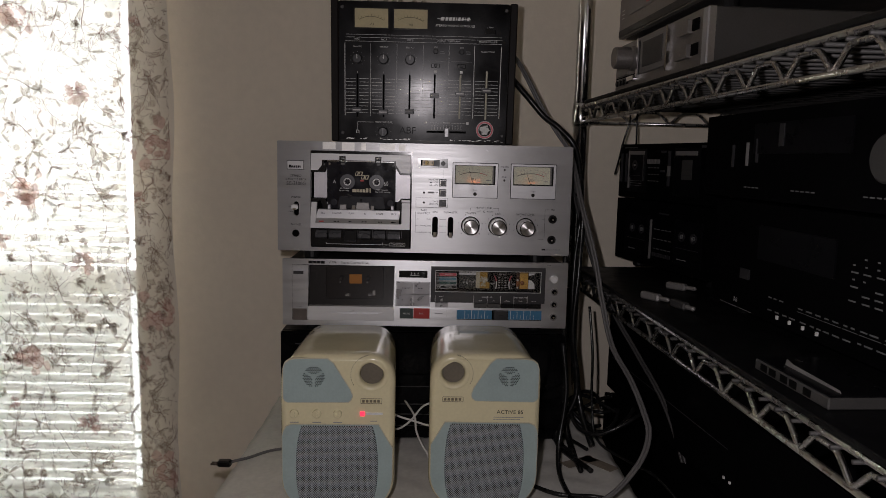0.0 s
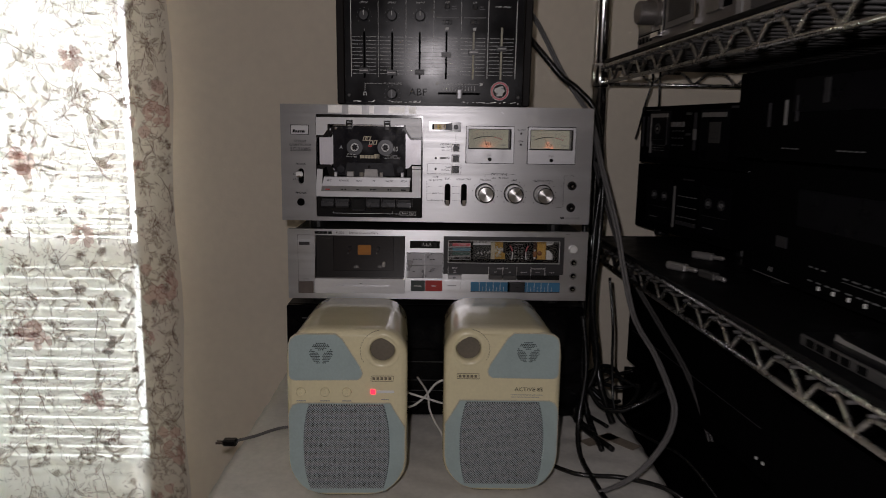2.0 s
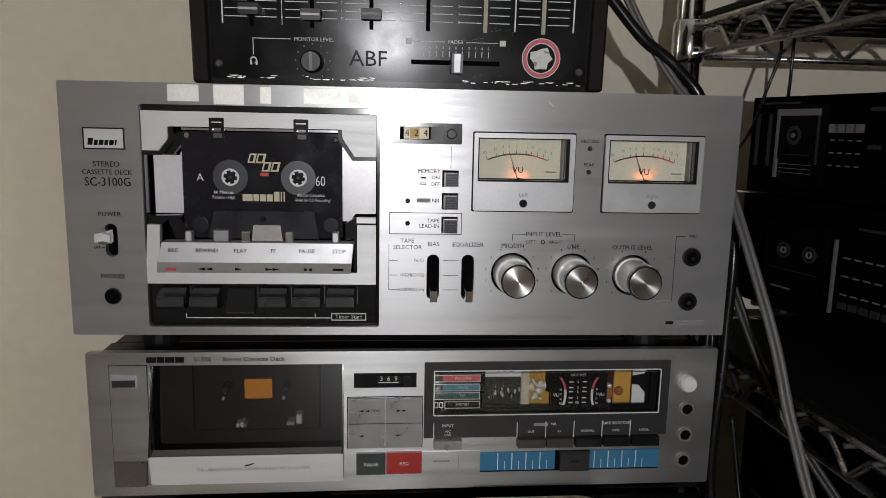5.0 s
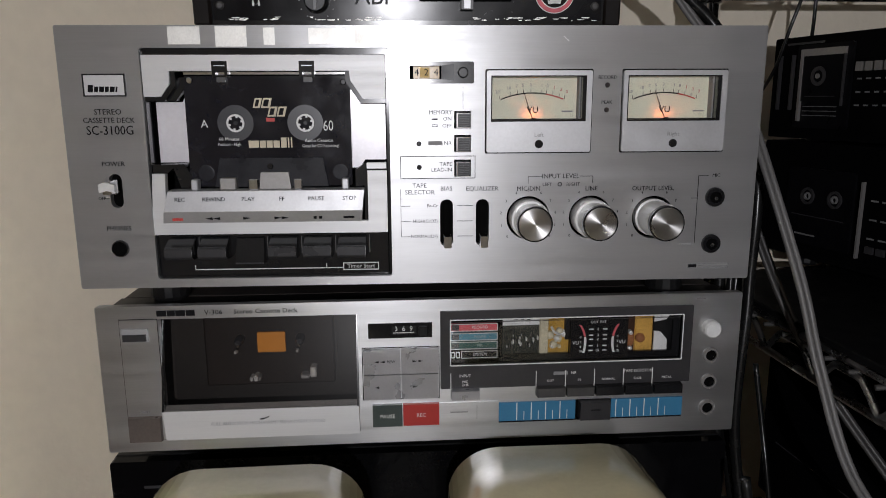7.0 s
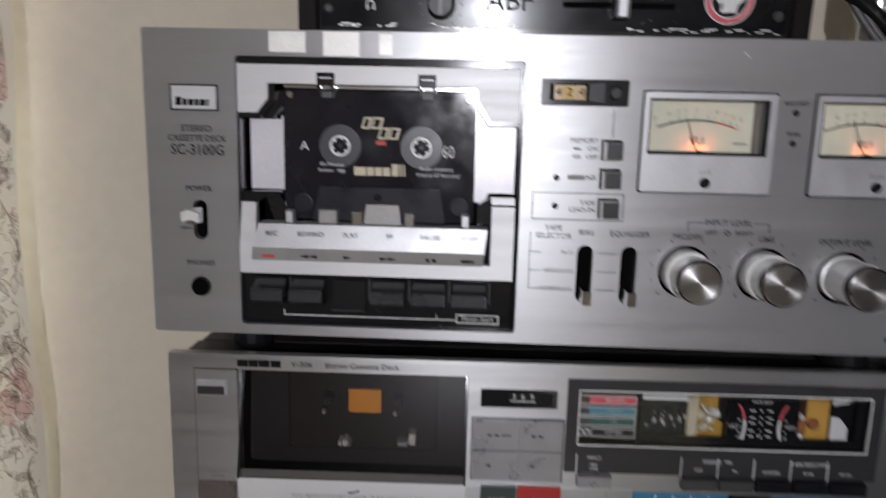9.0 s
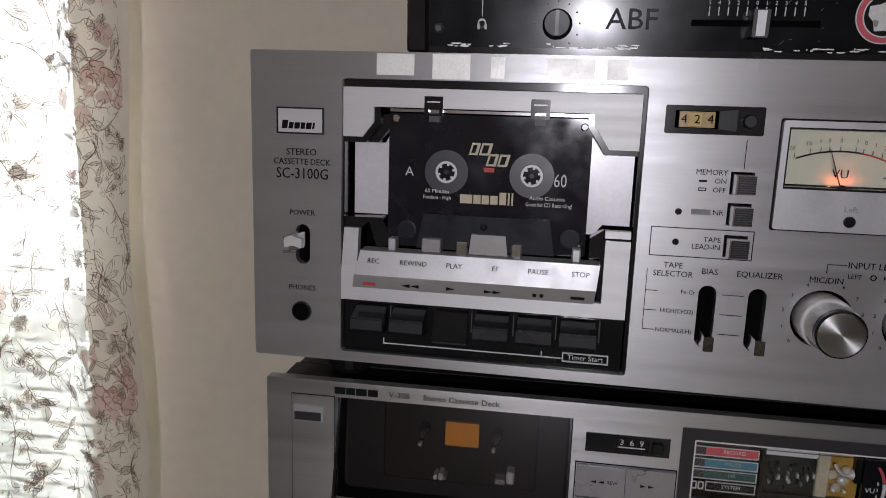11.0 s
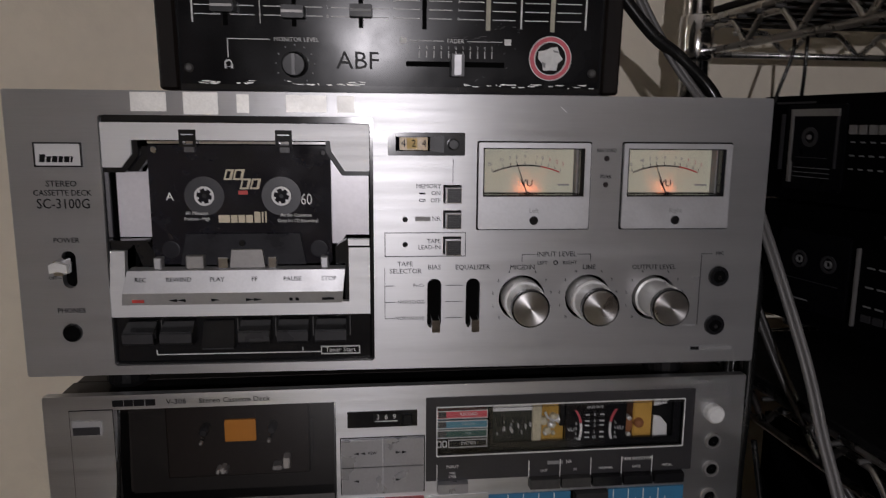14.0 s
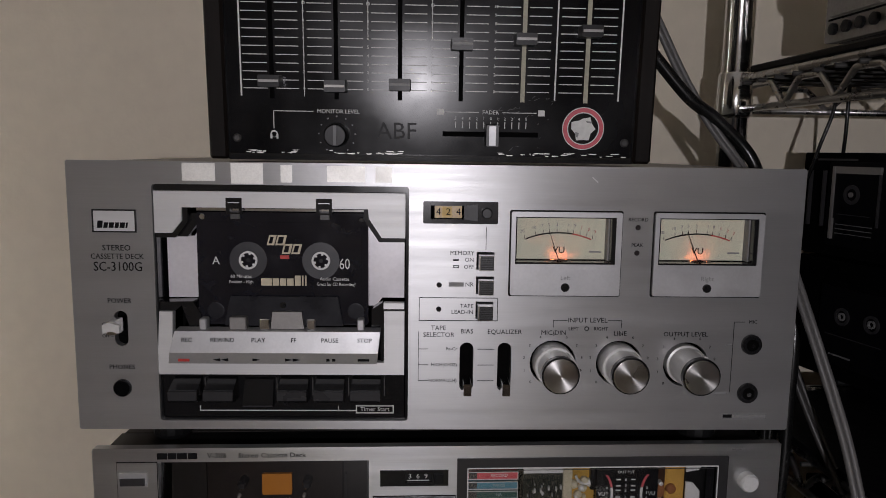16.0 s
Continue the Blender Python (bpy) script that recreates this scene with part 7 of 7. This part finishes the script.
for k in range(2):
    fr(low2, "lit_lamp", 0.405 + 0.014 * k, 0.4075 + 0.014 * k, 0.018, 0.021, WHITE_PRINT, -0.0060)
fr(low2, "panel_line", 0.02, 0.41, 0.055, 0.056, PANEL_GREY, -0.0046)
low3 = gear("subwoofer", facing(0.372, 0.765, 0.56 + 0.0202, 4), 0.40, 0.30, 0.34, GEAR, GEAR, "plain black loudspeaker box on the lowest shelf", "loudspeaker")

case = thing("cassette_case", pose(0.326, 0.573, SHELF_MID + 0.0003, 0, 0, -86), "grey clear plastic cassette case with a strip of white paper", "cassette case")
part("tray", B(-0.055, 0.055, -0.010, 0.050, 0, 0.0095, 0.001), DARK_COVER, case)
part("lid", B(-0.054, 0.054, -0.009, 0.049, 0.0097, 0.0108, 0.0005), GEAR_GLOSS, case)
part("paper", P([(-0.030, 0.0106), (0.048, 0.0106), (0.046, 0.0128), (-0.018, 0.0145), (-0.028, 0.0165)], 0.004, 0.0046), COVER, case, "curled strip of white paper")
for u in (-0.044, -0.030, -0.012, 0.002, 0.022):
    part("spine_window", B(u, u + 0.010, -0.0108, -0.0098, 0.002, 0.008), HOLE, case)
for i, (x, y, a) in enumerate(((0.312, 0.946, -60), (0.333, 0.893, -75), (0.375, 1.03, -50))):
    plug = thing("cable_adapter", pose(x, y, SHELF_MID + 0.0003, 0, 0, a), "small metal cable adapter lying on the shelf", "adapter", "loose adapters")
    part("body", B(-0.016, 0.016, -0.005, 0.005, 0, 0.010, 0.002), COVER if i != 1 else DARK_COVER, plug)
    part("tip", lathe([(0.003, 0.016), (0.003, 0.030), (0.001, 0.032)], 10, "X", (0, 0, 0.005)), COVER, plug)


# ---- cables ----
def cable(pts, r, mat, label, group="cables beside the decks", n=8):
    c = part("cable", sweep(spline(pts, 8), r, n), mat, smooth=True)
    return tagged(c, label, "cable", group)


for d in (0.0003, 0.0044):
    cable([(0.118 + d, 1.145, 1.335), (0.140 + d, 1.16, 1.318), (0.161 + d, 1.17, 1.287), (0.184 + d, 1.17, 1.245), (0.208 + d, 1.17, 1.210), (0.229 + d, 1.155, 1.176), (0.232 + d, 1.11, 1.140), (0.236 + d, 1.08, 1.100),
           (0.2545 + d, 1.05, 1.018), (0.263 + d, 1.03, 0.96), (0.274 + d, 1.0, 0.898), (0.290 + d, 0.95, 0.862), (0.299 + d, 0.91, 0.829), (0.301 + d, 0.892, 0.808), (0.288 + d, 0.872, 0.783), (0.258 + d, 0.852, 0.755), (0.230 + d, 0.842, 0.738), (0.20 + d, 0.832, 0.730)],
          0.0022, CABLE_GREY, "grey twin cable hanging in a long loop beside the decks")
cable([(0.110, 1.15, 1.315), (0.136, 1.165, 1.290), (0.162, 1.17, 1.263), (0.190, 1.17, 1.2325), (0.215, 1.17, 1.214), (0.244, 1.165, 1.178), (0.250, 1.14, 1.10), (0.246, 1.12, 1.0), (0.240, 1.10, 0.88), (0.25, 1.07, 0.78), (0.262, 1.03, 0.732)],
      0.0050, CABLE_BLACK, "thick black cable hanging from the mixing console")
for d in (0.0, 0.0042):
    cable([(0.232 + d, 1.16, 1.15), (0.240 + d, 1.14, 1.10), (0.252 + d, 1.12, 1.05), (0.270 + d, 1.09, 0.985), (0.292 + d, 1.06, 0.93), (0.318 + d, 1.02, 0.88), (0.345 + d, 0.96, 0.82), (0.36 + d, 0.90, 0.74), (0.365 + d, 0.86, 0.64)], 0.0021, CABLE_DIM,
          "dark grey twin cable running down behind the shelving")
rc = random.Random(5)
for k in range(6):
    x0, y0 = 0.212 + 0.0052 * k, 1.09 + 0.025 * (k % 4)
    pts = [(0.19, 1.31, 1.10 - 0.01 * k), (0.222 + 0.004 * k, 1.24, 1.10)]
    pts += [(x0 + 0.012, y0 + 0.02, 1.10), (x0 + rc.uniform(0, 0.012), y0, 1.0), (x0 + rc.uniform(0.0, 0.012), y0 - 0.01, 0.90), (x0 + rc.uniform(-0.01, 0.015), y0 - 0.02, 0.80), (x0 + rc.uniform(-0.03, 0.02), y0 - 0.04, 0.735), (x0 + rc.uniform(0.0, 0.05) - 0.02, y0 - 0.14, 0.729)]
    cable(pts, 0.0030 if k % 2 else 0.0040, CABLE_BLACK, "black cable hanging down behind the decks")
for k in range(2):
    cable([(0.352 + 0.016 * k, 1.262, 1.262), (0.354 + 0.012 * k, 1.258, 1.235), (0.346 + 0.022 * k, 1.262, 1.20), (0.342 + 0.030 * k, 1.275, 1.165), (0.345 + 0.03 * k, 1.31, 1.14)], 0.0017, CABLE_BLACK, "thin dark lead hanging under the upper shelf", "leads under the shelf")
for k in range(4):
    cx, cy = 0.262 + 0.012 * k, 1.16 - 0.03 * k
    pts = [(cx + (0.045 + 0.006 * k) * math.cos(a), cy + 0.05 * math.sin(a), 0.745 + 0.018 * math.sin(2 * a + k) + 0.008 * k) for a in np.linspace(0.4 * k, 0.4 * k + 5.6, 12)]
    cable(pts, 0.0032, CABLE_BLACK, "black cable coiled on the cloth")
cable([(0.268, 1.12, 0.93), (0.272, 1.10, 0.86), (0.265, 1.06, 0.80), (0.268, 1.03, 0.745), (0.300, 0.98, 0.733), (0.325, 0.90, 0.74), (0.36, 0.84, 0.70)], 0.0022, CABLE_BLACK, "thin dark cable crossing the cloth")
cable([(0.205, 1.0, 0.90), (0.210, 0.985, 0.83), (0.199, 0.965, 0.76), (0.196, 0.93, 0.731), (0.20, 0.86, 0.729), (0.21, 0.78, 0.728)], 0.0035, CABLE_BLACK, "black cable hanging in front of the component")
cable([(0.13, 0.93, 0.729), (0.18, 0.88, 0.729), (0.24, 0.87, 0.729), (0.29, 0.83, 0.731), (0.33, 0.80, 0.70)], 0.0030, CABLE_BLACK, "black cable lying across the cloth")
cable([(-0.045, 0.94, 0.815), (-0.027, 0.90, 0.823), (-0.004, 0.895, 0.818), (0.014, 0.90, 0.811), (0.036, 0.93, 0.80)], 0.0014, CABLE_WHITE, "thin white speaker cable looped between the speakers", "speaker cables")
cable([(-0.045, 0.94, 0.79), (-0.026, 0.90, 0.806), (-0.010, 0.90, 0.818), (0.003, 0.90, 0.835), (0.015, 0.90, 0.842), (0.036, 0.93, 0.838)], 0.0014, CABLE_WHITE, "thin white speaker cable looped between the speakers", "speaker cables")
cable([(-0.020, 0.94, 0.83), (-0.006, 0.898, 0.825), (-0.003, 0.90, 0.803), (0.005, 0.90, 0.784), (0.012, 0.90, 0.772), (0.022, 0.905, 0.745), (0.040, 0.93, 0.7275)], 0.0014, CABLE_WHITE, "thin white speaker cable looped between the speakers", "speaker cables")
cord = thing("power_cord", Matrix(), "pale cord with a worn black plug lying on the cloth", "power cord")
part("cord", sweep(spline([(-0.16, 1.02, 0.728), (-0.215, 1.008, 0.727), (-0.245, 0.98, 0.727), (-0.266, 0.962, 0.728)], 8), 0.0022, 8), CABLE_GREY, cord, smooth=True)
part("plug", B(-0.283, -0.264, 0.950, 0.962, 0.724, 0.733, 0.002), CABLE_BLACK, cord)
for y in (0.952, 0.958):
    part("prong", B(-0.292, -0.282, y - 0.0006, y + 0.0006, 0.727, 0.730), CHROME, cord)
TAG = material("crumpled_brown_paper", (0.24, 0.20, 0.155), 0.8, 0, 0.2, 60, bump=0.2, bump_scale=300)
for i, (x, y, a) in enumerate(((0.235, 0.99, 30), (0.262, 0.985, -50))):
    scrap = thing("price_tag", pose(x, y, 0.7245, 0, 0, a), "crumpled brown paper tag lying on the cloth", "paper tag", "paper tags")
    part("paper", B(-0.028, 0.028, -0.010, 0.010, 0, 0.0008), TAG, scrap)


finish_writing()
